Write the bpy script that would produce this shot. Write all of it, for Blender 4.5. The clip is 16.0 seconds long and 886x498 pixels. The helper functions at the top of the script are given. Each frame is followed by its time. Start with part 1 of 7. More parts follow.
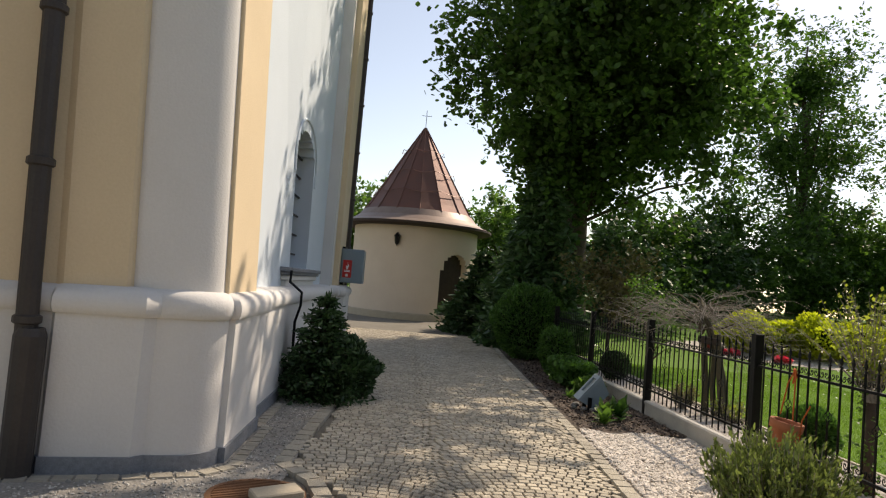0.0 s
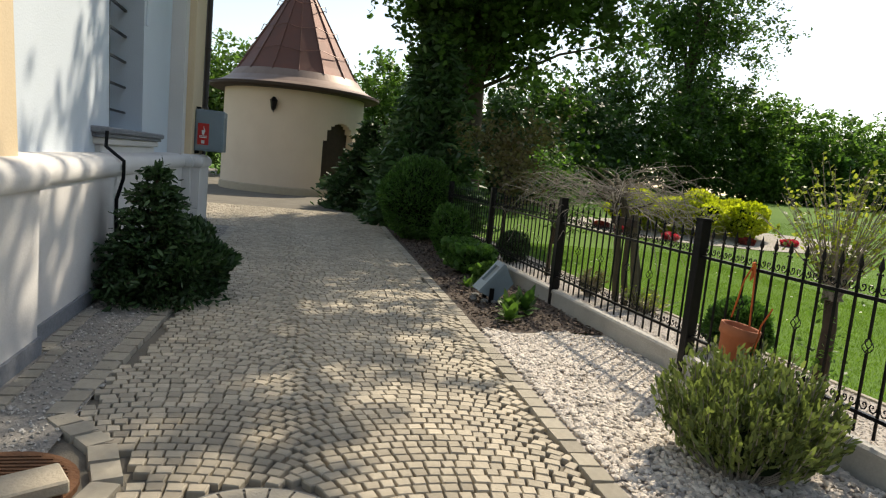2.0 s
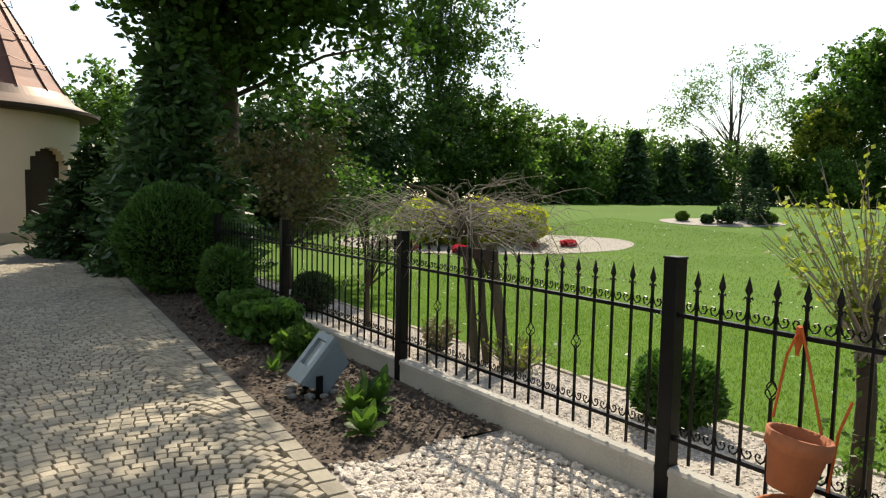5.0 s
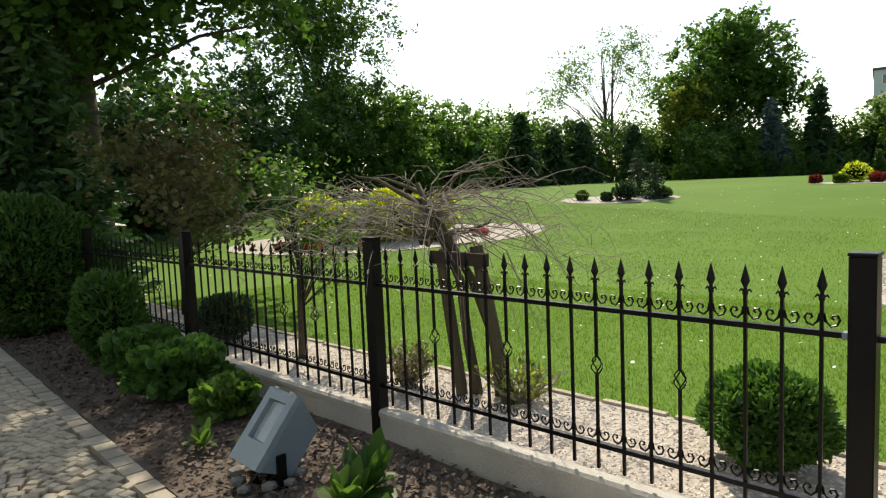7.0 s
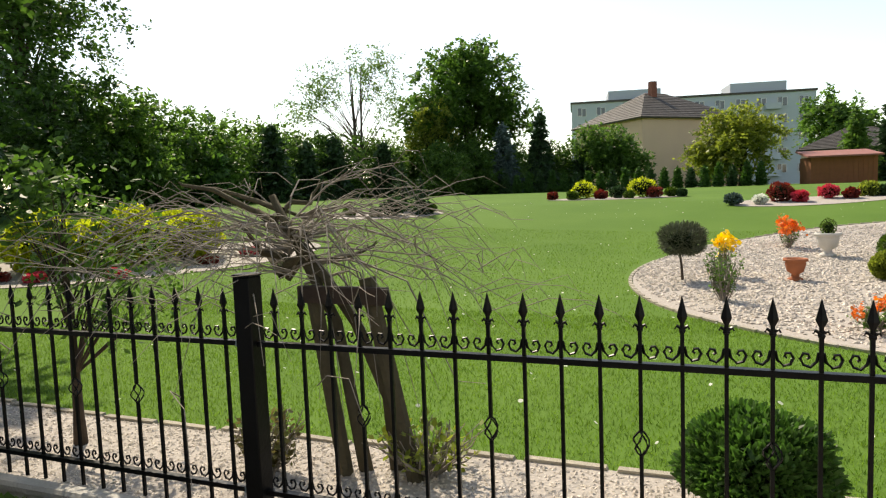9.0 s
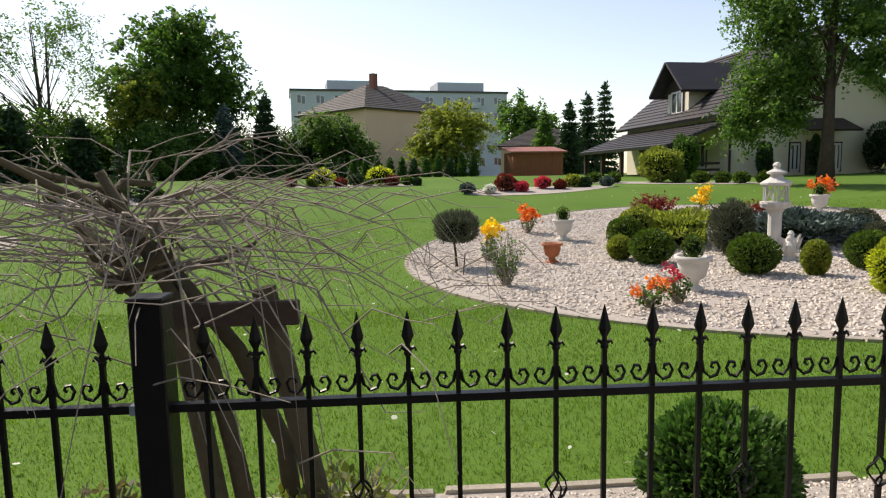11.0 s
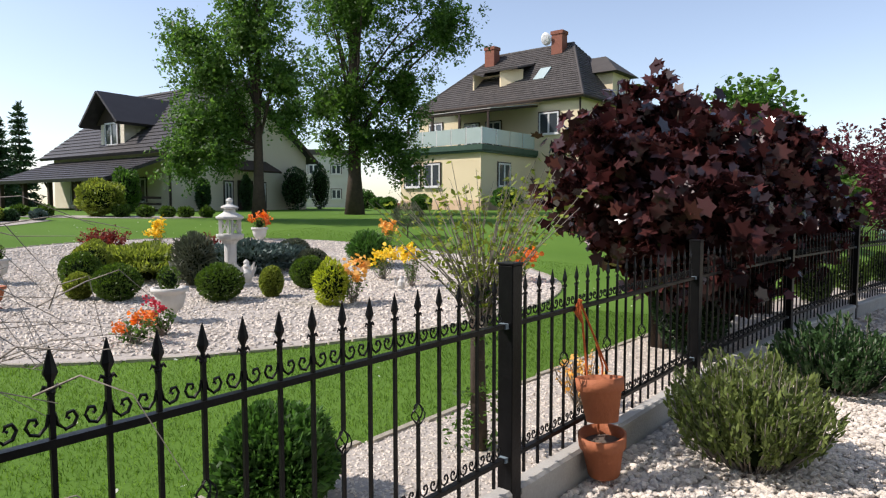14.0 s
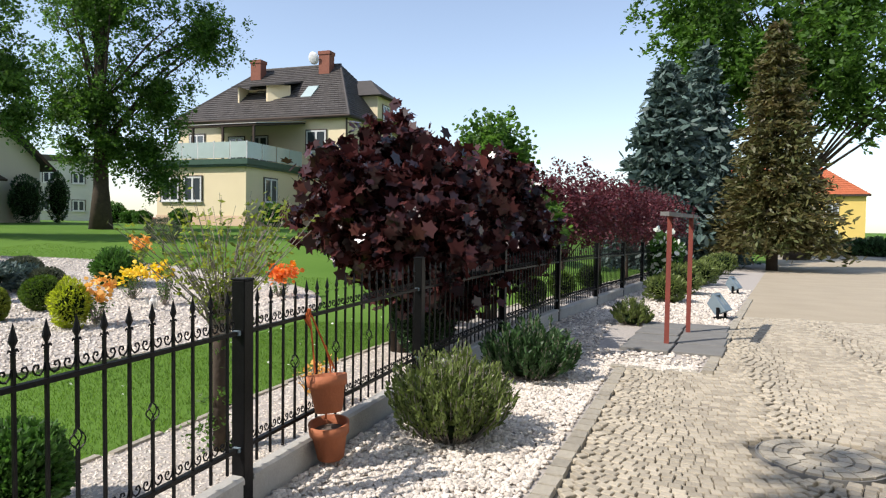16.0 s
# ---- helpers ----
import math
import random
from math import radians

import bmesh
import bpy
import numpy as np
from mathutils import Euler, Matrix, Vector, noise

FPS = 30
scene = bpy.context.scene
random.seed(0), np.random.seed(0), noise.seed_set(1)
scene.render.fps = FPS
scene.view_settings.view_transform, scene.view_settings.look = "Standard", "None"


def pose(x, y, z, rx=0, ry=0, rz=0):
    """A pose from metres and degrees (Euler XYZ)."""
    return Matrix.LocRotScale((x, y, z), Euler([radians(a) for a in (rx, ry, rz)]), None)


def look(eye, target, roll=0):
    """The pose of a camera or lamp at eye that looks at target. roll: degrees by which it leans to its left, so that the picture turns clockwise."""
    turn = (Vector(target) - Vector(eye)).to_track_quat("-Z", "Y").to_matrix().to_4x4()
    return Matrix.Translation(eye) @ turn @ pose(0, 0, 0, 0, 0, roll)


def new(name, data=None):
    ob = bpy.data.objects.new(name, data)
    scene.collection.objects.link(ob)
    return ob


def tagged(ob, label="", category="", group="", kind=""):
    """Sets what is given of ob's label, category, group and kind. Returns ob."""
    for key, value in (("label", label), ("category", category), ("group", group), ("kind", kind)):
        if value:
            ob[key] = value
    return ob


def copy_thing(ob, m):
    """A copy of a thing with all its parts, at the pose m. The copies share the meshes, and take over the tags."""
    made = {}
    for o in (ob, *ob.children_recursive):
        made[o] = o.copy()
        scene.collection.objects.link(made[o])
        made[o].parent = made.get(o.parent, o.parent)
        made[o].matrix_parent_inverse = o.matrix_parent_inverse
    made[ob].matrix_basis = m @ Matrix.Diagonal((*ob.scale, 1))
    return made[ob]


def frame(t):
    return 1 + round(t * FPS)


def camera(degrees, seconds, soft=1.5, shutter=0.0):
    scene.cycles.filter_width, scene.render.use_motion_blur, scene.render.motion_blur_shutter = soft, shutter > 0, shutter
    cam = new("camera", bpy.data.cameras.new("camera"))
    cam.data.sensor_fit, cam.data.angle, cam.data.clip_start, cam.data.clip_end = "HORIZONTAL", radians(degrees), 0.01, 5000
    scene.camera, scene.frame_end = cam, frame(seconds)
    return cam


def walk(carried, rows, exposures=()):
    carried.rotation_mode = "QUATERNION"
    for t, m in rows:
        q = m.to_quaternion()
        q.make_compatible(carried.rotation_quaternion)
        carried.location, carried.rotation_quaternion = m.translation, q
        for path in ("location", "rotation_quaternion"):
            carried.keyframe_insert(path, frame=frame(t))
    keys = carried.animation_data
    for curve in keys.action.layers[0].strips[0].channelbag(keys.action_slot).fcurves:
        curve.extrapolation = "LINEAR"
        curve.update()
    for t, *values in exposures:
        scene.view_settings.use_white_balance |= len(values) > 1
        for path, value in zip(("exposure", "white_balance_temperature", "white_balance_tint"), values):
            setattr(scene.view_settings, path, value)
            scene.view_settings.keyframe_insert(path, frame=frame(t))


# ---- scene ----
cam = camera(68.7, 16.0, 1.2)
PATH = [
    (0, (-3.281, -5.716, 1.411), (-3.158, -3.723, 1.519), 4.9),
    (0.5, (-3.211, -5.353, 1.384), (-2.921, -3.374, 1.372), 5.7),
    (1, (-3.123, -4.961, 1.394), (-2.782, -2.992, 1.297), 6.6),
    (1.5, (-3.096, -4.575, 1.391), (-2.727, -2.618, 1.206), 6.3),
    (2, (-3.038, -4.185, 1.38), (-2.547, -2.262, 1.134), 5.6),
    (2.5, (-2.984, -3.807, 1.396), (-2.518, -1.884, 1.099), 4.7),
    (3, (-2.948, -3.403, 1.403), (-2.363, -1.512, 1.12), 4.8),
    (3.5, (-2.912, -3.05, 1.428), (-2.124, -1.233, 1.149), 4.1),
    (4, (-2.772, -2.619, 1.446), (-1.913, -0.83, 1.201), 2.3),
    (4.5, (-2.77, -2.263, 1.457), (-1.747, -0.554, 1.271), 1.9),
    (7, (-2.455, -0.464, 1.462), (-1.026, 0.922, 1.274), -2.2),
    (7.5, (-2.448, -0.221, 1.471), (-0.889, 1.02, 1.306), -2.5),
    (8, (-2.319, 0.207, 1.475), (-0.604, 1.221, 1.295), -2.7),
    (8.5, (-2.166, 0.554, 1.473), (-0.367, 1.413, 1.312), -2.6),
    (9, (-2.097, 0.839, 1.475), (-0.243, 1.568, 1.307), -1.9),
    (11.5, (-1.474, 2.068, 1.46), (0.489, 1.734, 1.271), -1.1),
    (12, (-1.39, 2.191, 1.454), (0.516, 1.6, 1.318), -1.4),
    (12.5, (-1.334, 2.236, 1.455), (0.389, 1.229, 1.324), -0.9),
    (13, (-1.37, 2.335, 1.458), (0.164, 1.059, 1.323), -1.0),
    (13.5, (-1.463, 2.403, 1.46), (-0.087, 0.958, 1.329), -0.7),
    (14, (-1.607, 2.435, 1.448), (-0.339, 0.894, 1.319), 0.1),
    (14.5, (-1.711, 2.491, 1.45), (-0.529, 0.885, 1.302), 0.5),
    (15, (-1.813, 2.644, 1.469), (-0.787, 0.932, 1.353), 1.0),
    (15.5, (-1.933, 2.787, 1.485), (-1.07, 0.986, 1.383), 1.3),
    (16, (-2.102, 2.836, 1.492), (-1.437, 0.952, 1.419), 0.9),
]
EXPOSURES = [(0, 0.3, 7800, 14), (1, 0.4, 7600, 12), (3, 0.45, 7500, 8), (4.5, 0.53, 7600, 8), (8, 0.6, 7700, 8), (9, 0.52, 7700, 10), (12.5, 0.26, 6700, 17), (16, 0.46, 6500, 12)]
walk(cam, [(t, look(eye, target, roll)) for t, eye, target, roll in PATH], EXPOSURES)

# world, sun and exposure
SUN_AZ, SUN_EL = math.atan2(0.72, 0.69), radians(46)
world = bpy.data.worlds.new("sky")
scene.world = world
world.use_nodes = True
wn = world.node_tree
sky = wn.nodes.new("ShaderNodeTexSky")
sky.sky_type, sky.sun_disc = "NISHITA", False
sky.sun_elevation, sky.sun_rotation = SUN_EL, SUN_AZ
sky.air_density, sky.dust_density, sky.ozone_density = 1.0, 0.6, 1.0
wn.nodes["Background"].inputs[1].default_value = 0.14
pale = wn.nodes.new("ShaderNodeHueSaturation")
pale.inputs["Saturation"].default_value, pale.inputs["Value"].default_value = 0.85, 1.1
wn.links.new(sky.outputs[0], pale.inputs["Color"])
wn.links.new(pale.outputs[0], wn.nodes["Background"].inputs[0])
sun_data = bpy.data.lights.new("sun", "SUN")
sun_data.energy, sun_data.angle, sun_data.color = 4.2, radians(0.55), (1.0, 0.95, 0.87)
sun = new("sun", sun_data)
sun.matrix_world = look((0, 0, 60), (-math.sin(SUN_AZ) * math.cos(SUN_EL), -math.cos(SUN_AZ) * math.cos(SUN_EL), 60 - math.sin(SUN_EL)))
rng = np.random.default_rng(7)
R = random.Random(5)


# ---- materials ----
def mat(name, a, b=None, scale=3.0, rough=0.8, bump=0.0, bscale=60.0, metal=0.0, island=0.0, objrand=0.0, detail=4.0, spec=0.3, coarse=0.6):
    """Two colours mixed by noise at two scales, with fine relief."""
    m = bpy.data.materials.new(name)
    m.use_nodes = True
    n, l = m.node_tree.nodes, m.node_tree.links
    p = n["Principled BSDF"]
    b = b or tuple(v * 0.75 for v in a)
    tc = n.new("ShaderNodeTexCoord")
    n1, n2 = n.new("ShaderNodeTexNoise"), n.new("ShaderNodeTexNoise")
    n1.inputs["Scale"].default_value, n1.inputs["Detail"].default_value = scale, detail
    n2.inputs["Scale"].default_value, n2.inputs["Detail"].default_value = bscale, 3.0
    l.new(tc.outputs["Object"], n1.inputs["Vector"])
    l.new(tc.outputs["Object"], n2.inputs["Vector"])
    add = n.new("ShaderNodeMath")
    add.operation = "MULTIPLY_ADD"
    add.inputs[1].default_value, add.inputs[2].default_value = coarse, (1 - coarse) * 0.5 - 0.0
    l.new(n1.outputs[0], add.inputs[0])
    mixf = n.new("ShaderNodeMath")
    mixf.operation = "MULTIPLY_ADD"
    mixf.inputs[1].default_value = 0.4
    l.new(n2.outputs[0], mixf.inputs[0])
    sub = n.new("ShaderNodeMath")
    sub.operation = "SUBTRACT"
    sub.inputs[1].default_value = 0.2
    l.new(add.outputs[0], sub.inputs[0])
    l.new(sub.outputs[0], mixf.inputs[2])
    ramp = n.new("ShaderNodeMapRange")
    ramp.inputs[1].default_value, ramp.inputs[2].default_value = 0.3, 0.7
    l.new(mixf.outputs[0], ramp.inputs[0])
    mix = n.new("ShaderNodeMix")
    mix.data_type = "RGBA"
    mix.inputs[6].default_value, mix.inputs[7].default_value = (*a, 1), (*b, 1)
    l.new(ramp.outputs[0], mix.inputs[0])
    out = mix.outputs[2]
    if island or objrand:
        hsv = n.new("ShaderNodeHueSaturation")
        mr = n.new("ShaderNodeMapRange")
        k = island or objrand
        mr.inputs[3].default_value, mr.inputs[4].default_value = 1 - k, 1 + k
        src = n.new("ShaderNodeNewGeometry").outputs["Random Per Island"] if island else n.new("ShaderNodeObjectInfo").outputs["Random"]
        l.new(src, mr.inputs[0])
        l.new(mr.outputs[0], hsv.inputs["Value"])
        l.new(out, hsv.inputs["Color"])
        out = hsv.outputs[0]
    l.new(out, p.inputs["Base Color"])
    p.inputs["Roughness"].default_value, p.inputs["Metallic"].default_value = rough, metal
    p.inputs["Specular IOR Level"].default_value = spec
    if bump:
        bp = n.new("ShaderNodeBump")
        bp.inputs["Strength"].default_value, bp.inputs["Distance"].default_value = bump, 0.01
        l.new(n2.outputs[0], bp.inputs["Height"])
        l.new(bp.outputs[0], p.inputs["Normal"])
    return m


def leaf_mat(name, a, b, through_light=0.35, rough=0.5, var=0.35):
    """Leaves: gloss over a diffuse and translucent sheet, varied leaf by leaf."""
    m = bpy.data.materials.new(name)
    m.use_nodes = True
    n, l = m.node_tree.nodes, m.node_tree.links
    p = n["Principled BSDF"]
    geo = n.new("ShaderNodeNewGeometry")
    tc = n.new("ShaderNodeTexCoord")
    nz = n.new("ShaderNodeTexNoise")
    nz.inputs["Scale"].default_value = 0.7
    l.new(tc.outputs["Object"], nz.inputs["Vector"])
    mx = n.new("ShaderNodeMath")
    mx.operation = "MULTIPLY_ADD"
    mx.inputs[1].default_value = 0.6
    l.new(geo.outputs["Random Per Island"], mx.inputs[0])
    sc = n.new("ShaderNodeMath")
    sc.operation = "MULTIPLY_ADD"
    sc.inputs[1].default_value, sc.inputs[2].default_value = 1.2, -0.4
    l.new(nz.outputs[0], sc.inputs[0])
    l.new(sc.outputs[0], mx.inputs[2])
    mix = n.new("ShaderNodeMix")
    mix.data_type = "RGBA"
    mix.inputs[6].default_value, mix.inputs[7].default_value = (*a, 1), (*b, 1)
    l.new(mx.outputs[0], mix.inputs[0])
    hsv = n.new("ShaderNodeHueSaturation")
    mr = n.new("ShaderNodeMapRange")
    mr.inputs[3].default_value, mr.inputs[4].default_value = 1 - var, 1 + var
    l.new(geo.outputs["Random Per Island"], mr.inputs[0])
    l.new(mr.outputs[0], hsv.inputs["Value"])
    l.new(mix.outputs[2], hsv.inputs["Color"])
    l.new(hsv.outputs[0], p.inputs["Base Color"])
    p.inputs["Roughness"].default_value, p.inputs["Specular IOR Level"].default_value = rough, 0.35
    tr = n.new("ShaderNodeBsdfTranslucent")
    bright = n.new("ShaderNodeHueSaturation")
    bright.inputs["Value"].default_value, bright.inputs["Saturation"].default_value = 1.5, 1.1
    l.new(hsv.outputs[0], bright.inputs["Color"])
    l.new(bright.outputs[0], tr.inputs[0])
    ms = n.new("ShaderNodeMixShader")
    ms.inputs[0].default_value = through_light
    l.new(p.outputs[0], ms.inputs[1])
    l.new(tr.outputs[0], ms.inputs[2])
    l.new(ms.outputs[0], n["Material Output"].inputs[0])
    return m


def glass_mat(name, tint=(0.05, 0.06, 0.07)):
    m = bpy.data.materials.new(name)
    m.use_nodes = True
    p = m.node_tree.nodes["Principled BSDF"]
    p.inputs["Base Color"].default_value = (*tint, 1)
    p.inputs["Roughness"].default_value, p.inputs["Specular IOR Level"].default_value = 0.06, 0.8
    return m


M = dict(
    lawn=mat("lawn_grass", (0.073, 0.148, 0.02), (0.110, 0.200, 0.033), 0.35, 0.9, 0.5, 45, spec=0.1, coarse=0.7),
    blade=leaf_mat("grass_blade", (0.075, 0.146, 0.02), (0.128, 0.212, 0.038), 0.6, 0.6, 0.3),
    sand=mat("joint_sand", (0.21, 0.19, 0.155), (0.14, 0.125, 0.10), 2, 0.95, 0.5, 120),
    paving=mat("far_paving", (0.41, 0.345, 0.25), (0.34, 0.285, 0.205), 1.2, 0.85, 0.6, 30),
    cobble=mat("granite_cobble", (0.46, 0.40, 0.305), (0.35, 0.305, 0.235), 1.1, 0.72, 0.5, 70, island=0.22),
    kerb=mat("kerb_granite", (0.43, 0.385, 0.305), (0.33, 0.295, 0.235), 3, 0.75, 0.5, 80, objrand=0.15),
    gravel=mat("white_gravel", (0.70, 0.63, 0.55), (0.52, 0.46, 0.395), 5, 0.85, 0.8, 60, island=0.25),
    gravelbed=mat("gravel_bed", (0.50, 0.45, 0.40), (0.30, 0.27, 0.24), 28, 0.9, 1.0, 45),
    grit=mat("dark_grit", (0.36, 0.335, 0.295), (0.19, 0.175, 0.155), 40, 0.9, 1.0, 90),
    mulch=mat("bark_mulch", (0.135, 0.108, 0.088), (0.08, 0.062, 0.05), 9, 0.95, 1.0, 50),
    chip=mat("bark_chip", (0.15, 0.112, 0.088), (0.085, 0.063, 0.05), 9, 0.95, 0.3, 50, island=0.4),
    iron=mat("black_iron", (0.004, 0.004, 0.0045), (0.008, 0.008, 0.0085), 8, 0.36, 0.15, 60, spec=0.16),
    concrete=mat("cast_concrete", (0.46, 0.44, 0.40), (0.34, 0.325, 0.295), 4, 0.85, 0.4, 70),
    white=mat("white_render", (0.66, 0.637, 0.605), (0.595, 0.572, 0.54), 1.4, 0.85, 0.25, 55),
    blue=mat("pale_blue_render", (0.60, 0.655, 0.70), (0.55, 0.605, 0.65), 1.4, 0.85, 0.25, 55),
    beige=mat("ochre_render", (0.68, 0.54, 0.36), (0.61, 0.48, 0.315), 1.4, 0.85, 0.25, 55),
    plinth=mat("grey_granite_plinth", (0.24, 0.25, 0.27), (0.15, 0.16, 0.175), 30, 0.6, 0.3, 120),
    pipe=mat("dark_downpipe", (0.035, 0.03, 0.028), (0.055, 0.045, 0.04), 5, 0.5, 0.2, 50),
    chapel=mat("cream_render", (0.66, 0.55, 0.44), (0.58, 0.475, 0.375), 1.1, 0.9, 0.2, 40),
    copper=mat("weathered_copper", (0.20, 0.085, 0.06), (0.14, 0.08, 0.065), 1.6, 0.5, 0.3, 25, metal=0.35),
    copperflash=mat("grey_copper_flashing", (0.30, 0.225, 0.185), (0.22, 0.16, 0.13), 2.5, 0.5, 0.2, 25, metal=0.3),
    dark=mat("dark_timber", (0.035, 0.024, 0.018), (0.055, 0.036, 0.026), 8, 0.7, 0.4, 40),
    housewall=mat("house_cream_render", (0.74, 0.625, 0.42), (0.69, 0.58, 0.385), 0.8, 0.9, 0.2, 30),
    barnwall=mat("barn_cream_render", (0.74, 0.67, 0.54), (0.68, 0.615, 0.49), 0.8, 0.9, 0.2, 30),
    whitewall=mat("far_white_render", (0.64, 0.62, 0.58), None, 0.8, 0.9),
    tanwall=mat("tan_render", (0.68, 0.48, 0.34), (0.61, 0.43, 0.30), 0.5, 0.9),
    blockwall=mat("block_grey_panel", (0.46, 0.50, 0.54), (0.41, 0.45, 0.49), 0.4, 0.9),
    yellowwall=mat("yellow_render", (0.68, 0.49, 0.15), (0.62, 0.44, 0.13), 0.6, 0.9),
    tile=mat("dark_roof_tile", (0.085, 0.075, 0.068), (0.055, 0.049, 0.045), 2, 0.7, 0.4, 30, island=0.18),
    tileb=mat("charcoal_roof_tile", (0.055, 0.05, 0.052), (0.038, 0.035, 0.037), 2, 0.55, 0.3, 30, island=0.15),
    redtile=mat("orange_roof_tile", (0.45, 0.13, 0.055), (0.36, 0.10, 0.045), 2, 0.8, 0.3, 20),
    brick=mat("red_chimney_brick", (0.26, 0.10, 0.065), (0.19, 0.075, 0.05), 6, 0.85, 0.5, 40),
    pvc=mat("white_window_frame", (0.72, 0.72, 0.71), None, 2, 0.4),
    glass=glass_mat("window_glass"),
    green=mat("green_fascia", (0.05, 0.10, 0.07), None, 3, 0.5),
    frost=mat("pale_balcony_glass", (0.42, 0.50, 0.48), (0.36, 0.44, 0.42), 2, 0.2, spec=0.6),
    terracotta=mat("terracotta", (0.42, 0.145, 0.065), (0.34, 0.115, 0.055), 9, 0.75, 0.3, 60),
    rustred=mat("red_oxide_paint", (0.25, 0.065, 0.045), (0.19, 0.05, 0.04), 8, 0.6, 0.2, 60),
    rusty=mat("rusted_iron_cover", (0.22, 0.10, 0.045), (0.13, 0.065, 0.035), 6, 0.85, 0.6, 60),
    slab=mat("grey_paving_slab", (0.21, 0.205, 0.19), (0.16, 0.155, 0.145), 3, 0.9, 0.4, 80),
    sandstone=mat("buff_stone_slab", (0.44, 0.38, 0.29), (0.36, 0.31, 0.235), 6, 0.9, 0.5, 60),
    stone=mat("white_cast_stone", (0.66, 0.64, 0.60), (0.54, 0.52, 0.48), 6, 0.85, 0.4, 60),
    bark=mat("tree_bark", (0.085, 0.062, 0.045), (0.045, 0.034, 0.026), 7, 0.95, 1.0, 25),
    twig=mat("grey_twig", (0.33, 0.295, 0.25), (0.17, 0.145, 0.12), 10, 0.9, 0.4, 50),
    steel=mat("grey_enamel", (0.20, 0.255, 0.29), (0.165, 0.215, 0.245), 5, 0.4, 0.1, 60),
    red=mat("red_sign", (0.52, 0.03, 0.025), None, 5, 0.4),
    shedwood=mat("brown_shed_board", (0.28, 0.11, 0.05), (0.22, 0.085, 0.04), 4, 0.8, 0.3, 30),
    shedroof=mat("pink_shed_roof", (0.36, 0.15, 0.12), None, 3, 0.7),
)
L = dict(
    oak=leaf_mat("broadleaf", (0.05, 0.112, 0.02), (0.092, 0.17, 0.034), 0.5),
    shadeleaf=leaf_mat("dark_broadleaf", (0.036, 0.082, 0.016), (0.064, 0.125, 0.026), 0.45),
    lime=leaf_mat("fresh_leaf", (0.066, 0.138, 0.026), (0.115, 0.20, 0.045), 0.5),
    dark=leaf_mat("dark_needle", (0.025, 0.058, 0.02), (0.042, 0.088, 0.028), 0.15),
    yew=leaf_mat("yew_needle", (0.032, 0.075, 0.024), (0.055, 0.11, 0.034), 0.2),
    thuja=leaf_mat("thuja_spray", (0.048, 0.115, 0.024), (0.078, 0.165, 0.034), 0.35),
    box=leaf_mat("box_leaf", (0.06, 0.115, 0.015), (0.10, 0.165, 0.022), 0.25),
    gold=leaf_mat("golden_leaf", (0.27, 0.34, 0.04), (0.40, 0.42, 0.06), 0.6),
    goldgreen=leaf_mat("yellow_green_leaf", (0.15, 0.20, 0.035), (0.25, 0.28, 0.055), 0.5),
    maple=leaf_mat("purple_maple_leaf", (0.032, 0.013, 0.015), (0.075, 0.023, 0.02), 0.2, 0.22, 0.6),
    plum=leaf_mat("plum_leaf", (0.075, 0.02, 0.028), (0.12, 0.03, 0.035), 0.3, 0.5),
    blue=leaf_mat("blue_needle", (0.062, 0.10, 0.088), (0.10, 0.145, 0.125), 0.15),
    brown=leaf_mat("drying_needle", (0.13, 0.095, 0.035), (0.07, 0.09, 0.03), 0.25),
    bronze=leaf_mat("bronze_spray", (0.13, 0.095, 0.042), (0.09, 0.11, 0.035), 0.4),
    orange=leaf_mat("orange_petal", (0.74, 0.19, 0.05), (0.80, 0.28, 0.08), 0.3, 0.6, 0.15),
    apricot=leaf_mat("apricot_petal", (0.80, 0.42, 0.10), (0.85, 0.52, 0.16), 0.3, 0.6, 0.12),
    yellow=leaf_mat("yellow_petal", (0.80, 0.56, 0.05), (0.85, 0.65, 0.08), 0.3, 0.6, 0.12),
    pink=leaf_mat("pink_petal", (0.60, 0.06, 0.10), (0.55, 0.10, 0.12), 0.3, 0.6, 0.15),
    whitep=leaf_mat("white_petal", (0.75, 0.75, 0.70), (0.65, 0.68, 0.58), 0.3, 0.6, 0.1),
    redleaf=leaf_mat("barberry_leaf", (0.17, 0.03, 0.025), (0.23, 0.045, 0.03), 0.3),
    greyneedle=leaf_mat("grey_green_needle", (0.075, 0.09, 0.055), (0.11, 0.125, 0.075), 0.15),
    rosemary=leaf_mat("olive_needle", (0.115, 0.155, 0.045), (0.17, 0.21, 0.06), 0.3),
)


# ---- building helpers ----
def mesh_np(name, verts, faces):
    me = bpy.data.meshes.new(name)
    me.from_pydata(np.asarray(verts, dtype=float).tolist(), [], faces if isinstance(faces, list) else faces.tolist())
    me.update()
    return me


def finish(bm, name, smooth=False):
    me = bpy.data.meshes.new(name)
    bmesh.ops.recalc_face_normals(bm, faces=bm.faces)
    bm.to_mesh(me)
    bm.free()
    if smooth:
        me.shade_smooth()
    return me


def part(name, data, material, parent=None, label=""):
    """Links a bmesh or a mesh as one object under a thing or a part."""
    if isinstance(data, bmesh.types.BMesh):
        data = finish(data, name)
    if not data.materials:
        data.materials.append(material)
    ob = new(name, data)
    if parent is not None:
        ob.parent = parent
    if label:
        ob["label"] = label
    return ob


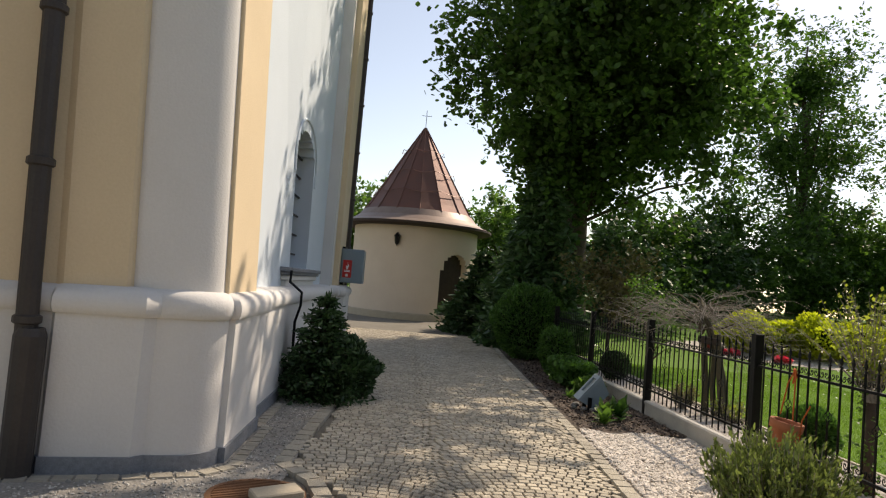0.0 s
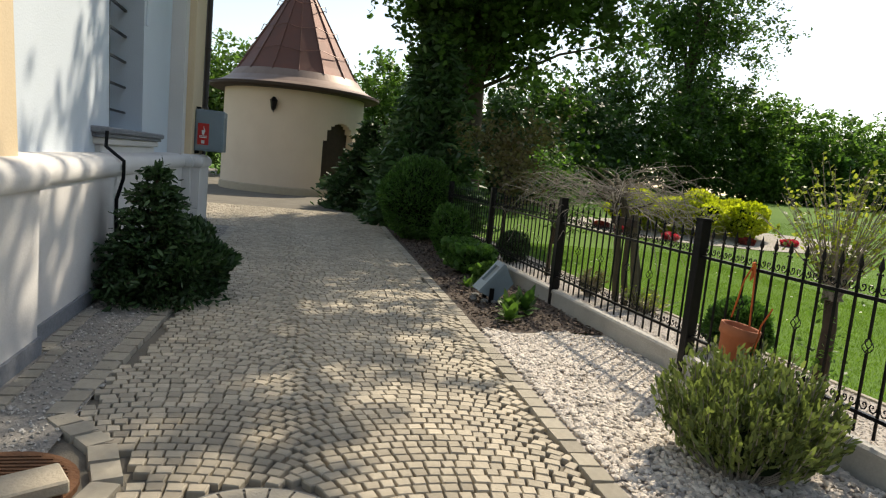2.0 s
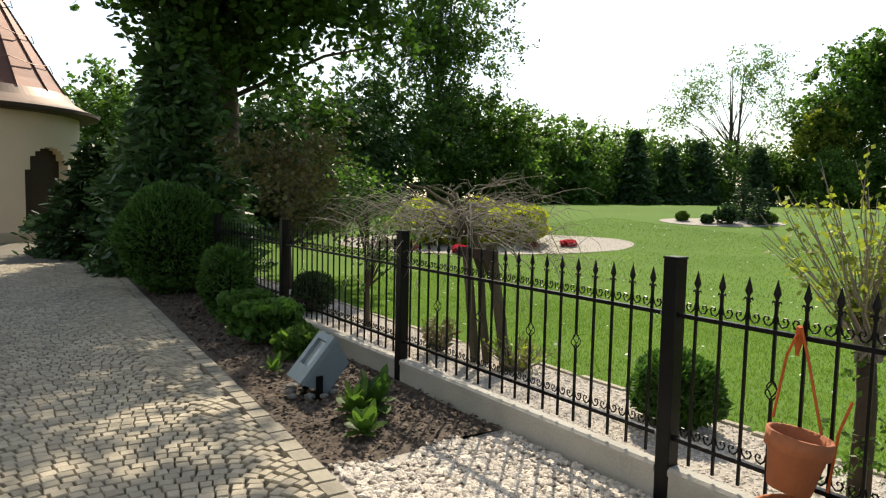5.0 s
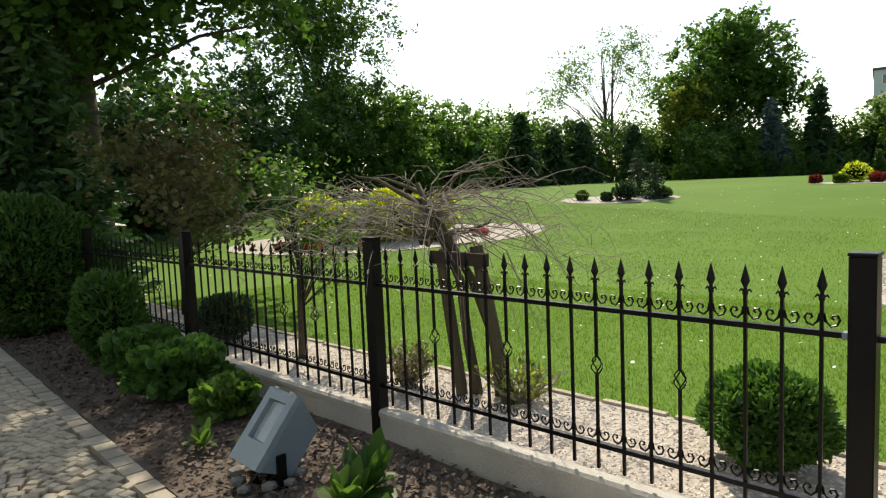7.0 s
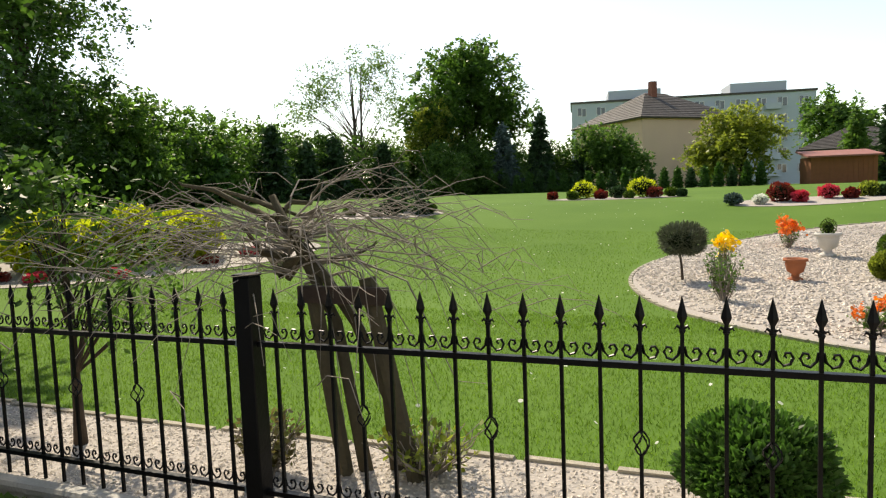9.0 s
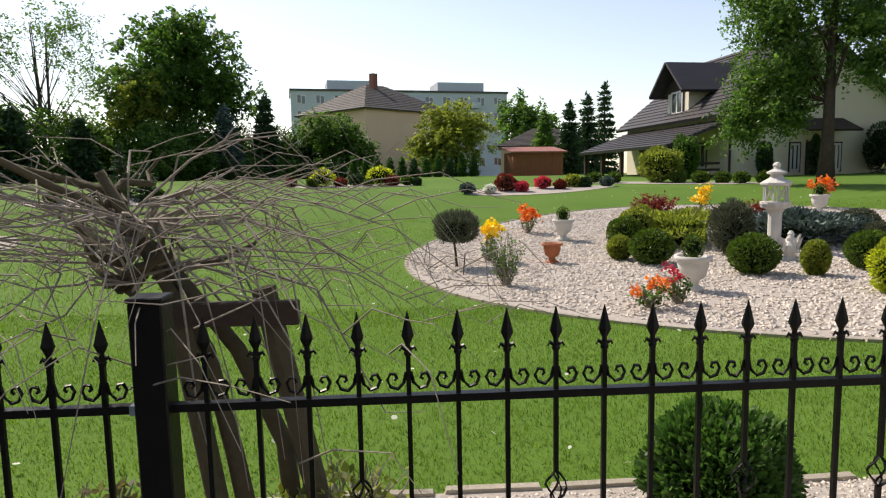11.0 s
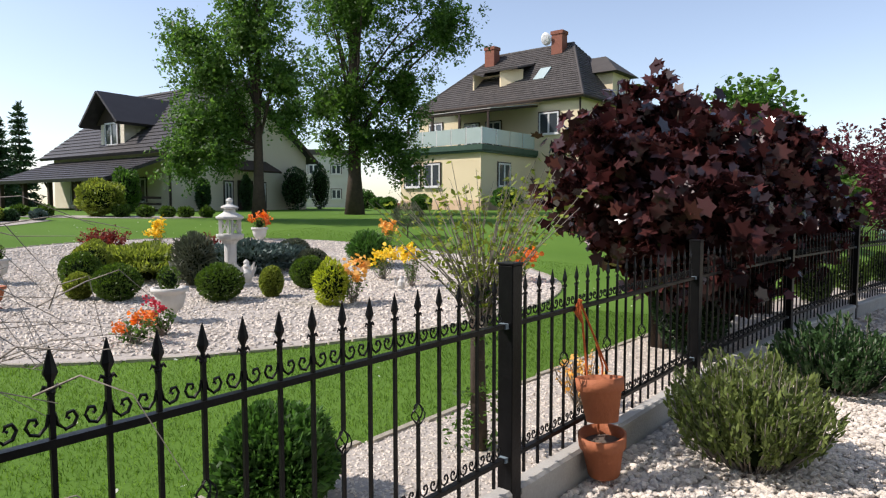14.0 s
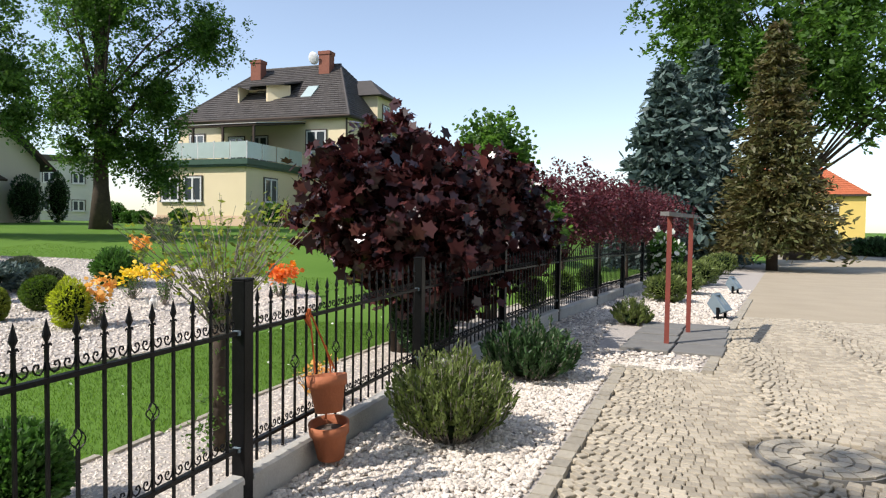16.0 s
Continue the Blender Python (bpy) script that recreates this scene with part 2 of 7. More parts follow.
def thing(name, at=(0, 0, 0), label="", category="", group="", kind="", rz=0.0):
    ob = new(name)
    ob.matrix_basis = pose(*at, 0, 0, rz)
    ob.empty_display_size = 0.2
    return tagged(ob, label, category, group, kind)


def solid(name, data, material, label="", category="", group="", kind="structure"):
    return tagged(part(name, data, material), label, category, group, kind)


def box(bm, lo, hi, bevel=0.0):
    m = Matrix.Translation([(a + b) / 2 for a, b in zip(lo, hi)]) @ Matrix.Diagonal([abs(b - a) for a, b in zip(lo, hi)] + [1])
    r = bmesh.ops.create_cube(bm, size=1, matrix=m)
    if bevel:
        es = list({e for v in r["verts"] for e in v.link_edges})
        bmesh.ops.bevel(bm, geom=es, offset=bevel, segments=1, affect="EDGES")
    return bm


def boxes(*pairs, bevel=0.0):
    bm = bmesh.new()
    for lo, hi in pairs:
        box(bm, lo, hi, bevel)
    return bm


def sweep(bm, pts, radii, n=6, cap=True):
    """A tube through pts."""
    pts = [Vector(p) for p in pts]
    rings = []
    for i, p in enumerate(pts):
        d = (pts[min(i + 1, len(pts) - 1)] - pts[max(i - 1, 0)])
        d = d.normalized() if d.length > 1e-9 else Vector((0, 0, 1))
        a = d.cross(Vector((0.31, 0.2, 0.93)) if abs(d.z) < 0.85 else Vector((1, 0.1, 0))).normalized()
        b = d.cross(a)
        r = radii[i] if hasattr(radii, "__len__") else radii
        rings.append([bm.verts.new(p + r * (math.cos(6.28319 * k / n) * a + math.sin(6.28319 * k / n) * b)) for k in range(n)])
    for r0, r1 in zip(rings, rings[1:]):
        for k in range(n):
            bm.faces.new((r0[k], r0[(k + 1) % n], r1[(k + 1) % n], r1[k]))
    if cap:
        bm.faces.new(rings[0][::-1])
        bm.faces.new(rings[-1])
    return bm


def lathe(bm, profile, n=20, at=(0, 0, 0)):
    """Profile of (radius, height) turned round z."""
    rings = []
    for r, z in profile:
        rings.append([bm.verts.new((at[0] + r * math.cos(6.28319 * k / n), at[1] + r * math.sin(6.28319 * k / n), at[2] + z)) for k in range(n)])
    for r0, r1 in zip(rings, rings[1:]):
        for k in range(n):
            bm.faces.new((r0[k], r0[(k + 1) % n], r1[(k + 1) % n], r1[k]))
    bm.faces.new(rings[0][::-1])
    bm.faces.new(rings[-1])
    return bm


def prism(bm, poly, z0, z1):
    lo = [bm.verts.new((x, y, z0)) for x, y in poly]
    hi = [bm.verts.new((x, y, z1)) for x, y in poly]
    k = len(poly)
    for i in range(k):
        bm.faces.new((lo[i], lo[(i + 1) % k], hi[(i + 1) % k], hi[i]))
    bm.faces.new(lo[::-1])
    bm.faces.new(hi)
    return bm


def hull(bm, pts, thick):
    """A flat panel through pts with thickness along its normal."""
    p = [Vector(v) for v in pts]
    nrm = (p[1] - p[0]).cross(p[2] - p[0]).normalized() * thick
    a = [bm.verts.new(v) for v in p]
    b = [bm.verts.new(v + nrm) for v in p]
    k = len(p)
    for i in range(k):
        bm.faces.new((a[i], a[(i + 1) % k], b[(i + 1) % k], b[i]))
    bm.faces.new(a[::-1])
    bm.faces.new(b)
    return bm


LEAF = {
    "diamond": np.array([(0, -0.5), (0.28, 0), (0, 0.5), (-0.28, 0)]),
    "broad": np.array([(0, -0.5), (0.34, -0.15), (0.3, 0.2), (0, 0.5), (-0.3, 0.2), (-0.34, -0.15)]),
    "needle": np.array([(-0.06, -0.5), (0.06, -0.5), (0.03, 0.5), (-0.03, 0.5)]),
    "spray": np.array([(0, -0.5), (0.16, -0.1), (0.07, 0.5), (-0.07, 0.45), (-0.18, 0.0)]),
    "maple": np.array([(0, -0.5), (0.22, -0.3), (0.5, -0.22), (0.34, 0.02), (0.46, 0.28), (0.16, 0.2), (0, 0.55), (-0.16, 0.2), (-0.46, 0.28), (-0.34, 0.02), (-0.5, -0.22), (-0.22, -0.3)]),
    "blob": np.array([(0, -0.45), (0.4, -0.2), (0.42, 0.2), (0, 0.45), (-0.42, 0.2), (-0.4, -0.2)]),
}


def leaves(name, c, size, shape="diamond", up=None, lift=0.5, spread=0.35):
    """One flat leaf at each centre. up: the way that leaves point (rough); otherwise they turn at random, faces rather upward."""
    c = np.asarray(c, dtype=float)
    n = len(c)
    s = size * (1 + spread * rng.uniform(-1, 1, (n, 1)))
    if up is None:
        nrm = rng.normal(size=(n, 3))
        nrm[:, 2] = np.abs(nrm[:, 2]) + lift
        nrm /= np.linalg.norm(nrm, axis=1, keepdims=True)
        t = np.cross(nrm, rng.normal(size=(n, 3)))
        t /= np.linalg.norm(t, axis=1, keepdims=True) + 1e-9
    else:
        t = np.asarray(up, dtype=float) + rng.normal(size=(n, 3)) * 0.25
        t /= np.linalg.norm(t, axis=1, keepdims=True) + 1e-9
        nrm = np.cross(t, rng.normal(size=(n, 3)))
        nrm /= np.linalg.norm(nrm, axis=1, keepdims=True) + 1e-9
    a = np.cross(t, nrm)
    sh = LEAF[shape]
    k = len(sh)
    v = c[:, None, :] + (a[:, None, :] * sh[None, :, 0:1] + t[:, None, :] * sh[None, :, 1:2]) * s[:, None, :]
    f = np.arange(n * k).reshape(n, k)
    return mesh_np(name, v.reshape(-1, 3), f)


def clumped(lobes, clumps, per, sigma, shell=0.75):
    """Leaf centres in clumps through ellipsoid lobes (cx, cy, cz, rx, ry, rz); returns leaf centres and clump centres."""
    lob = np.array(lobes, dtype=float)
    w = lob[:, 3] * lob[:, 4] * lob[:, 5]
    w = w ** 0.75
    pick = rng.choice(len(lob), clumps, p=w / w.sum())
    d = rng.normal(size=(clumps, 3))
    d /= np.linalg.norm(d, axis=1, keepdims=True)
    rad = shell + (1 - shell) * rng.uniform(-2.2, 1, (clumps, 1))
    cc = lob[pick, :3] + d * lob[pick, 3:] * np.clip(rad, 0.15, 1.02)
    tw = 5
    way = rng.normal(size=(clumps, tw, 3)) + d[:, None, :] * 0.7
    way[:, :, 2] -= 0.25
    way /= np.linalg.norm(way, axis=2, keepdims=True)
    run = sigma * rng.uniform(1.2, 2.6, (clumps, tw, 1))
    k = rng.integers(0, tw, (clumps, per))
    u = rng.uniform(0.0, 1.0, (clumps, per, 1)) ** 0.8
    sel = np.take_along_axis(way * run, k[:, :, None], 1) * u
    g = sel + rng.normal(size=(clumps, per, 3)) * sigma * 0.24
    g[:, :, 2] -= (u[:, :, 0] ** 2) * sigma * 0.5
    return (cc[:, None, :] + g).reshape(-1, 3), cc


def tree(name, base, height, radius, lobes, clumps, per, sigma, leafsize, lmat, label, category="tree", shape="broad", stems=1, lift=0.4, shell=0.75, group=""):
    """A tapered trunk with limbs and a crown of many leaves. Lobes are given from the base."""
    ob = thing(name, base, label, category, group)
    bm = bmesh.new()
    tops = []
    for s in range(stems):
        off = Vector((R.uniform(-1, 1), R.uniform(-1, 1), 0)) * (radius * 2.2 if stems > 1 else 0)
        pts = [Vector((0, 0, -0.15)) + off * 0.5]
        q = 7
        for i in range(1, q + 1):
            f = i / q
            pts.append(off * (0.5 + f * 2) + Vector((R.uniform(-1, 1) * radius * 0.6 * f, R.uniform(-1, 1) * radius * 0.6 * f, height * 0.82 * f)))
        rr = [radius * (1.45 if i == 0 else 1.0) * (1 - 0.86 * i / q) for i in range(q + 1)]
        sweep(bm, pts, rr, 9)
        tops.append((pts, rr))
    pos, cc = clumped(lobes, clumps, per, sigma, shell)
    bl = bmesh.new()
    for k in range(min(len(cc), 34)):
        pts, rr = tops[k % stems]
        tip = Vector(cc[k])
        j = max(2, min(6, int(tip.z / max(height, 0.1) * 7 * 0.8 - 0.3 + R.uniform(-0.6, 0.6))))
        st = pts[j]
        mid = st.lerp(tip, 0.55) + Vector((0, 0, 0.06 * (tip - st).length))
        r0 = min(rr[j] * 0.4, 0.012 + (tip - st).length * 0.012)
        sweep(bl, [st, mid, tip], [r0, r0 * 0.55, r0 * 0.16], 5, False)
    part("trunk", finish(bm, "trunk", True), M["bark"], ob)
    part("branchwork", finish(bl, "branchwork", True), M["bark"], ob)["kind"] = "stuff"
    part("crown", leaves("crown", pos, leafsize, shape, None, lift), lmat, ob)
    return ob


def conifer(name, base, height, width, lmat, label, tiers=16, per=14, needle=0.22, low=0.06, droop=0.25, dens=16, category="conifer", group="", shape="spray"):
    """A trunk with whorls of drooping boughs, each hung with sprays."""
    ob = thing(name, base, label, category, group)
    bm = bmesh.new()
    sweep(bm, [(0, 0, -0.1), (0, 0, height * 0.5), (0, 0, height * 0.98)], [width * 0.045 + 0.02, width * 0.03 + 0.01, 0.012], 7)
    cs, ups = [], []
    for i in range(tiers):
        f = (i + R.uniform(-0.3, 0.3)) / tiers
        f = min(max(f, 0), 0.985)
        z = height * (low + (1 - low) * f)
        reach = width / 2 * (1 - f) ** 0.85 * R.uniform(0.8, 1.1) + 0.04 * width
        kk = max(4, int(per * (1 - 0.6 * f)))
        for j in range(kk):
            a = 6.28319 * (j + R.random()) / kk
            rr = reach * R.uniform(0.72, 1.1)
            out = np.array((math.cos(a), math.sin(a), 0))
            tip = out * rr + np.array((0, 0, z - droop * rr + 0.1 * height / tiers))
            st = np.array((0, 0, z))
            if j % 2 == 0:
                sweep(bm, [st, tip * 0.5 + st * 0.5 + np.array((0, 0, 0.04 * rr)), tip], [0.006 + 0.008 * rr, 0.006 + 0.005 * rr, 0.004], 4, False)
            m = max(4, int(dens * (0.35 + rr / (width / 2))))
            u = rng.uniform(0.12, 1.0, (m, 1)) ** 0.8
            p = st + (tip - st) * u + rng.normal(size=(m, 3)) * np.array((1, 1, 0.6)) * (0.05 * rr + needle * 0.35)
            cs.append(p)
            ups.append(np.repeat([out * 0.8 + np.array((0, 0, -droop * 0.6 + 0.1))], m, 0) + rng.normal(size=(m, 3)) * 0.35)
    top = rng.normal(size=(30, 3)) * np.array((0.03, 0.03, 0.05)) * height * 0.4 + np.array((0, 0, height * 0.96))
    cs.append(top)
    ups.append(np.repeat([[0, 0, 1.0]], 30, 0))
    part("trunk", finish(bm, "trunk", True), M["bark"], ob)
    part("foliage", leaves("foliage", np.concatenate(cs), needle, shape, np.concatenate(ups)), lmat, ob)
    return ob


def ball_mesh(radii, count, size, shape="diamond", lump=0.07, flat=0.0, outward=1.0):
    """Leaves over an uneven rounded body that sits on z = 0."""
    d = rng.normal(size=(count, 3))
    d /= np.linalg.norm(d, axis=1, keepdims=True)
    ph = rng.uniform(0, 6.28, 6)
    b = 1 + lump * (np.sin(5 * d[:, 0] + ph[0]) + np.sin(6 * d[:, 1] + ph[1]) + np.sin(7 * d[:, 2] + ph[2])) / 1.8
    rad = b * np.clip(1 - np.abs(rng.normal(size=count)) * 0.09, 0.6, 1.04)
    p = d * rad[:, None] * np.array(radii)
    p[:, 2] += radii[2] * (1 - flat)
    p[:, 2] = np.maximum(p[:, 2], 0.015)
    up = d * outward + np.array((0, 0, 0.5)) + rng.normal(size=(count, 3)) * 0.5
    return leaves("foliage", p, size, shape, up)


# Solid filler body behind the leaves, standing in for the shade inside a shrub.
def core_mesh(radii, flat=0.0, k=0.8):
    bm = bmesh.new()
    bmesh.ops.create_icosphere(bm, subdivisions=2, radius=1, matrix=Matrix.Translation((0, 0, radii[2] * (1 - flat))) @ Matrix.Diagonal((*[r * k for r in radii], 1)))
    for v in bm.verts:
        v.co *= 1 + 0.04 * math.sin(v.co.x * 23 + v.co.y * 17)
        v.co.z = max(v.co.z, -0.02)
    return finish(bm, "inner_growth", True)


def shrub(name, at, radii, lmat, label, count=1800, size=0.05, shape="diamond", lump=0.08, category="shrub", group="", flat=0.0, k=0.76, outward=1.0):
    count, size = int(count * 1.45), size * 1.08
    ob = thing(name, at, label, category, group)
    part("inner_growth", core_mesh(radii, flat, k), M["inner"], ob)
    part("foliage", ball_mesh(radii, count, size, shape, lump, flat, outward), lmat, ob)
    return ob


# Near-black green: the shade deep between leaves is put into this colour.
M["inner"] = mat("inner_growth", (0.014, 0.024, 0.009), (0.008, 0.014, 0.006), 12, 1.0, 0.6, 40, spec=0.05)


# ---- lie of the land ----
def hp(y):
    """Height of the paved side."""
    return np.interp(y, [-95, -30, -8, 0, 25], [-0.5, -0.27, 0.02, 0.0, -0.14])


def hg(x, y):
    """Height of the ground, paved side and garden."""
    r = np.hypot(x, y)
    g = np.interp(r, [0, 1.2, 4, 7, 12, 15, 18, 22, 30, 40, 60, 100], [0, 0, -0.06, -0.1, -0.03, 0.15, 0.55, 0.95, 1.2, 1.35, 1.4, 1.3])
    s = np.clip((x - 1.1) / 4, 0, 1)
    s = s * s * (3 - 2 * s)
    return hp(y) * (1 - s) + g * s


def edge_x(y):
    """The pavement's edge along the planted strip."""
    return np.where(y < -4.3, -2.4 + 0.15 * (y + 4.3), np.interp(y, [-4.3, -1.5, 1.2, 9.8, 16, 30], [-1.56, -1.43, -1.26, -0.76, -0.3, 0.8]))


def fence_x(y):
    return np.interp(y, [-40, -10.3, -7.8, -5.1, -2.5, 20], [-4.6, -0.78, -0.44, -0.14, 0.0, 0.0])


def sheet(name, xs, ys, zf, material, label, drop=0.0):
    """A ground sheet on a grid; xs may be a function of y that gives the two edges."""
    v = []
    for y in ys:
        row = xs(y) if callable(xs) else xs
        for x in row:
            v.append((x, y, float(zf(x, y)) - drop))
    k = len(row)
    f = [(j * k + i, j * k + i + 1, (j + 1) * k + i + 1, (j + 1) * k + i) for j in range(len(ys) - 1) for i in range(k - 1)]
    return solid(name, mesh_np(name, v, f), material, label, name.split("_")[-1])


far = [-1500, -600, -250, -120, -70]
gx = far + list(np.arange(-50, -10, 5.0)) + list(np.arange(-10, 30, 0.8)) + list(np.arange(30, 70, 4.0)) + [70, 120, 250, 600, 1500]
gy = far + list(np.arange(-50, -22, 3.0)) + list(np.arange(-22, 26, 0.8)) + list(np.arange(26, 70, 4.0)) + [70, 120, 250, 600, 1500]
sheet("ground", gx, gy, lambda x, y: hg(x, y) - (0.09 if x < 0.6 else 0.0), M["lawn"], "mown green lawn rolling gently up to the houses")
yy = [-60, -45, -36] + list(np.arange(-30, -4.4, 0.8)) + [-4.31, -4.29] + list(np.arange(-4, 27, 0.75)) + [30, 36, 44]
sheet("pavement", lambda y: np.linspace(-24, float(edge_x(y)), 12), yy, lambda x, y: hp(y), M["sand"], "sandy bed of the cobbled churchyard path", 0.03)
sheet("far_pavement", lambda y: np.linspace(-16, float(edge_x(y)), 8), [-60, -50, -40, -30, -22, -16, -12, -9.3], lambda x, y: hp(y), M["paving"], "far stretch of the buff cobbled yard", 0.012)
sheet("gravel_strip", lambda y: np.linspace(float(edge_x(y)), float(fence_x(y)) - 0.03, 8), list(np.arange(-36, -4.4, 0.6)) + [-4.31, -4.29] + list(np.arange(-3.9, 1.2, 0.6)) + [1.2], lambda x, y: hp(y), M["gravelbed"], "bed of white gravel between path and fence", 0.02)
sheet("mulch_strip", lambda y: np.linspace(float(edge_x(y)), float(fence_x(y)) - 0.03, 8), np.arange(1.2, 18, 0.6), lambda x, y: hp(y) + 0.015 * math.sin(x * 5 + y * 3), M["mulch"], "brown bark mulch bed beside the fence", 0.015)
sheet("fence_gravel", lambda y: np.linspace(float(fence_x(y)) - 0.03, float(fence_x(y)) + 1.22 + 0.05 * math.sin(y * 1.1), 6), np.arange(-30, 14, 0.6), hg, M["gravelbed"], "white gravel strip behind the fence", -0.012)
sheet("church_grit", lambda y: np.linspace(-5.0 if y > -1.0 else -7.2, -3.95 + 0.012 * max(y, 0) if y > -1.9 else -4.15 + 2.8 * (y + 2.0), 6), [-2.7, -2.4, -2.2, -2.05, -1.95, -1.85] + list(np.arange(-1.6, 8.6, 0.5)), lambda x, y: hp(y), M["grit"], "dark grit drip strip along the church wall", 0.006)
BED = (10.0, -4.75)


def disc(name, c, rx, ry, material, label, lift=0.015, turn=0.0):
    v, f = [], []
    n, rings = 56, 9
    for j in range(rings + 1):
        for k in range(n):
            a = 6.28319 * k / n
            rr = j / rings * (1 + 0.02 * math.sin(3 * a + 1))
            x, y = rr * rx * math.cos(a), rr * ry * math.sin(a)
            X, Y = c[0] + x * math.cos(turn) - y * math.sin(turn), c[1] + x * math.sin(turn) + y * math.cos(turn)
            v.append((X, Y, float(hg(X, Y)) + lift))
    f = [(j * n + k, j * n + (k + 1) % n, (j + 1) * n + (k + 1) % n, (j + 1) * n + k) for j in range(rings) for k in range(n)]
    return solid(name, mesh_np(name, v, f), material, label, "gravel bed")


disc("round_bed", BED, 6.68, 6.68, M["gravelbed"], "large round bed of white gravel in the lawn")
disc("yellow_bush_bed", (8.7, 12.1), 4.2, 1.7, M["gravelbed"], "white gravel bed under yellow bushes", turn=-0.5)
disc("rock_bed", (25.5, 4.0), 2.8, 1.1, M["gravelbed"], "small gravel rockery with low plants", turn=-1.4)
disc("flower_bed", (21.5, -3.0), 3.0, 1.2, M["gravelbed"], "small gravel bed with red flowers", turn=-1.3)
disc("conifer_bed", (17.8, 10.7), 2.0, 1.0, M["gravelbed"], "gravel bed under small conifers", turn=-1.0)
disc("barn_bed", (23.5, -8.6), 3.6, 1.0, M["gravelbed"], "pale gravel bed with clipped bushes before the barn", turn=0.9)


# ---- church ----
def soft_edges(bm):
    """Smooth faces, with hard edges only at real corners."""
    bmesh.ops.recalc_face_normals(bm, faces=bm.faces)
    for f in bm.faces:
        f.smooth = True
    for e in bm.edges:
        e.smooth = len(e.link_faces) == 2 and e.calc_face_angle() < 0.55
    return bm


def church():
    ob = thing("church_wall", (0, 0, 0), "tall rendered church wall, white base with ochre pilasters and blue panels", "church wall", kind="structure")
    top = 11.0
    # wall body: blue panel plane, set back between pilasters
    arc = [(-4.50 - 0.43 * (1 - math.cos(a)), -0.88 - 0.31 * math.sin(a)) for a in np.linspace(0, 1.5, 26)]

    def ring(off):
        """Outline of the facing at one height, pushed out by off."""
        o = off
        pts = [(-4.60 + o, 7.8 + o), (-4.32 + o, 7.8 + o), (-4.32 + o, 6.6 - o), (-4.44 + o, 6.6 - o), (-4.44 + o, 6.4 - o), (-4.55 + o, 6.4 - o), (-4.55 + o, 0.16 + o), (-4.46 + o, 0.16 + o), (-4.46 + o, -0.86 - o)]
        pts += [(x + o * 0.75, y - o * 0.6) for x, y in arc]
        pts += [(-4.935 + o * 0.5, -1.225 - o), (-4.95 + o * 0.4, -1.255 - o), (-4.98 + o * 0.3, -1.265 - o), (-5.46 - o * 0.2, -1.37 - o), (-5.50, -1.33 - o), (-9.5, -2.5 - o)]
        return pts
    back = [(-9.5, 7.8)]

    def layer(name, off, z0, z1, material, label=""):
        bm = soft_edges(prism(bmesh.new(), ring(off) + back, z0, z1))
        return part(name, bm, material, ob, label)
    layer("plinth", 0.035, -0.2, 0.105, M["plinth"], "grey granite plinth")
    layer("base_wall", 0.015, 0.105, 1.02, M["white"], "off-white rendered base")
    bm = bmesh.new()
    rows = [[bm.verts.new((x, y, z)) for x, y in ring(off) + back] for z, off in ((1.02, 0.014), (1.022, 0.034), (1.035, 0.046), (1.06, 0.056), (1.09, 0.06), (1.12, 0.057), (1.15, 0.044), (1.18, 0.02), (1.2, -0.015), (1.215, -0.07))]
    n = len(rows[0])
    for r0, r1 in zip(rows, rows[1:]):
        for i in range(n):
            bm.faces.new((r0[i], r0[(i + 1) % n], r1[(i + 1) % n], r1[i]))
    bm.faces.new(rows[0][::-1])
    bm.faces.new(rows[-1])
    part("ledge", soft_edges(bm), M["white"], ob, "rounded off-white ledge")
    up = 1.19
    wx = -4.76
    bm = bmesh.new()
    nz0, nz1, ny0, ny1 = 1.46, 3.0, 3.05, 4.6
    for lo, hi in (((-7, 0.14, up), (wx, ny0, top)), ((-7, ny1, up), (wx, 6.45, top)), ((-7, ny0, up), (wx, ny1, nz0)), ((-7, ny0, 3.75), (wx, ny1, top)), ((-7, ny0, nz0), (wx - 0.42, ny1, 3.75))):
        box(bm, lo, hi)
    # arched head of the niche
    for k in range(10):
        y0, y1 = ny0 + (ny1 - ny0) * k / 10, ny0 + (ny1 - ny0) * (k + 1) / 10
        h = nz1 + 0.45 * math.sqrt(max(0.0, 1 - ((y0 + y1) / 2 - (ny0 + ny1) / 2) ** 2 / 0.61))
        box(bm, (wx - 0.43, y0, h), (wx, y1, 3.76))
    part("blue_panel", bm, M["blue"], ob, "pale blue render with an arched niche")
    bm = bmesh.new()
    mid = (ny0 + ny1) / 2
    arcpts = [(wx + 0.01, ny0 - 0.1, 2.75)] + [(wx + 0.01, mid - 0.9 * math.cos(a), 3.0 + 0.62 * math.sin(a)) for a in np.linspace(0, 3.14159, 14)] + [(wx + 0.01, ny1 + 0.1, 2.75)]
    sweep(bm, arcpts, 0.018, 6)
    part("niche_moulding", bm, M["blue"], ob)
    bm = bmesh.new()
    box(bm, (wx - 0.42, 2.42, 1.40), (-4.60, 5.2, 1.46), 0.012)
    box(bm, (wx - 0.42, 2.46, 1.36), (-4.63, 5.16, 1.40), 0.008)
    part("niche_sill", bm, M["plinth"], ob, "grey stone sill")
    bm = bmesh.new()
    box(bm, (wx - 0.3, 2.5, 1.29), (-4.66, 5.12, 1.36), 0.012)
    box(bm, (wx - 0.3, 2.55, 1.19), (-4.70, 5.07, 1.29), 0.012)
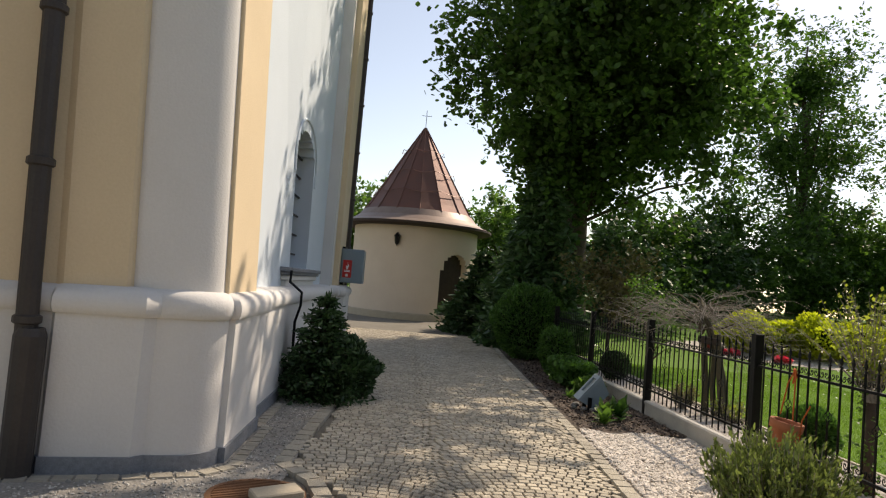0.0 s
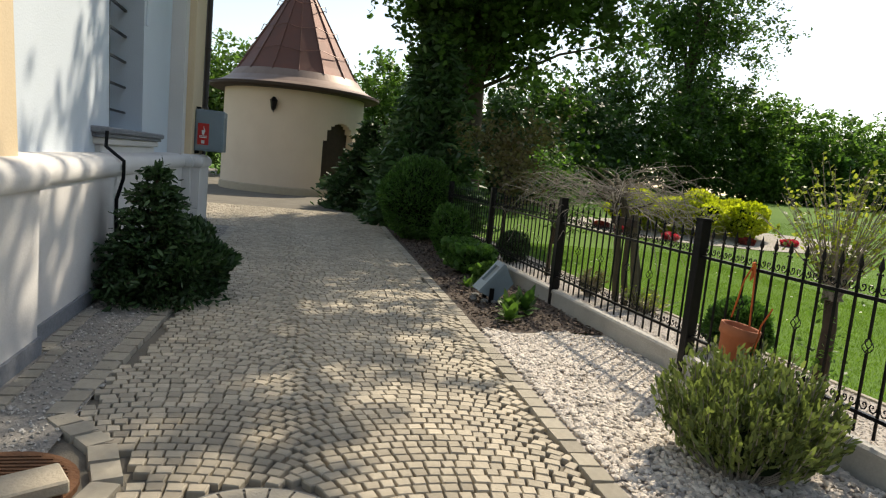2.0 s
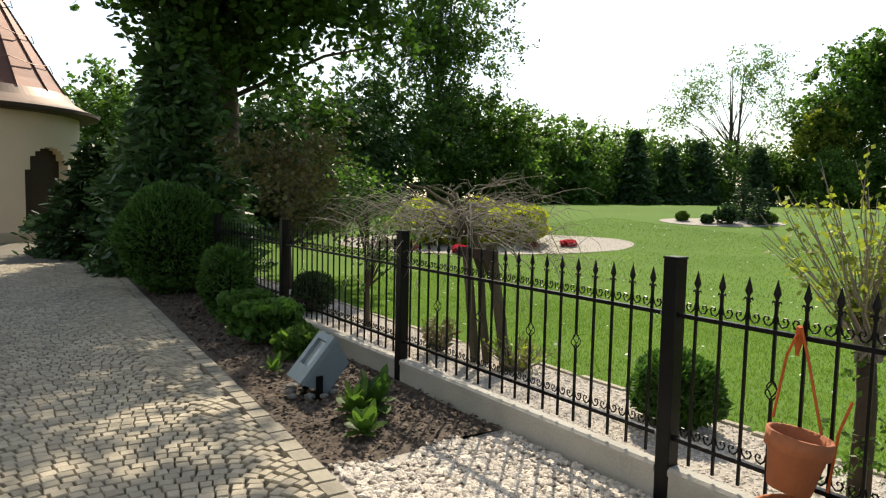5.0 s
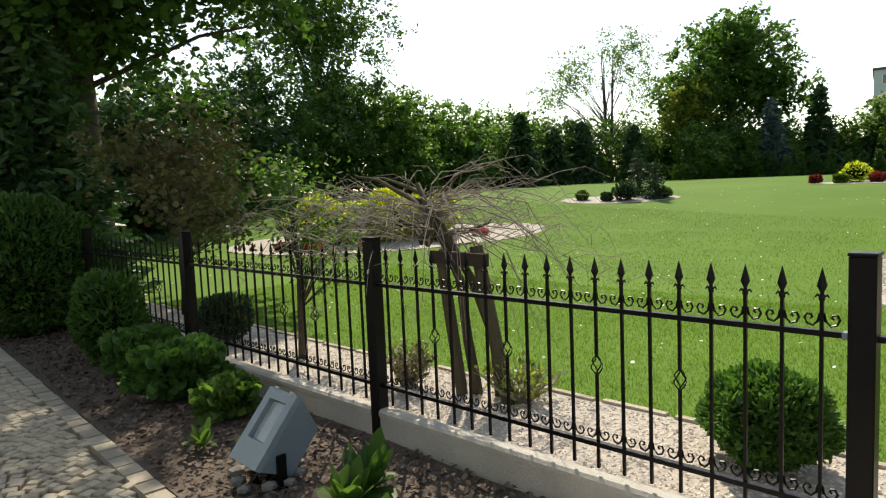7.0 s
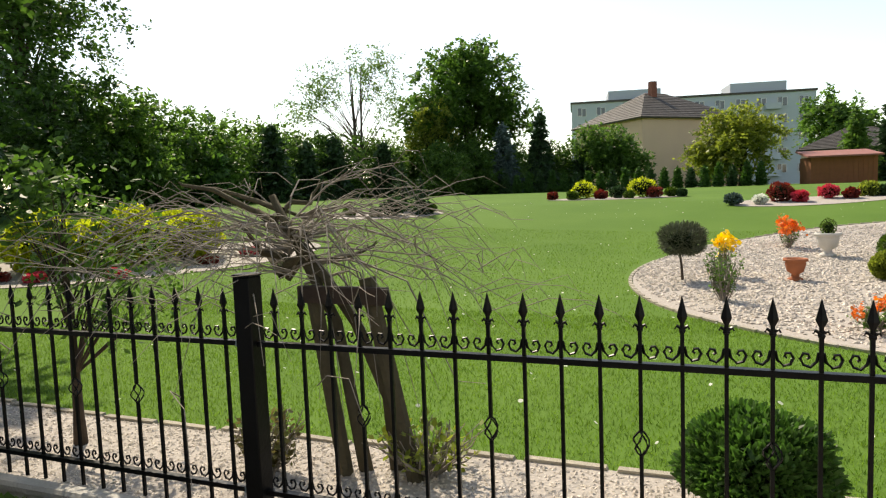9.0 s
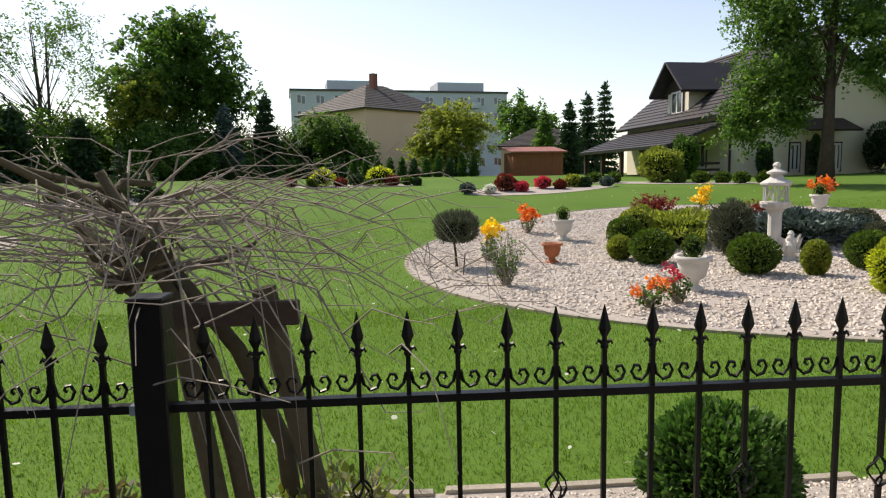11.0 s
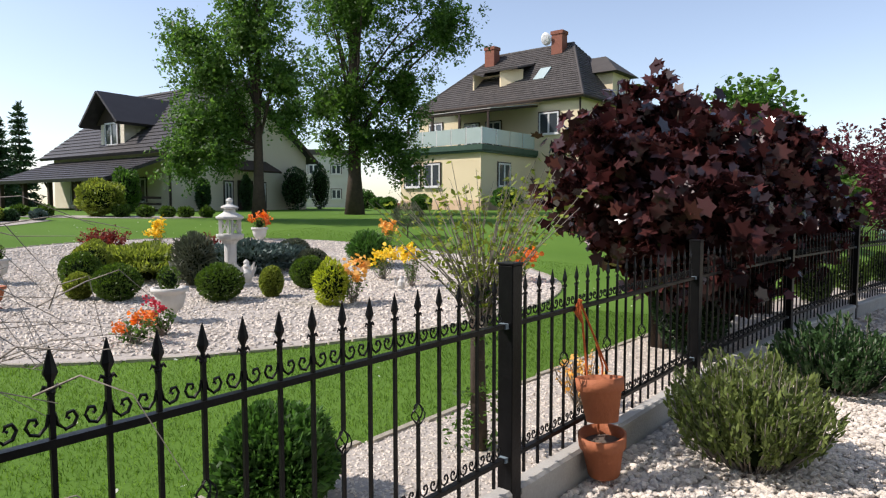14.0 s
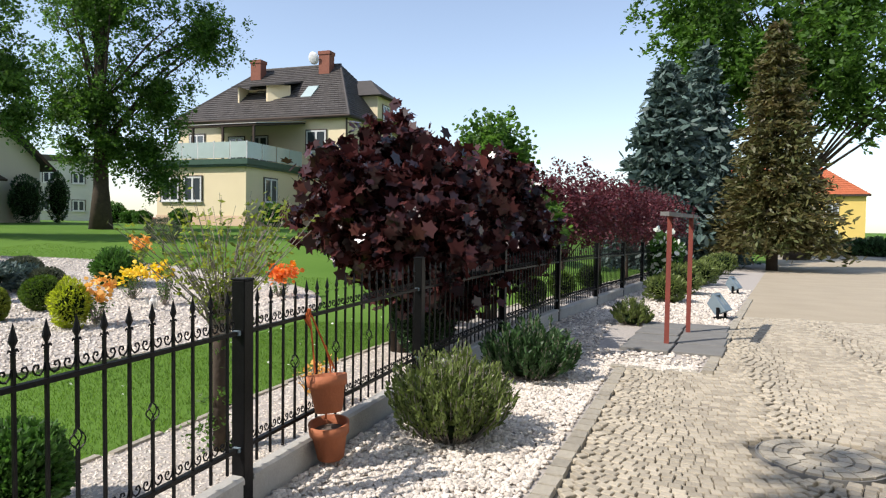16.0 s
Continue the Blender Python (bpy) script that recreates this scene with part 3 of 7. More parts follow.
    part("sill_apron", bm, M["white"], ob, "moulded white apron under the sill")
    for k in range(6):
        part("window_bar", boxes(((wx - 0.22, ny0, 1.66 + 0.3 * k), (wx - 0.19, ny1, 1.685 + 0.3 * k))), M["iron"], ob)
    part("window_bar", boxes(((wx - 0.225, mid - 0.015, 1.47), (wx - 0.185, mid + 0.015, 3.4))), M["iron"], ob)
    part("window_pane", boxes(((wx - 0.415, ny0 + 0.05, 1.5), (wx - 0.40, ny1 - 0.05, 3.5))), M["glass"], ob, "dark leaded pane")
    part("pilaster", boxes(((-7, -0.85, up), (-4.56, 0.16, top))), M["white"], ob)
    part("pilaster_strip", boxes(((-7, -0.86, up), (-4.52, 0.06, top)), bevel=0.01), M["beige"], ob, "ochre pilaster strip")
    part("corner_curve", soft_edges(prism(bmesh.new(), [(-4.55 - 0.56 * (1 - math.cos(a)), -0.86 - 0.31 * math.sin(a)) for a in np.linspace(0, 1.5, 26)] + [(-5.6, -1.0), (-7, 0)], up, top)), M["white"], ob, "rounded off-white corner")
    part("pilaster_strip", prism(bmesh.new(), [(-5.075, -1.15), (-5.085, -1.205), (-5.10, -1.225), (-5.46, -1.33), (-6.6, -1.0), (-5.6, -0.8)], up, top), M["beige"], ob)
    part("pilaster_strip", prism(bmesh.new(), [(-5.50, -1.31), (-9.5, -2.48), (-9.5, 0), (-6.6, -0.9)], up, top), M["beige"], ob)
    part("pilaster", boxes(((-7, 6.4, up), (-4.56, 7.8, top))), M["white"], ob)
    part("pilaster_strip", boxes(((-7, 6.7, up), (-4.46, 7.8, top)), bevel=0.01), M["beige"], ob)
    part("back_wall", boxes(((-9.5, -2.4, up), (-6.9, 7.8, top))), M["beige"], ob)
    part("roof_cap", prism(bmesh.new(), [(-4.2, 8.0), (-4.2, -1.1), (-5.1, -1.6), (-9.6, -2.9), (-9.6, 8.0)], top, top + 0.3), M["copperflash"], ob)
    # the wall leans back slightly as it rises
    for o in ob.children:
        for v in o.data.vertices:
            v.co.x -= 0.044 * max(v.co.z - 1.2, 0.0) * min(1.0, max(0.0, (7.0 - v.co.y) / 6.5))
    return ob


church()


def downpipe(at, height, r, label, lean=0.0):
    ob = thing("downpipe", at, label, "downpipe")
    bm = bmesh.new()
    sweep(bm, [(0, 0, 0.0), (lean * height, 0, height)], r, 12)
    part("pipe", bm, M["pipe"], ob)
    for z in np.arange(1.05, height, 1.0):
        bm = bmesh.new()
        lathe(bm, [(r + 0.004, z - 0.03), (r + 0.018, z - 0.02), (r + 0.018, z + 0.02), (r + 0.004, z + 0.03)], 12, (lean * z, 0, 0))
        part("collar", bm, M["pipe"], ob)
    bm = bmesh.new()
    lathe(bm, [(r + 0.03, 0.0), (r + 0.03, 0.95), (r + 0.012, 1.0)], 12)
    part("standpipe", bm, M["pipe"], ob, "wider cast iron foot")
    return ob


downpipe((-5.56, -1.46, -0.08), 11, 0.065, "dark downpipe with a cast iron foot on the church wall", -0.03)
downpipe((-4.42, 7.87, -0.05), 11, 0.05, "slim dark downpipe at the church wall end")


def meter_box():
    ob = thing("meter_box", (-4.24, 7.3, 1.28), "grey electrical cabinet with red warning sign on the church wall", "electrical box")
    part("cabinet", boxes(((-0.22, -0.3, 0), (0.22, 0.3, 0.66)), bevel=0.012), M["steel"], ob)
    part("door", boxes(((-0.2, -0.312, 0.03), (0.20, -0.301, 0.63)), bevel=0.004), M["steel"], ob)
    part("bracket", boxes(((-0.23, -0.2, -0.05), (-0.15, 0.2, 0.7))), M["iron"], ob)
    sign = part("warning_sign", boxes(((-0.17, -0.322, 0.1), (0.0, -0.313, 0.44))), M["red"], ob, "red warning sign with white marks")
    bm = bmesh.new()
    hull(bm, [(-0.10, -0.324, 0.26), (-0.07, -0.324, 0.26), (-0.055, -0.324, 0.33), (-0.085, -0.324, 0.40), (-0.075, -0.324, 0.33), (-0.11, -0.324, 0.33)], 0.002)
    part("bolt_mark", bm, M["pvc"], sign)
    part("text_bar", boxes(((-0.14, -0.325, 0.21), (-0.03, -0.323, 0.225)), ((-0.14, -0.325, 0.235), (-0.03, -0.323, 0.245))), M["pvc"], sign)
    part("symbol", boxes(((-0.11, -0.325, 0.12), (-0.06, -0.323, 0.17))), M["pvc"], sign)


meter_box()
bm = bmesh.new()
sweep(bm, [(-4.62, 2.38, 1.42), (-4.62, 2.36, 1.28), (-4.47, 2.38, 1.16), (-4.47, 2.38, 1.0), (-4.52, 2.37, 0.8), (-4.50, 2.37, -0.02)], 0.018, 6)
tagged(part("cable", bm, M["iron"]), "black cable running down from the niche sill", "cable")


# ---- round chapel ----
def chapel():
    cx, cy = -2.74, 23.1
    ob = thing("chapel", (cx, cy, -0.18), "small round cream chapel with a conical copper roof", "chapel")
    ob["kind"] = "structure"
    n = 112
    r = 2.72
    bm = bmesh.new()
    d0 = -math.pi / 2 + 0.69
    # wall ring with a doorway cut through
    for k in range(n):
        a0, a1 = 6.28319 * k / n, 6.28319 * (k + 1) / n
        mid = (a0 + a1) / 2
        t = (mid - (d0 % 6.28319)) / 0.27
        h = 2.1 + 0.75 * math.sqrt(1 - t * t) if abs(t) < 1 else 0.0
        q = [(rr * math.cos(a), rr * math.sin(a)) for rr, a in ((r, a0), (r, a1), (r - 0.35, a1), (r - 0.35, a0))]
        prism(bm, q, h, 3.95)
    part("wall", finish(bm, "wall"), M["chapel"], ob)
    bm = bmesh.new()
    lathe(bm, [(r + 0.05, 0), (r + 0.05, 0.28), (r + 0.01, 0.32)], n)
    part("plinth", bm, M["sandstone"], ob, "darker low plinth")
    bm = bmesh.new()
    for k in range(5):
        a = d0 - 0.27 + 0.54 * (k + 0.5) / 5
        m = Matrix.Translation(((r - 0.31) * math.cos(a), (r - 0.31) * math.sin(a), 1.45)) @ Matrix.Rotation(a, 4, "Z") @ Matrix.Diagonal((0.05, 0.27, 2.9, 1))
        bmesh.ops.create_cube(bm, size=1, matrix=m)
    part("door", bm, M["dark"], ob, "dark boarded arched door")
    bm = bmesh.new()
    lathe(bm, [(3.2, 3.84), (3.32, 3.9), (3.32, 3.98), (3.2, 4.0)], n)
    part("gutter", bm, M["dark"], ob)
    bm = bmesh.new()
    lathe(bm, [(2.55, 3.9), (3.2, 3.92), (3.3, 4.0), (2.95, 4.12), (2.62, 4.32), (2.4, 4.6)], n)
    part("roof_skirt", bm, M["copperflash"], ob, "flared grey copper skirt")
    prof = [(2.42, 4.56), (2.2, 4.9), (1.6, 5.9), (0.8, 7.25), (0.03, 8.5)]
    bm = bmesh.new()
    lathe(bm, prof, 16)
    part("roof", bm, M["copper"], ob, "brown weathered copper cone")
    for k in range(16):
        a = 6.28319 * k / 16
        bm = bmesh.new()
        sweep(bm, [((rr + 0.015) * math.cos(a), (rr + 0.015) * math.sin(a), z) for rr, z in prof], 0.022, 5)
        part("standing_seam", bm, M["copper"], ob)
    for rr, z in ((2.0, 5.34), (1.5, 6.24), (0.95, 7.24)):
        bm = bmesh.new()
        sweep(bm, [((rr + 0.0) * math.cos(6.28319 * k / 16), rr * math.sin(6.28319 * k / 16), z + (0.12 if k % 2 else 0)) for k in range(17)], 0.014, 4)
        part("cross_seam", bm, M["copper"], ob)
    bm = bmesh.new()
    sweep(bm, [(0, 0, 8.45), (0, 0, 9.3)], 0.014, 6)
    sweep(bm, [(-0.22, 0, 9.05), (0.22, 0, 9.05)], 0.012, 6)
    part("roof_cross", bm, M["iron"], ob)
    return ob


chapel()
lan = thing("wall_lantern", (-3.54, 20.55, 2.78), "black iron wall lantern on the cream chapel", "wall lantern")
bm = bmesh.new()
lathe(bm, [(0.03, 0.0), (0.09, 0.08), (0.12, 0.34), (0.15, 0.36), (0.04, 0.5)], 6, (0, -0.22, 0.05))
part("lamp_head", bm, M["iron"], lan)
bm = bmesh.new()
sweep(bm, [(0, 0.1, 0.1), (0, -0.1, 0.02), (0, -0.22, 0.06)], 0.02, 5)
sweep(bm, [(0, 0.1, 0.45), (0, 0.08, 0.1)], 0.03, 5)
part("bracket", bm, M["iron"], lan)


# ---- fence ----
def base_panel(length):
    bm = bmesh.new()
    prof = [(-0.035, -0.25), (-0.035, 0.125), (-0.045, 0.13), (-0.045, 0.155), (-0.03, 0.17), (0.03, 0.17), (0.045, 0.155), (0.045, 0.13), (0.035, 0.125), (0.035, -0.25)]
    a = [bm.verts.new((x, 0.04, z)) for x, z in prof]
    b = [bm.verts.new((x, length - 0.04, z)) for x, z in prof]
    k = len(prof)
    for i in range(k):
        bm.faces.new((a[i], a[(i + 1) % k], b[(i + 1) % k], b[i]))
    bm.faces.new(a[::-1])
    bm.faces.new(b)
    return bm


def scroll_mesh():
    """A pair of small C-scrolls on a rail, one each side of the picket."""
    bm = bmesh.new()
    for s in (-1, 1):
        pts = [(0, s * 0.006, 0.058), (0, s * 0.012, 0.03), (0, s * 0.028, 0.014), (0, s * 0.046, 0.02), (0, s * 0.054, 0.038), (0, s * 0.046, 0.054), (0, s * 0.033, 0.052), (0, s * 0.03, 0.042), (0, s * 0.037, 0.038)]
        sweep(bm, pts, 0.0045, 4)
    return finish(bm, "scroll")


def basket_mesh():
    bm = bmesh.new()
    for k in range(4):
        a0 = 1.5708 * k
        sweep(bm, [(0.028 * math.sin(math.pi * f) * math.cos(a0 + 2.2 * f), 0.028 * math.sin(math.pi * f) * math.sin(a0 + 2.2 * f), 0.09 * f) for f in np.linspace(0, 1, 7)], 0.0035, 4)
    return finish(bm, "basket")


def spear_mesh():
    bm = bmesh.new()
    lathe(bm, [(0.009, 0.0), (0.012, 0.008), (0.008, 0.016), (0.007, 0.03), (0.018, 0.052), (0.012, 0.075), (0.001, 0.115)], 6)
    for v in bm.verts:
        v.co.x *= 0.55
    for s in (-1, 1):
        sweep(bm, [(0, 0, 0.012), (0, s * 0.016, 0.022), (0, s * 0.021, 0.012)], [0.006, 0.005, 0.003], 4)
    return finish(bm, "spear_head")


SCROLL, BASKET, SPEAR = scroll_mesh(), basket_mesh(), spear_mesh()
for me in (SCROLL, BASKET, SPEAR):
    me.materials.append(M["iron"])
PICKET = boxes(((-0.006, -0.006, 0.20), (0.006, 0.006, 1.035)))
PICKET = finish(PICKET, "picket")
SPLIT = boxes(((-0.006, -0.006, 0.20), (0.006, 0.006, 0.625)), ((-0.006, -0.006, 0.71), (0.006, 0.006, 1.035)))
SPLIT = finish(SPLIT, "picket")
PLAIN = boxes(((-0.006, -0.006, 0.20), (0.006, 0.006, 0.88)))
PLAIN = finish(PLAIN, "picket")


def fence_panel():
    ob = thing("iron_fence", (0, 0, 0), "black wrought iron fence with spear heads on a concrete base", "fence", "fence sections")
    part("base_board", base_panel(2.5), M["concrete"], ob, "pale concrete kerb board")
    post = part("post", boxes(((-0.04, -0.04, -0.3), (0.04, 0.04, 1.19)), bevel=0.004), M["iron"], ob, "square black steel post")
    part("post_cap", boxes(((-0.043, -0.043, 1.19), (0.043, 0.043, 1.202)), bevel=0.003), M["iron"], post)
    for z in (0.31, 0.92):
        part("rail", boxes(((-0.014, 0.03, z - 0.01), (0.014, 2.47, z + 0.01))), M["iron"], ob)
    for k in range(1, 20):
        y = 2.503 - k * 0.1252
        has = k in (4, 8, 12, 15)
        pk = part("picket", SPLIT if has else PICKET, M["iron"], ob)
        pk.location = (0, y, 0)
        sp = part("spear_head", SPEAR, M["iron"], pk)
        sp.location = (0, 0, 1.03)
        for z in (0.93, 0.32):
            sc = part("scroll", SCROLL, M["iron"], pk)
            sc.location = (0, 0, z)
        if has:
            bk = part("basket", BASKET, M["iron"], pk)
            bk.location = (0, 0, 0.622)
    for z in (0.31, 0.92):
        part("bolt", boxes(((-0.02, 0.035, z - 0.012), (0.02, 0.06, z + 0.012))), M["steel"], ob)
    return ob


posts = [(0.0, 2.5 * k) for k in range(5, -2, -1)]
px, py = posts[-1]
while py > -26:
    ny = py - 2.49
    posts.append((float(fence_x(ny)), ny))
    py = ny
fp = fence_panel()
first = True
for (x1, y1), (x0, y0) in zip(posts, posts[1:]):
    z0, z1 = float(hp(y0)), float(hp(y1))
    a = math.degrees(math.atan2(-(x1 - x0), y1 - y0))
    m = pose(x0, y0, z0, math.degrees(math.atan2(z1 - z0, y1 - y0)), 0, a)
    if first:
        fp.matrix_basis, first = m, False
    else:
        copy_thing(fp, m)


# ---- buildings round the garden ----
def window_unit(parent, at, w, h, face, sill=True, label="", bars=1):
    """A window on a wall. face: 'x-', 'x+', 'y-' or 'y+', the way that it looks."""
    ang = {"y+": 180, "y-": 0, "x-": -90, "x+": 90}[face] if isinstance(face, str) else face
    ob = part("window", boxes(((-w / 2, -0.02, 0), (w / 2, 0.12, h))), M["glass"], parent, label or "white framed window")
    ob.matrix_basis = pose(*at, 0, 0, ang)
    bm = boxes(((-w / 2, -0.05, 0), (-w / 2 + 0.09, -0.021, h)), ((w / 2 - 0.09, -0.05, 0), (w / 2, -0.021, h)), ((-w / 2 + 0.09, -0.05, 0), (w / 2 - 0.09, -0.021, 0.09)), ((-w / 2 + 0.09, -0.05, h - 0.09), (w / 2 - 0.09, -0.021, h)))
    for k in range(bars):
        x = -w / 2 + w * (k + 1) / (bars + 1)
        box(bm, (x - 0.06, -0.052, 0.09), (x + 0.06, -0.022, h - 0.09))
    part("window_frame", bm, M["pvc"], ob)
    bm = boxes(((-w / 2 - 0.07, -0.03, -0.07), (-w / 2, 0.0, h + 0.07)), ((w / 2, -0.03, -0.07), (w / 2 + 0.07, 0.0, h + 0.07)), ((-w / 2, -0.03, h), (w / 2, 0.0, h + 0.07)))
    part("reveal", bm, M["dark"], ob)
    if sill:
        part("window_sill", boxes(((-w / 2 - 0.08, -0.12, -0.06), (w / 2 + 0.08, 0.0, 0))), M["pvc"], ob)
    return ob


def tiled(quad, rows, cols, thick=0.05):
    """Courses of overlapping tiles over a quad: eave left, eave right, ridge right, ridge left."""
    a, b, c, d = [Vector(p) for p in quad]
    v, f = [], []
    nrm = (b - a).cross(d - a).normalized()
    for j in range(rows):
        f0, f1 = j / rows, min(1.0, (j + 1.12) / rows)
        for i in range(cols):
            u0, u1 = (i + 0.02) / cols, (i + 0.98) / cols
            p = [a.lerp(b, u0).lerp(d.lerp(c, u0), f0), a.lerp(b, u1).lerp(d.lerp(c, u1), f0), a.lerp(b, u1).lerp(d.lerp(c, u1), f1), a.lerp(b, u0).lerp(d.lerp(c, u0), f1)]
            k = len(v)
            v += [p[0] + nrm * thick, p[1] + nrm * thick, p[2] + nrm * 0.008, p[3] + nrm * 0.008, p[0], p[1]]
            f += [(k, k + 1, k + 2, k + 3), (k + 4, k + 5, k + 1, k)]
    return mesh_np("tiles", v, f)


def roof_face(parent, quad, rows, cols, material, name="roof_slope"):
    rf = part(name, hull(bmesh.new(), quad, -0.12), material, parent)
    part("tile_course", tiled(quad, rows, cols), material, rf)["kind"] = "stuff"
    return rf


def big_house():
    z0 = 1.0
    ob = thing("house", (-0.75, -0.6, 0.5), "large cream house with a dark hipped roof and balcony", "house")
    x0, x1, y0, y1, ze, zr = 17.9, 30.8, -43.2, -32.7, 7.65, 12.3
    part("wall", boxes(((x0, y0, z0 - 1), (x1, y1, ze))), M["housewall"], ob, "cream rendered walls")
    part("plinth", boxes(((x0 - 0.05, y0, z0 - 1), (x1 + 0.05, y1 + 0.05, z0 + 0.55))), M["tanwall"], ob, "reddish plinth")
    o = 0.45
    ym = (y0 + y1) / 2
    A, B, C, D = (x0 - o, y1 + o, ze - 0.05), (x1 + o, y1 + o, ze - 0.05), (x1 + o, y0 - o, ze - 0.05), (x0 - o, y0 - o, ze - 0.05)
    E, F = (x0 + 3.3, ym, zr), (x1 - 3.2, ym, zr)
    roof_face(ob, [B, A, E, F], 26, 40, M["tile"])
    roof_face(ob, [A, D, E, E], 26, 32, M["tile"])
    roof_face(ob, [D, C, F, E], 4, 4, M["tile"])
    roof_face(ob, [C, B, F, F], 4, 4, M["tile"])
    for p, q in ((A, E), (B, F), (E, F)):
        bm = bmesh.new()
        sweep(bm, [p, q], 0.1, 6)
        part("ridge_tile", bm, M["tile"], ob)
    part("gutter", sweep(bmesh.new(), [(x0 - o, y0, ze), (x0 - o, y1 + o, ze), (x1 + o, y1 + o, ze)], 0.08, 6), M["dark"], ob)
    part("drain", sweep(bmesh.new(), [(x0 - 0.06, y1 + 0.06, ze - 0.1), (x0 - 0.06, y1 + 0.06, z0)], 0.06, 6), M["dark"], ob)
    for cxx, cyy, zt in ((27.4, -37.0, 12.75), (21.9, -37.2, 13.05)):
        ch = part("chimney", boxes(((cxx - 0.42, cyy - 0.35, 10), (cxx + 0.42, cyy + 0.35, zt))), M["brick"], ob, "red brick chimney")
        part("chimney_cap", boxes(((cxx - 0.47, cyy - 0.4, zt - 0.25), (cxx + 0.47, cyy + 0.4, zt - 0.02))), M["brick"], ch)
    bm = bmesh.new()
    lathe(bm, [(0.02, 0), (0.3, 0.05), (0.45, 0.16), (0.43, 0.17), (0.28, 0.08), (0.02, 0.04)], 16)
    dish = part("satellite_dish", bm, M["pvc"], ob, "white satellite dish")
    dish.matrix_basis = pose(22.7, -36.6, 12.5, -70, 0, 170)
    # roof dormer with a lean-to roof
    dx0, dx1, dy, dz0, dz1 = 24.6, 27.0, -34.1, 8.75, 10.25
    dm = part("dormer", boxes(((dx0 - 0.9, dy - 2.6, dz0 - 0.2), (dx1, dy, dz0 + 0.05)), ((dx0, dy - 2.6, dz0), (dx0 + 0.12, dy, dz1)), ((dx1 - 0.12, dy - 2.6, dz0), (dx1, dy, dz1)), ((dx0, dy - 1.2, dz0), (dx1, dy - 1.1, dz1))), M["housewall"], ob, "recessed dormer loggia")
    part("dormer_roof", hull(bmesh.new(), [(dx0 - 1.5, dy + 0.3, dz1), (dx1 + 0.3, dy + 0.3, dz1), (dx1 + 0.3, dy - 3.4, dz1 + 0.95), (dx0 - 1.5, dy - 3.4, dz1 + 0.95)], 0.1), M["tile"], dm)
    part("dormer_cheek", hull(bmesh.new(), [(dx0, dy, dz0), (dx0 - 1.4, dy - 0.6, dz0 + 0.5), (dx0 - 1.4, dy - 0.6, dz1), (dx0, dy, dz1)], 0.06), M["housewall"], dm)
    part("dormer_rail", boxes(((dx0, dy - 0.02, dz0), (dx1, dy + 0.05, dz0 + 0.12))), M["dark"], dm)
    window_unit(dm, ((dx0 + dx1) / 2 - 0.3, dy - 1.08, dz0 + 0.1), 1.3, 1.2, "y+")
    # side dormer
    sd = part("side_dormer", boxes(((17.95, -39.9, 7.66), (20.5, -37.3, 9.85))), M["housewall"], ob)
    bm = bmesh.new()
    va = [bm.verts.new(p) for p in ((17.45, -36.8, 9.8), (17.45, -40.4, 9.8), (22.0, -40.4, 9.8), (22.0, -36.8, 9.8), (19.1, -38.6, 11.2), (22.0, -38.6, 11.2))]
    for f in ((0, 4, 1), (0, 3, 5, 4), (1, 4, 5, 2), (2, 5, 3), (0, 1, 2, 3)):
        bm.faces.new([va[k] for k in f])
    part("side_dormer_roof", bm, M["tile"], sd)
    window_unit(sd, (17.92, -38.6, 8.2), 1.0, 1.1, "x-")
    part("skylight", hull(bmesh.new(), [(22.2, -34.3, 9.38), (21.4, -34.3, 9.38), (21.4, -35.3, 10.28), (22.2, -35.3, 10.28)], -0.12), M["frost"], ob)
    for x, z, w, h in ((20.0, 5.5, 1.4, 1.35), (29.2, 5.5, 1.2, 1.35), (29.0, 2.4, 1.2, 1.35)):
        window_unit(ob, (x, y1 + 0.03, z), w, h, "y+")
    for y, z in ((-35.2, 5.5), (-39.5, 5.5), (-36, 2.4), (-40, 2.4)):
        window_unit(ob, (x0 - 0.03, y, z), 1.2, 1.35, "x-")
    # ground floor bay with balcony
    bx0, bx1, by, bz = 21.0, 27.2, -26.9, 4.2
    bay = part("bay", boxes(((bx0, by - 5.75, z0 - 1), (bx1, by, bz))), M["housewall"], ob, "cream ground floor bay")
    part("bay_plinth", boxes(((bx0 - 0.04, by - 5.7, z0 - 1), (bx1 + 0.04, by + 0.04, z0 + 0.35))), M["tanwall"], bay)
    part("balcony_edge", boxes(((bx0 - 0.3, by - 5.7, bz), (bx1 + 0.3, by + 0.3, bz + 0.3)), ((bx0 - 0.22, by - 5.7, bz - 0.12), (bx1 + 0.22, by + 0.22, bz))), M["green"], bay, "dark green balcony edge")
    for k in range(6):
        xa = bx0 - 0.2 + (bx1 - bx0 + 0.4) * k / 6
        part("balcony_pane", boxes(((xa + 0.04, by + 0.2, bz + 0.36), (xa + (bx1 - bx0 + 0.4) / 6 - 0.04, by + 0.225, bz + 1.25))), M["frost"], bay, "pale frosted balcony panel")
        part("balcony_post", boxes(((xa - 0.025, by + 0.17, bz + 0.3), (xa + 0.025, by + 0.22, bz + 1.3))), M["pvc"], bay)
    for k in range(4):
        ya = by + 0.2 - 5.6 * (k + 1) / 4
        part("balcony_pane", boxes(((bx0 - 0.225, ya + 0.04, bz + 0.36), (bx0 - 0.2, ya + 1.36, bz + 1.25))), M["frost"], bay, "pale frosted balcony panel")
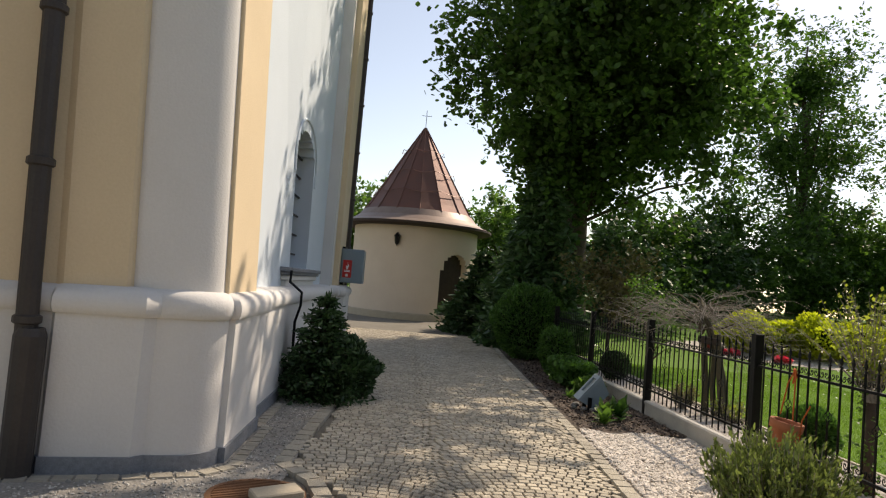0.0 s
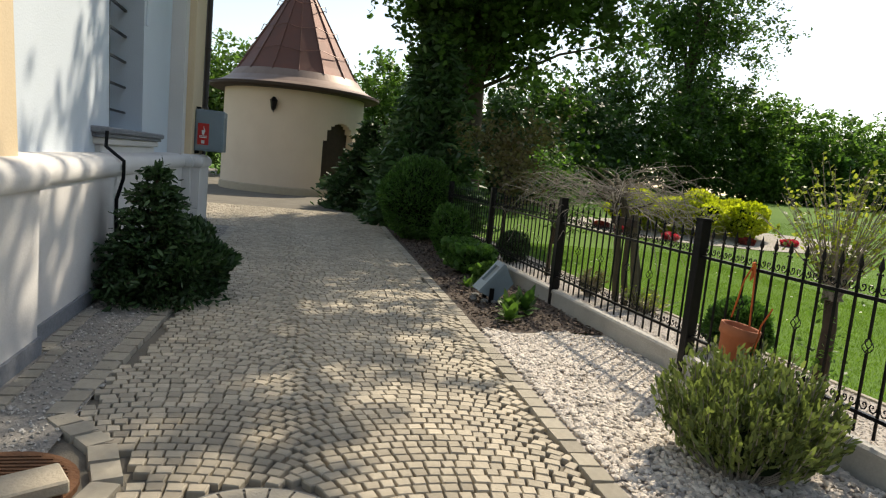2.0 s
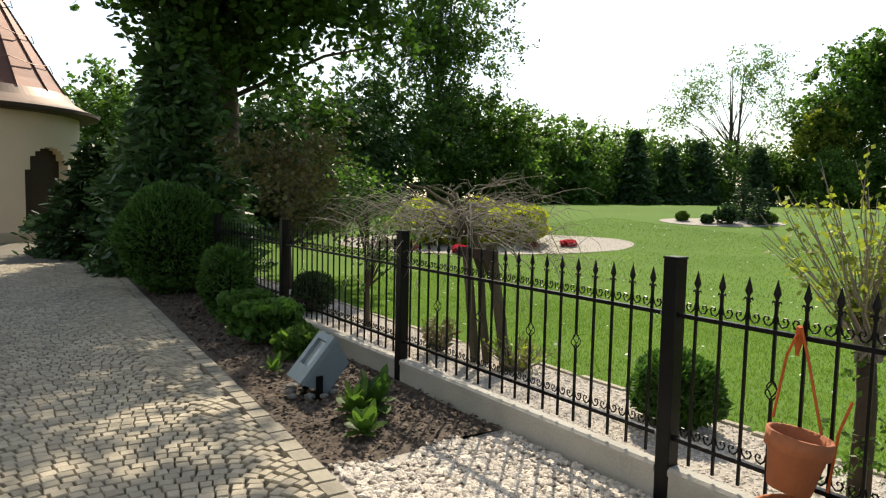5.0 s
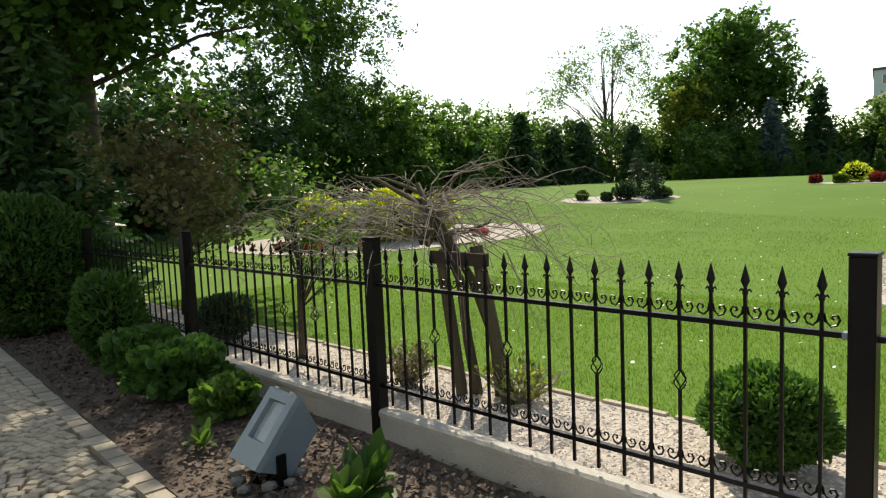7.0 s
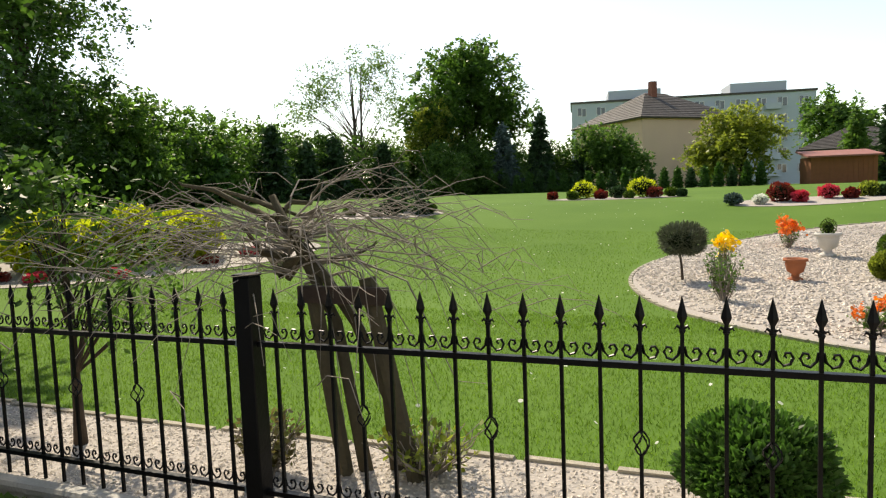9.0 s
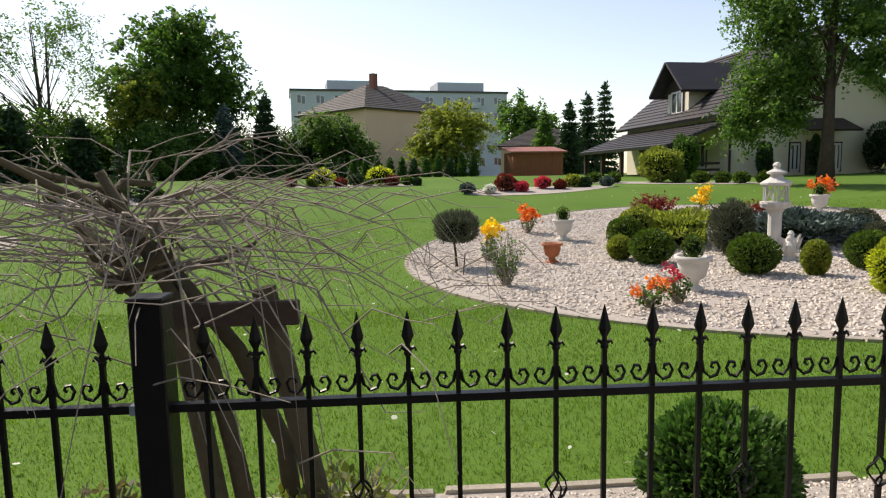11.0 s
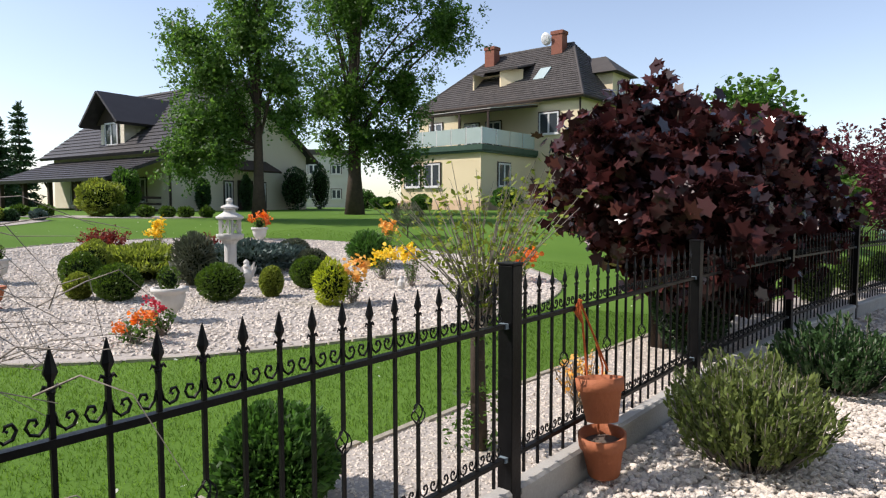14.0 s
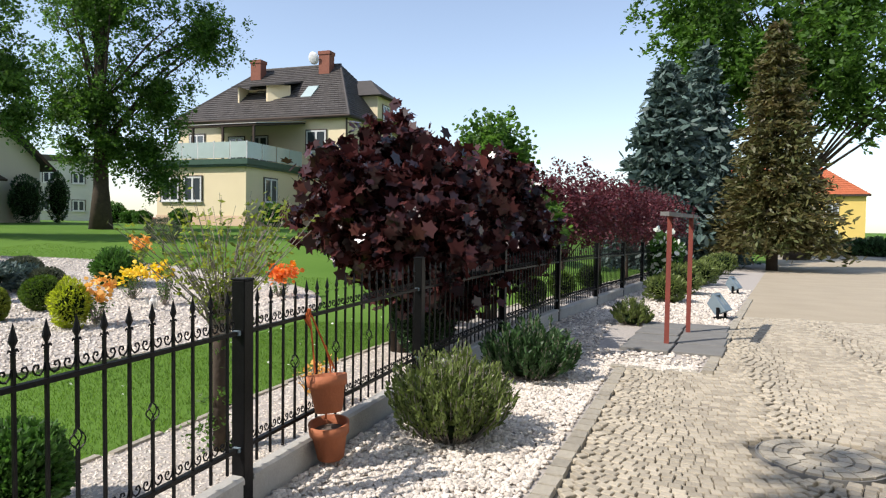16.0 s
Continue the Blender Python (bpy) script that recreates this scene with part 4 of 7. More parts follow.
    for x in (bx1 - 1.0, bx1 - 2.6):
        window_unit(bay, (x, by + 0.03, 2.15), 1.25, 1.4, "y+")
    window_unit(bay, (bx0 - 0.03, -29.2, 2.15), 1.25, 1.4, "x-")
    for x in (24.2, 26.0):
        window_unit(ob, (x, y1 + 0.03, bz + 0.4), 1.2, 2.0, "y+", False, "white balcony door")
    aw = part("awning", hull(bmesh.new(), [(bx0 - 0.2, by - 0.6, 6.5), (bx1 + 0.3, by - 0.6, 6.5), (bx1 + 0.3, y1, 7.35), (bx0 - 0.2, y1, 7.35)], 0.07), M["dark"], ob, "brown sloping awning roof over the balcony")
    for x in (bx0, bx0 + 2.1, bx1 - 2.0, bx1):
        part("awning_post", boxes(((x - 0.06, by - 0.75, bz + 0.3), (x + 0.06, by - 0.63, 6.5))), M["dark"], aw)
    part("awning_top", hull(bmesh.new(), [(bx0 - 0.25, by - 0.55, 6.6), (bx1 + 0.35, by - 0.55, 6.6), (bx1 + 0.35, y1, 7.45), (bx0 - 0.25, y1, 7.45)], 0.04), M["whitewall"], aw)
    part("steps", boxes(((28.0, -30.5, z0 - 0.6), (30.0, -28.5, z0 + 0.2)), ((28.0, -28.5, z0 - 0.6), (30.0, -28.0, z0))), M["brick"], ob)


big_house()


def barn():
    ob = thing("barn_house", (28.4, -13.25, 0.95), "long cream barn house with charcoal tiled roof and porch", "house", rz=5.7)
    w, ln, ze, zr = 9.1, 10.8, 3.45, 7.0
    bm = bmesh.new()
    pts = [(0, -0.5), (-w, -0.5), (-w, ze), (-w / 2, zr - 0.1), (0, ze)]
    a = [bm.verts.new((0, y, z)) for y, z in pts]
    b = [bm.verts.new((ln, y, z)) for y, z in pts]
    for i in range(5):
        bm.faces.new((a[i], a[(i + 1) % 5], b[(i + 1) % 5], b[i]))
    bm.faces.new(a[::-1])
    bm.faces.new(b)
    part("wall", bm, M["barnwall"], ob, "cream rendered gable walls")
    o = 0.55
    k = (zr - ze) / (w / 2)
    roof_face(ob, [(ln + 0.5, o, ze - k * o + 0.12), (-0.5, o, ze - k * o + 0.12), (-0.5, -w / 2, zr + 0.12), (ln + 0.5, -w / 2, zr + 0.12)], 18, 60, M["tileb"])
    roof_face(ob, [(-0.5, -w - o, ze - k * o + 0.12), (ln + 0.5, -w - o, ze - k * o + 0.12), (ln + 0.5, -w / 2, zr + 0.12), (-0.5, -w / 2, zr + 0.12)], 6, 8, M["tileb"])
    part("ridge", sweep(bmesh.new(), [(-0.5, -w / 2, zr + 0.15), (ln + 0.5, -w / 2, zr + 0.15)], 0.12, 6), M["tileb"], ob)
    part("barge_board", hull(bmesh.new(), [(-0.52, -w - o, ze - k * o - 0.1), (-0.52, -w / 2, zr - 0.1), (-0.52, -w / 2, zr + 0.12), (-0.52, -w - o, ze - k * o + 0.12)], 0.05), M["dark"], ob)
    part("barge_board", hull(bmesh.new(), [(-0.52, -w / 2, zr - 0.1), (-0.52, o, ze - k * o - 0.1), (-0.52, o, ze - k * o + 0.12), (-0.52, -w / 2, zr + 0.12)], 0.05), M["dark"], ob)
    # porch along the side
    pr = roof_face(ob, [(ln, 3.2, 1.75), (-0.3, 3.2, 1.75), (-0.3, 0.0, 2.95), (ln, 0.0, 2.95)], 9, 60, M["tileb"], "porch_roof")
    for i in range(5):
        x = 0.1 + i * 2.6
        part("porch_post", boxes(((x - 0.09, 2.75, -0.4), (x + 0.09, 2.93, 1.75))), M["dark"], ob)
        if i < 4:
            part("porch_brace", hull(bmesh.new(), [(x + 0.1, 2.8, 1.2), (x + 0.2, 2.8, 1.2), (x + 0.75, 2.8, 1.72), (x + 0.62, 2.8, 1.72)], 0.08), M["dark"], ob)
    for i in range(3):
        part("porch_rail", boxes(((-0.1, 0.4, 0.25 + 0.3 * i), (-0.05, 2.7, 0.37 + 0.3 * i))), M["dark"], ob)
    for i in range(3):
        window_unit(ob, (2.2 + 3.1 * i, 0.03, 0.7), 1.0, 1.2, "y+")
    # dormer with its own gable
    dx, dy = 5.0, 0.1
    dm = part("dormer", boxes(((dx - 1.1, dy - 4.2, 3.4), (dx + 1.1, dy - 0.3, 5.05))), M["barnwall"], ob, "white gabled dormer")
    for s in (-1, 1):
        q = [(dx + s * 1.75, dy + 0.5, 4.65), (dx + s * 1.75, dy - 4.6, 4.65), (dx, dy - 4.6, 6.3), (dx, dy + 0.5, 6.3)]
        roof_face(dm, q if s > 0 else [q[1], q[0], q[3], q[2]], 9, 16, M["tileb"], "dormer_roof")
    part("dormer_gable", hull(bmesh.new(), [(dx - 1.5, dy - 0.28, 4.8), (dx + 1.5, dy - 0.28, 4.8), (dx, dy - 0.28, 6.2)], 0.05), M["dark"], dm)
    window_unit(dm, (dx, dy - 0.27, 3.65), 1.2, 1.2, "y+")
    # gable end door and window
    dr = part("canopy", hull(bmesh.new(), [(-1.3, -3.2, 2.3), (-1.3, -6.0, 2.3), (0, -6.0, 2.9), (0, -3.2, 2.9)], 0.1), M["dark"], ob, "small dark canopy over the gable door")
    part("gable_door", boxes(((-0.06, -5.1, -0.4), (0.0, -4.1, 1.9))), M["dark"], ob, "dark gable door")
    window_unit(ob, (-0.03, -3.5, 0.5), 0.5, 1.3, "x-", False)
    window_unit(ob, (-0.03, -5.7, 0.5), 0.5, 1.3, "x-", False)
    part("corner_drain", sweep(bmesh.new(), [(-0.08, -0.1, -0.4), (-0.08, -0.1, 3.0)], 0.06, 6), M["dark"], ob)


barn()


def simple_house(name, at, rz, size, wall, roofm, roof_h, wins, label, overhang=0.4, flat=False, kind_chim=True):
    """A far house: walls, hipped or flat roof and its windows on the side that looks along -y."""
    ob = thing(name, at, label, "house", rz=rz)
    w, d, h = size
    part("wall", boxes(((0, 0, -2), (w, d, h))), wall, ob)
    o = overhang
    if flat:
        part("roof", boxes(((-0.15, -0.15, h), (w + 0.15, d + 0.15, h + roof_h))), roofm, ob)
    else:
        A, B, C, D = (-o, -o, h), (w + o, -o, h), (w + o, d + o, h), (-o, d + o, h)
        i = min(w, d) * 0.42
        E, F = (i, d / 2, h + roof_h), (w - i, d / 2, h + roof_h)
        for q in ([A, B, F, E], [B, C, F, F], [C, D, E, F], [D, A, E, E]):
            roof_face(ob, q, 14, 24, roofm)
        if kind_chim:
            part("chimney", boxes(((w * 0.4, d * 0.4, h + 0.5), (w * 0.4 + 0.6, d * 0.4 + 0.6, h + roof_h + 1.0))), M["brick"], ob)
    for x, z, ww, hh in wins:
        window_unit(ob, (x, -0.03, z), ww, hh, "y-")
    return ob


simple_house("tan_house", (60.05, 5.45, 1.65), -48, (11.5, 11, 6.2), M["tanwall"], M["tile"], 3.1, [(8.2, 3.6, 1.3, 1.5), (8.2, 0.9, 1.3, 1.5)], "tan rendered house with a dark hipped roof")
simple_house("white_house", (47.4, -36.0, 1.3), -134, (5, 7, 5.0), M["whitewall"], M["tile"], 0.5, [(1.3, 0.9, 0.9, 0.9), (3.4, 0.9, 0.9, 0.9), (1.3, 3.2, 0.9, 0.9), (3.4, 3.2, 0.9, 0.9)], "white two storey house with a flat grey roof", flat=True)
simple_house("brown_house", (66, -8.1, 1.4), -100, (9, 8, 3.0), M["tanwall"], M["tile"], 2.0, [], "low brown house behind the garden shed", kind_chim=False)
simple_house("grey_roof_house", (66, 18, 1.3), -80, (6, 6, 2.0), M["whitewall"], M["tile"], 1.8, [(2, 0.8, 1, 1), (5, 0.8, 1, 1)], "small white house with a dark roof behind conifers", kind_chim=False)
yh = simple_house("yellow_house", (-4.6, -92, -0.5), 173, (20.0, 11, 6.6), M["yellowwall"], M["redtile"], 4.0, [(4.5, 3.6, 1.4, 1.9), (8.5, 3.6, 1.4, 1.9), (12.5, 3.6, 1.4, 1.9), (16.4, 3.6, 1.4, 1.9), (4.5, 0.4, 1.4, 1.7), (8.5, 0.4, 1.4, 1.7), (12.5, 0.4, 1.4, 1.7), (16.4, 0.4, 1.4, 1.7)], "yellow house with an orange tiled roof", kind_chim=False)
dm = part("dormer", boxes(((11.4, 0.4, 6.6), (15.0, 4.5, 9.2))), M["yellowwall"], yh, "yellow dormer with a dark window")
part("dormer_roof", boxes(((11.1, 0.1, 9.2), (15.3, 4.8, 9.45))), M["tile"], dm)
window_unit(dm, (13.2, 0.37, 7.3), 1.7, 1.6, "y-")
part("eave_board", boxes(((-0.45, -0.45, 6.35), (20.45, -0.2, 6.6))), M["dark"], yh)
simple_house("red_roof_house", (4.0, -75, -0.4), 178, (9.0, 9, 5.6), M["yellowwall"], M["redtile"], 3.0, [(2, 3, 1, 1.3), (6, 3, 1, 1.3)], "pale yellow house with a red roof behind spruces", kind_chim=False)
simple_house("grey_villa", (16.0, 44, 0.5), 5, (9.0, 8, 5.4), M["whitewall"], M["tile"], 2.2, [(2, 3, 1, 1.3), (6, 3, 1, 1.3)], "pale villa with a dark roof hidden by trees")


def block():
    ob = thing("apartment_block", (116.0, 21.7, 2.4), "grey five storey apartment block with flat roof", "apartment block", rz=-80)
    w, h = 40, 14.3
    part("wall", boxes(((0, 0, -3), (w, 12, h))), M["blockwall"], ob)
    part("roof_edge", boxes(((-0.2, -0.2, h), (w + 0.2, 12.2, h + 0.35))), M["tile"], ob)
    for x in (6.5, 27):
        part("roof_house", boxes(((x, 2, h + 0.35), (x + 9, 9, h + 2.2))), M["blockwall"], ob)
    for j in range(5):
        for i in range(12):
            x, z = 1.8 + i * 3.3, 0.9 + j * 2.8
            wd = part("window", boxes(((x - 0.8, -0.06, z), (x + 0.8, 0.05, z + 1.4))), M["glass"], ob)
            part("window_frame", boxes(((x - 0.8, -0.1, z), (x - 0.68, -0.061, z + 1.4)), ((x + 0.68, -0.1, z), (x + 0.8, -0.061, z + 1.4)), ((x - 0.06, -0.1, z), (x + 0.06, -0.061, z + 1.4)), ((x - 0.68, -0.1, z), (x - 0.06, -0.061, z + 0.1)), ((x + 0.06, -0.1, z + 1.3), (x + 0.68, -0.061, z + 1.4))), M["pvc"], wd)
        for i in (2, 6, 9):
            x, z = 3.45 + i * 3.3, 0.3 + j * 2.8
            part("balcony", boxes(((x - 1.2, -1.2, z), (x + 1.2, 0, z + 0.15)), ((x - 1.2, -1.2, z + 0.15), (x + 1.2, -1.12, z + 1.05)), ((x - 1.2, -1.12, z + 0.15), (x - 1.12, 0, z + 1.05)), ((x + 1.12, -1.12, z + 0.15), (x + 1.2, 0, z + 1.05))), M["blockwall"], ob)


block()
sh = thing("garden_shed", (45.4, -5.95, 1.32), "brown boarded garden shed with a pinkish roof", "shed", rz=-84)
for i in range(14):
    part("board", boxes(((0.27 * i, 0, 0), (0.27 * i + 0.26, 0.05 + 0.01 * (i % 2), 1.75))), M["shedwood"], sh)
part("side_wall", boxes(((0, 0.06, 0), (3.77, 2.6, 1.75))), M["shedwood"], sh)
part("roof", hull(bmesh.new(), [(-0.25, -0.35, 1.7), (4.0, -0.35, 1.7), (4.0, 2.8, 2.15), (-0.25, 2.8, 2.15)], 0.1), M["shedroof"], sh)


# ---- trees ----
def gz(x, y):
    return float(hg(x, y))


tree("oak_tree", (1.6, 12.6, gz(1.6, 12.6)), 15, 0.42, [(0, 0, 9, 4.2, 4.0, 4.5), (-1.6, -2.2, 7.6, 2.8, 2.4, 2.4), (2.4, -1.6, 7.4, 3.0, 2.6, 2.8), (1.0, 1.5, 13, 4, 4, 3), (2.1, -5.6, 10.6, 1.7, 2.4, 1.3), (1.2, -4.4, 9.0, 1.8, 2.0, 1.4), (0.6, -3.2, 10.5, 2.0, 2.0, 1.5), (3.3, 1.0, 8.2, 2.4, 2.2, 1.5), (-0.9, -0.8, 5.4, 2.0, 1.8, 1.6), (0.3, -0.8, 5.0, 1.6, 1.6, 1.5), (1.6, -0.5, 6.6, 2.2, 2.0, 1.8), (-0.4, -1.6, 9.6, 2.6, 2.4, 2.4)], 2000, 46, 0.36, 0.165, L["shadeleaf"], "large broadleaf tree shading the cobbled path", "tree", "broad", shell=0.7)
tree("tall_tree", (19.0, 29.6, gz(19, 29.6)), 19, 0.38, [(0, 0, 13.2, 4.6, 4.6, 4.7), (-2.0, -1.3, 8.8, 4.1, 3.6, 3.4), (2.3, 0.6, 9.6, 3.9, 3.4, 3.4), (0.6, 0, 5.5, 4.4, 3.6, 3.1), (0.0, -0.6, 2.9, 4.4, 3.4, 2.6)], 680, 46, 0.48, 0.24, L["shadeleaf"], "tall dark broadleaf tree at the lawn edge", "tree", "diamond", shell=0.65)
tree("far_oak", (50.6, 19.0, 1.3), 13.5, 0.4, [(0, 0, 8.6, 4.8, 4.8, 4.2), (-2.5, 2, 6.0, 3.4, 3, 2.6), (2, -2.5, 6.5, 3.2, 3, 2.6), (0, 0, 11, 3, 3, 2)], 620, 44, 0.5, 0.36, L["oak"], "broad round oak beyond the lawn", "tree", "diamond")
tree("sparse_tree", (42.2, 24.9, 1.35), 12.3, 0.16, [(-2.0, 1.6, 8.2, 2.2, 2.2, 2.0), (1.0, -0.8, 9.8, 2.8, 2.6, 2.2), (2.4, -1.6, 7.2, 1.9, 1.9, 1.6), (-3.4, 3.0, 6.6, 1.9, 1.8, 1.5)], 430, 15, 0.3, 0.19, L["lime"], "thin sparse tree with several bare stems", "tree", "diamond", stems=3)
tree("yellowish_tree", (46, 20.5, 1.3), 8.2, 0.2, [(0, 0, 5.4, 1.9, 1.9, 2.6)], 120, 40, 0.4, 0.24, L["goldgreen"], "narrow yellow-green tree beside the oak", "tree", "diamond")
tree("weeping_birch", (18.9, -11.8, 0.95), 11.5, 0.22, [(0.2, 0.2, 9.4, 1.3, 1.3, 2.2), (0.2, 0.2, 6.9, 1.7, 1.7, 2.0), (1.2, 1.1, 5.4, 1.5, 1.5, 1.7), (1.8, 1.6, 3.5, 1.1, 1.1, 1.7), (2.0, 1.8, 2.2, 1.0, 1.0, 1.1), (0.9, 0.9, 2.5, 1.0, 1.0, 0.9), (-0.6, -0.6, 5.2, 1.1, 1.1, 1.7), (-0.8, -0.8, 3.9, 0.7, 0.7, 1.1), (0.8, 0.8, 3.6, 1.2, 1.2, 1.3), (1.8, 1.6, 6.6, 1.0, 1.0, 1.0)], 1500, 44, 0.26, 0.125, L["lime"], "light green weeping birch on the lawn", "tree", "diamond", lift=0.1, shell=0.6)
tree("lime_tree", (20.35, -17.9, 1.1), 15, 0.34, [(0, 0, 9.5, 3.2, 3.2, 3.6), (-1.6, -1.5, 5.6, 1.8, 1.8, 2.2), (-1.3, -1.2, 3.4, 1.2, 1.2, 1.6), (-2.9, -2.7, 8.6, 2.0, 2.0, 1.8), (1.0, 0.9, 5.2, 1.3, 1.3, 2.0), (0, 0, 5.2, 1.8, 1.8, 1.8), (0.7, 0.6, 3.4, 0.9, 0.9, 1.0), (0, 0, 13, 3, 3, 2), (-0.3, -0.2, 3.4, 1.3, 1.3, 1.2), (-1.7, -1.6, 2.4, 1.0, 1.0, 1.1)], 1800, 46, 0.3, 0.15, L["oak"], "big dark lime tree on the lawn before the house", "tree", "diamond", lift=0.2, shell=0.6)
tree("round_bush_tree", (50, -2.2, 1.3), 6.4, 0.18, [(0, 0, 3.6, 3.0, 3.0, 2.6), (0.5, 2, 2.2, 2.0, 1.8, 1.6)], 340, 44, 0.4, 0.28, L["goldgreen"], "rounded yellow-green tree before the tan house", "tree", "diamond")
tree("bushy_tree", (52, 7.9, 1.3), 6, 0.18, [(0, 0, 3.2, 2.6, 2.8, 2.4), (0, -2.0, 2.2, 1.6, 1.6, 1.4)], 300, 44, 0.4, 0.28, L["lime"], "bushy green tree beside the tan house", "tree", "diamond")
tree("far_tree", (78, -12.5, 1.3), 10.5, 0.25, [(0, 0, 6.6, 3.4, 3.4, 3.4), (2, -3, 5, 3.4, 3, 2.6)], 260, 40, 0.55, 0.42, L["lime"], "far pale green tree behind the low house", "tree", "diamond")
tree("green_tree", (4.6, -22, gz(4.6, -22)), 5.2, 0.14, [(0, 0, 3.3, 1.5, 1.5, 1.7)], 150, 40, 0.35, 0.2, L["lime"], "fresh green tree behind the plum trees", "tree", "broad")
tree("big_yard_tree", (-9.4, -43, -0.4), 20, 0.5, [(0, 0, 13, 6.2, 6, 5), (-4, 2, 10.5, 3.6, 3.4, 3), (4.5, 2, 12.0, 4, 3.6, 3.4), (-2, 0, 17, 4.5, 4, 3), (6, 1, 16, 4, 4, 3)], 900, 44, 0.6, 0.36, L["oak"], "tall broadleaf tree over the far yard", "tree", "diamond")
for x, y, h, r in ((-7.4, 33, 7.5, 3.0), (-4.0, 38, 8.5, 3.4), (3.0, 35, 8, 3.2), (6.5, 30, 4.6, 2.4), (10, 34, 4.8, 2.8)):
    tree("back_tree", (x, y, -0.1), h, 0.2, [(0, 0, h * 0.62, r, r, h * 0.36), (0.5, 0.3, h * 0.3, r * 0.8, r * 0.8, h * 0.22)], 300, 42, 0.42, 0.28, L["lime"], "green tree behind the round chapel", "tree", "diamond", group="trees behind the chapel")
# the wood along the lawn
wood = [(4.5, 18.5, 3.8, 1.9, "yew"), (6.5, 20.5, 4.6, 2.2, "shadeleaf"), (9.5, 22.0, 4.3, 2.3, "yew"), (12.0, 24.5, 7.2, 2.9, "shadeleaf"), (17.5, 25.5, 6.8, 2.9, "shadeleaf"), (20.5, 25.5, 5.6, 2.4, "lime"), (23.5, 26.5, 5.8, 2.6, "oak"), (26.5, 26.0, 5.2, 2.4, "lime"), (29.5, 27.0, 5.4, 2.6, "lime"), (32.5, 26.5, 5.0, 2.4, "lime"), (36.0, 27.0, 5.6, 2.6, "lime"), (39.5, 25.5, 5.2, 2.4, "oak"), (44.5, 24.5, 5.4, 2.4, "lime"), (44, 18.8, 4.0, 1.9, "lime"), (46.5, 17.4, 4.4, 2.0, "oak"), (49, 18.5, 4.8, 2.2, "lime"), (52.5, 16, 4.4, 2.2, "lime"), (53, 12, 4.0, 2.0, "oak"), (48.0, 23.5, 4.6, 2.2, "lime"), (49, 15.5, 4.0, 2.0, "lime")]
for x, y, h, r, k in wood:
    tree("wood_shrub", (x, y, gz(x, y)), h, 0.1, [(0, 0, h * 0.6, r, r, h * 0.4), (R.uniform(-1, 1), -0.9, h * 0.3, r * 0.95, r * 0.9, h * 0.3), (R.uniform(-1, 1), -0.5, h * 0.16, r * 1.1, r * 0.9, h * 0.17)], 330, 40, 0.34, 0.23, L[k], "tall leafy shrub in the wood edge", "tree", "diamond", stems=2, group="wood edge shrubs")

# ---- conifers ----
conifer("blue_spruce", (-1.7, -30, -0.3), 9.6, 6.2, L["blue"], "tall blue-green spruce behind the fence", 28, 20, 0.5, 0.02, 0.3, 52)
conifer("blue_spruce", (-3.6, -36, -0.3), 12.0, 6.0, L["blue"], "tall blue-green spruce behind the fence", 26, 18, 0.5, 0.02, 0.3, 46)
conifer("dry_spruce", (-6.3, -29, -0.3), 11.0, 5.2, L["brown"], "browning spruce with a bare lower trunk", 26, 16, 0.3, 0.14, 0.3, 70)
conifer("yew_tree", (0.35, 11.3, -0.05), 5.0, 3.2, L["yew"], "tall dark evergreen beside the path", 22, 20, 0.24, 0.02, 0.15, 60)
conifer("yew_tree", (0.9, 13.6, -0.05), 6.0, 3.2, L["yew"], "tall dark evergreen beside the path", 22, 20, 0.26, 0.02, 0.15, 54)
conifer("spreading_yew", (-0.55, 15.5, -0.1), 2.7, 3.1, L["dark"], "spreading dark yew before the chapel door", 14, 18, 0.22, 0.02, 0.12, 60)
conifer("young_spruce", (19.0, 10.6, gz(19, 10.6)), 1.7, 1.1, L["dark"], "small dark spruce in a gravel bed", 12, 10, 0.12, 0.02, 0.2, 14)
conifer("young_spruce", (18.3, 9.6, gz(18.3, 9.6)), 1.3, 0.8, L["dark"], "small dark spruce in a gravel bed", 12, 10, 0.12, 0.02, 0.2, 14)
for x, y, h, w, k in ((50.0, 12.6, 6.4, 3.0, "dark"), (47.5, 15.0, 5.4, 3.0, "blue"), (51.5, 9.6, 3.6, 1.8, "dark"), (30, 24.0, 4.4, 2.6, "dark"), (33.5, 24.0, 3.6, 2.2, "dark"), (37, 24.0, 4.2, 2.4, "dark"), (41.5, 22.5, 4.0, 2.2, "dark"), (24.5, 23.5, 2.6, 1.6, "thuja"), (57, -13.0, 6.5, 3.0, "dark"), (60, -15.5, 7.5, 3.2, "dark"), (56, -10.5, 5.6, 3.2, "lime"), (66, -19, 9.5, 3.2, "dark")):
    conifer("conifer", (x, y, gz(x, y)), h, w, L[k], "dark pointed conifer at the garden edge", 17, 14, 0.42, 0.02, 0.25, 30, group="conifers at the garden edge")
for k in range(27):
    y = 19.7 - 0.88 * k
    conifer("thuja", (46.0 + 0.9 * math.sin(k * 0.7) * 0.2 + 0.02 * k, y, gz(46, y)), R.uniform(1.3, 1.65), 0.62, L["thuja" if k % 3 else "yew"], "small pointed thuja in a hedge row", 10, 9, 0.2, 0.0, -0.5, 34, "thuja", "thuja hedge")
conifer("dwarf_spruce", (-4.1, 1.95, -0.02), 1.22, 1.15, L["dark"], "dense dwarf spruce against the church wall", 16, 20, 0.07, 0.0, 0.05, 60, category="shrub", shape="spray")
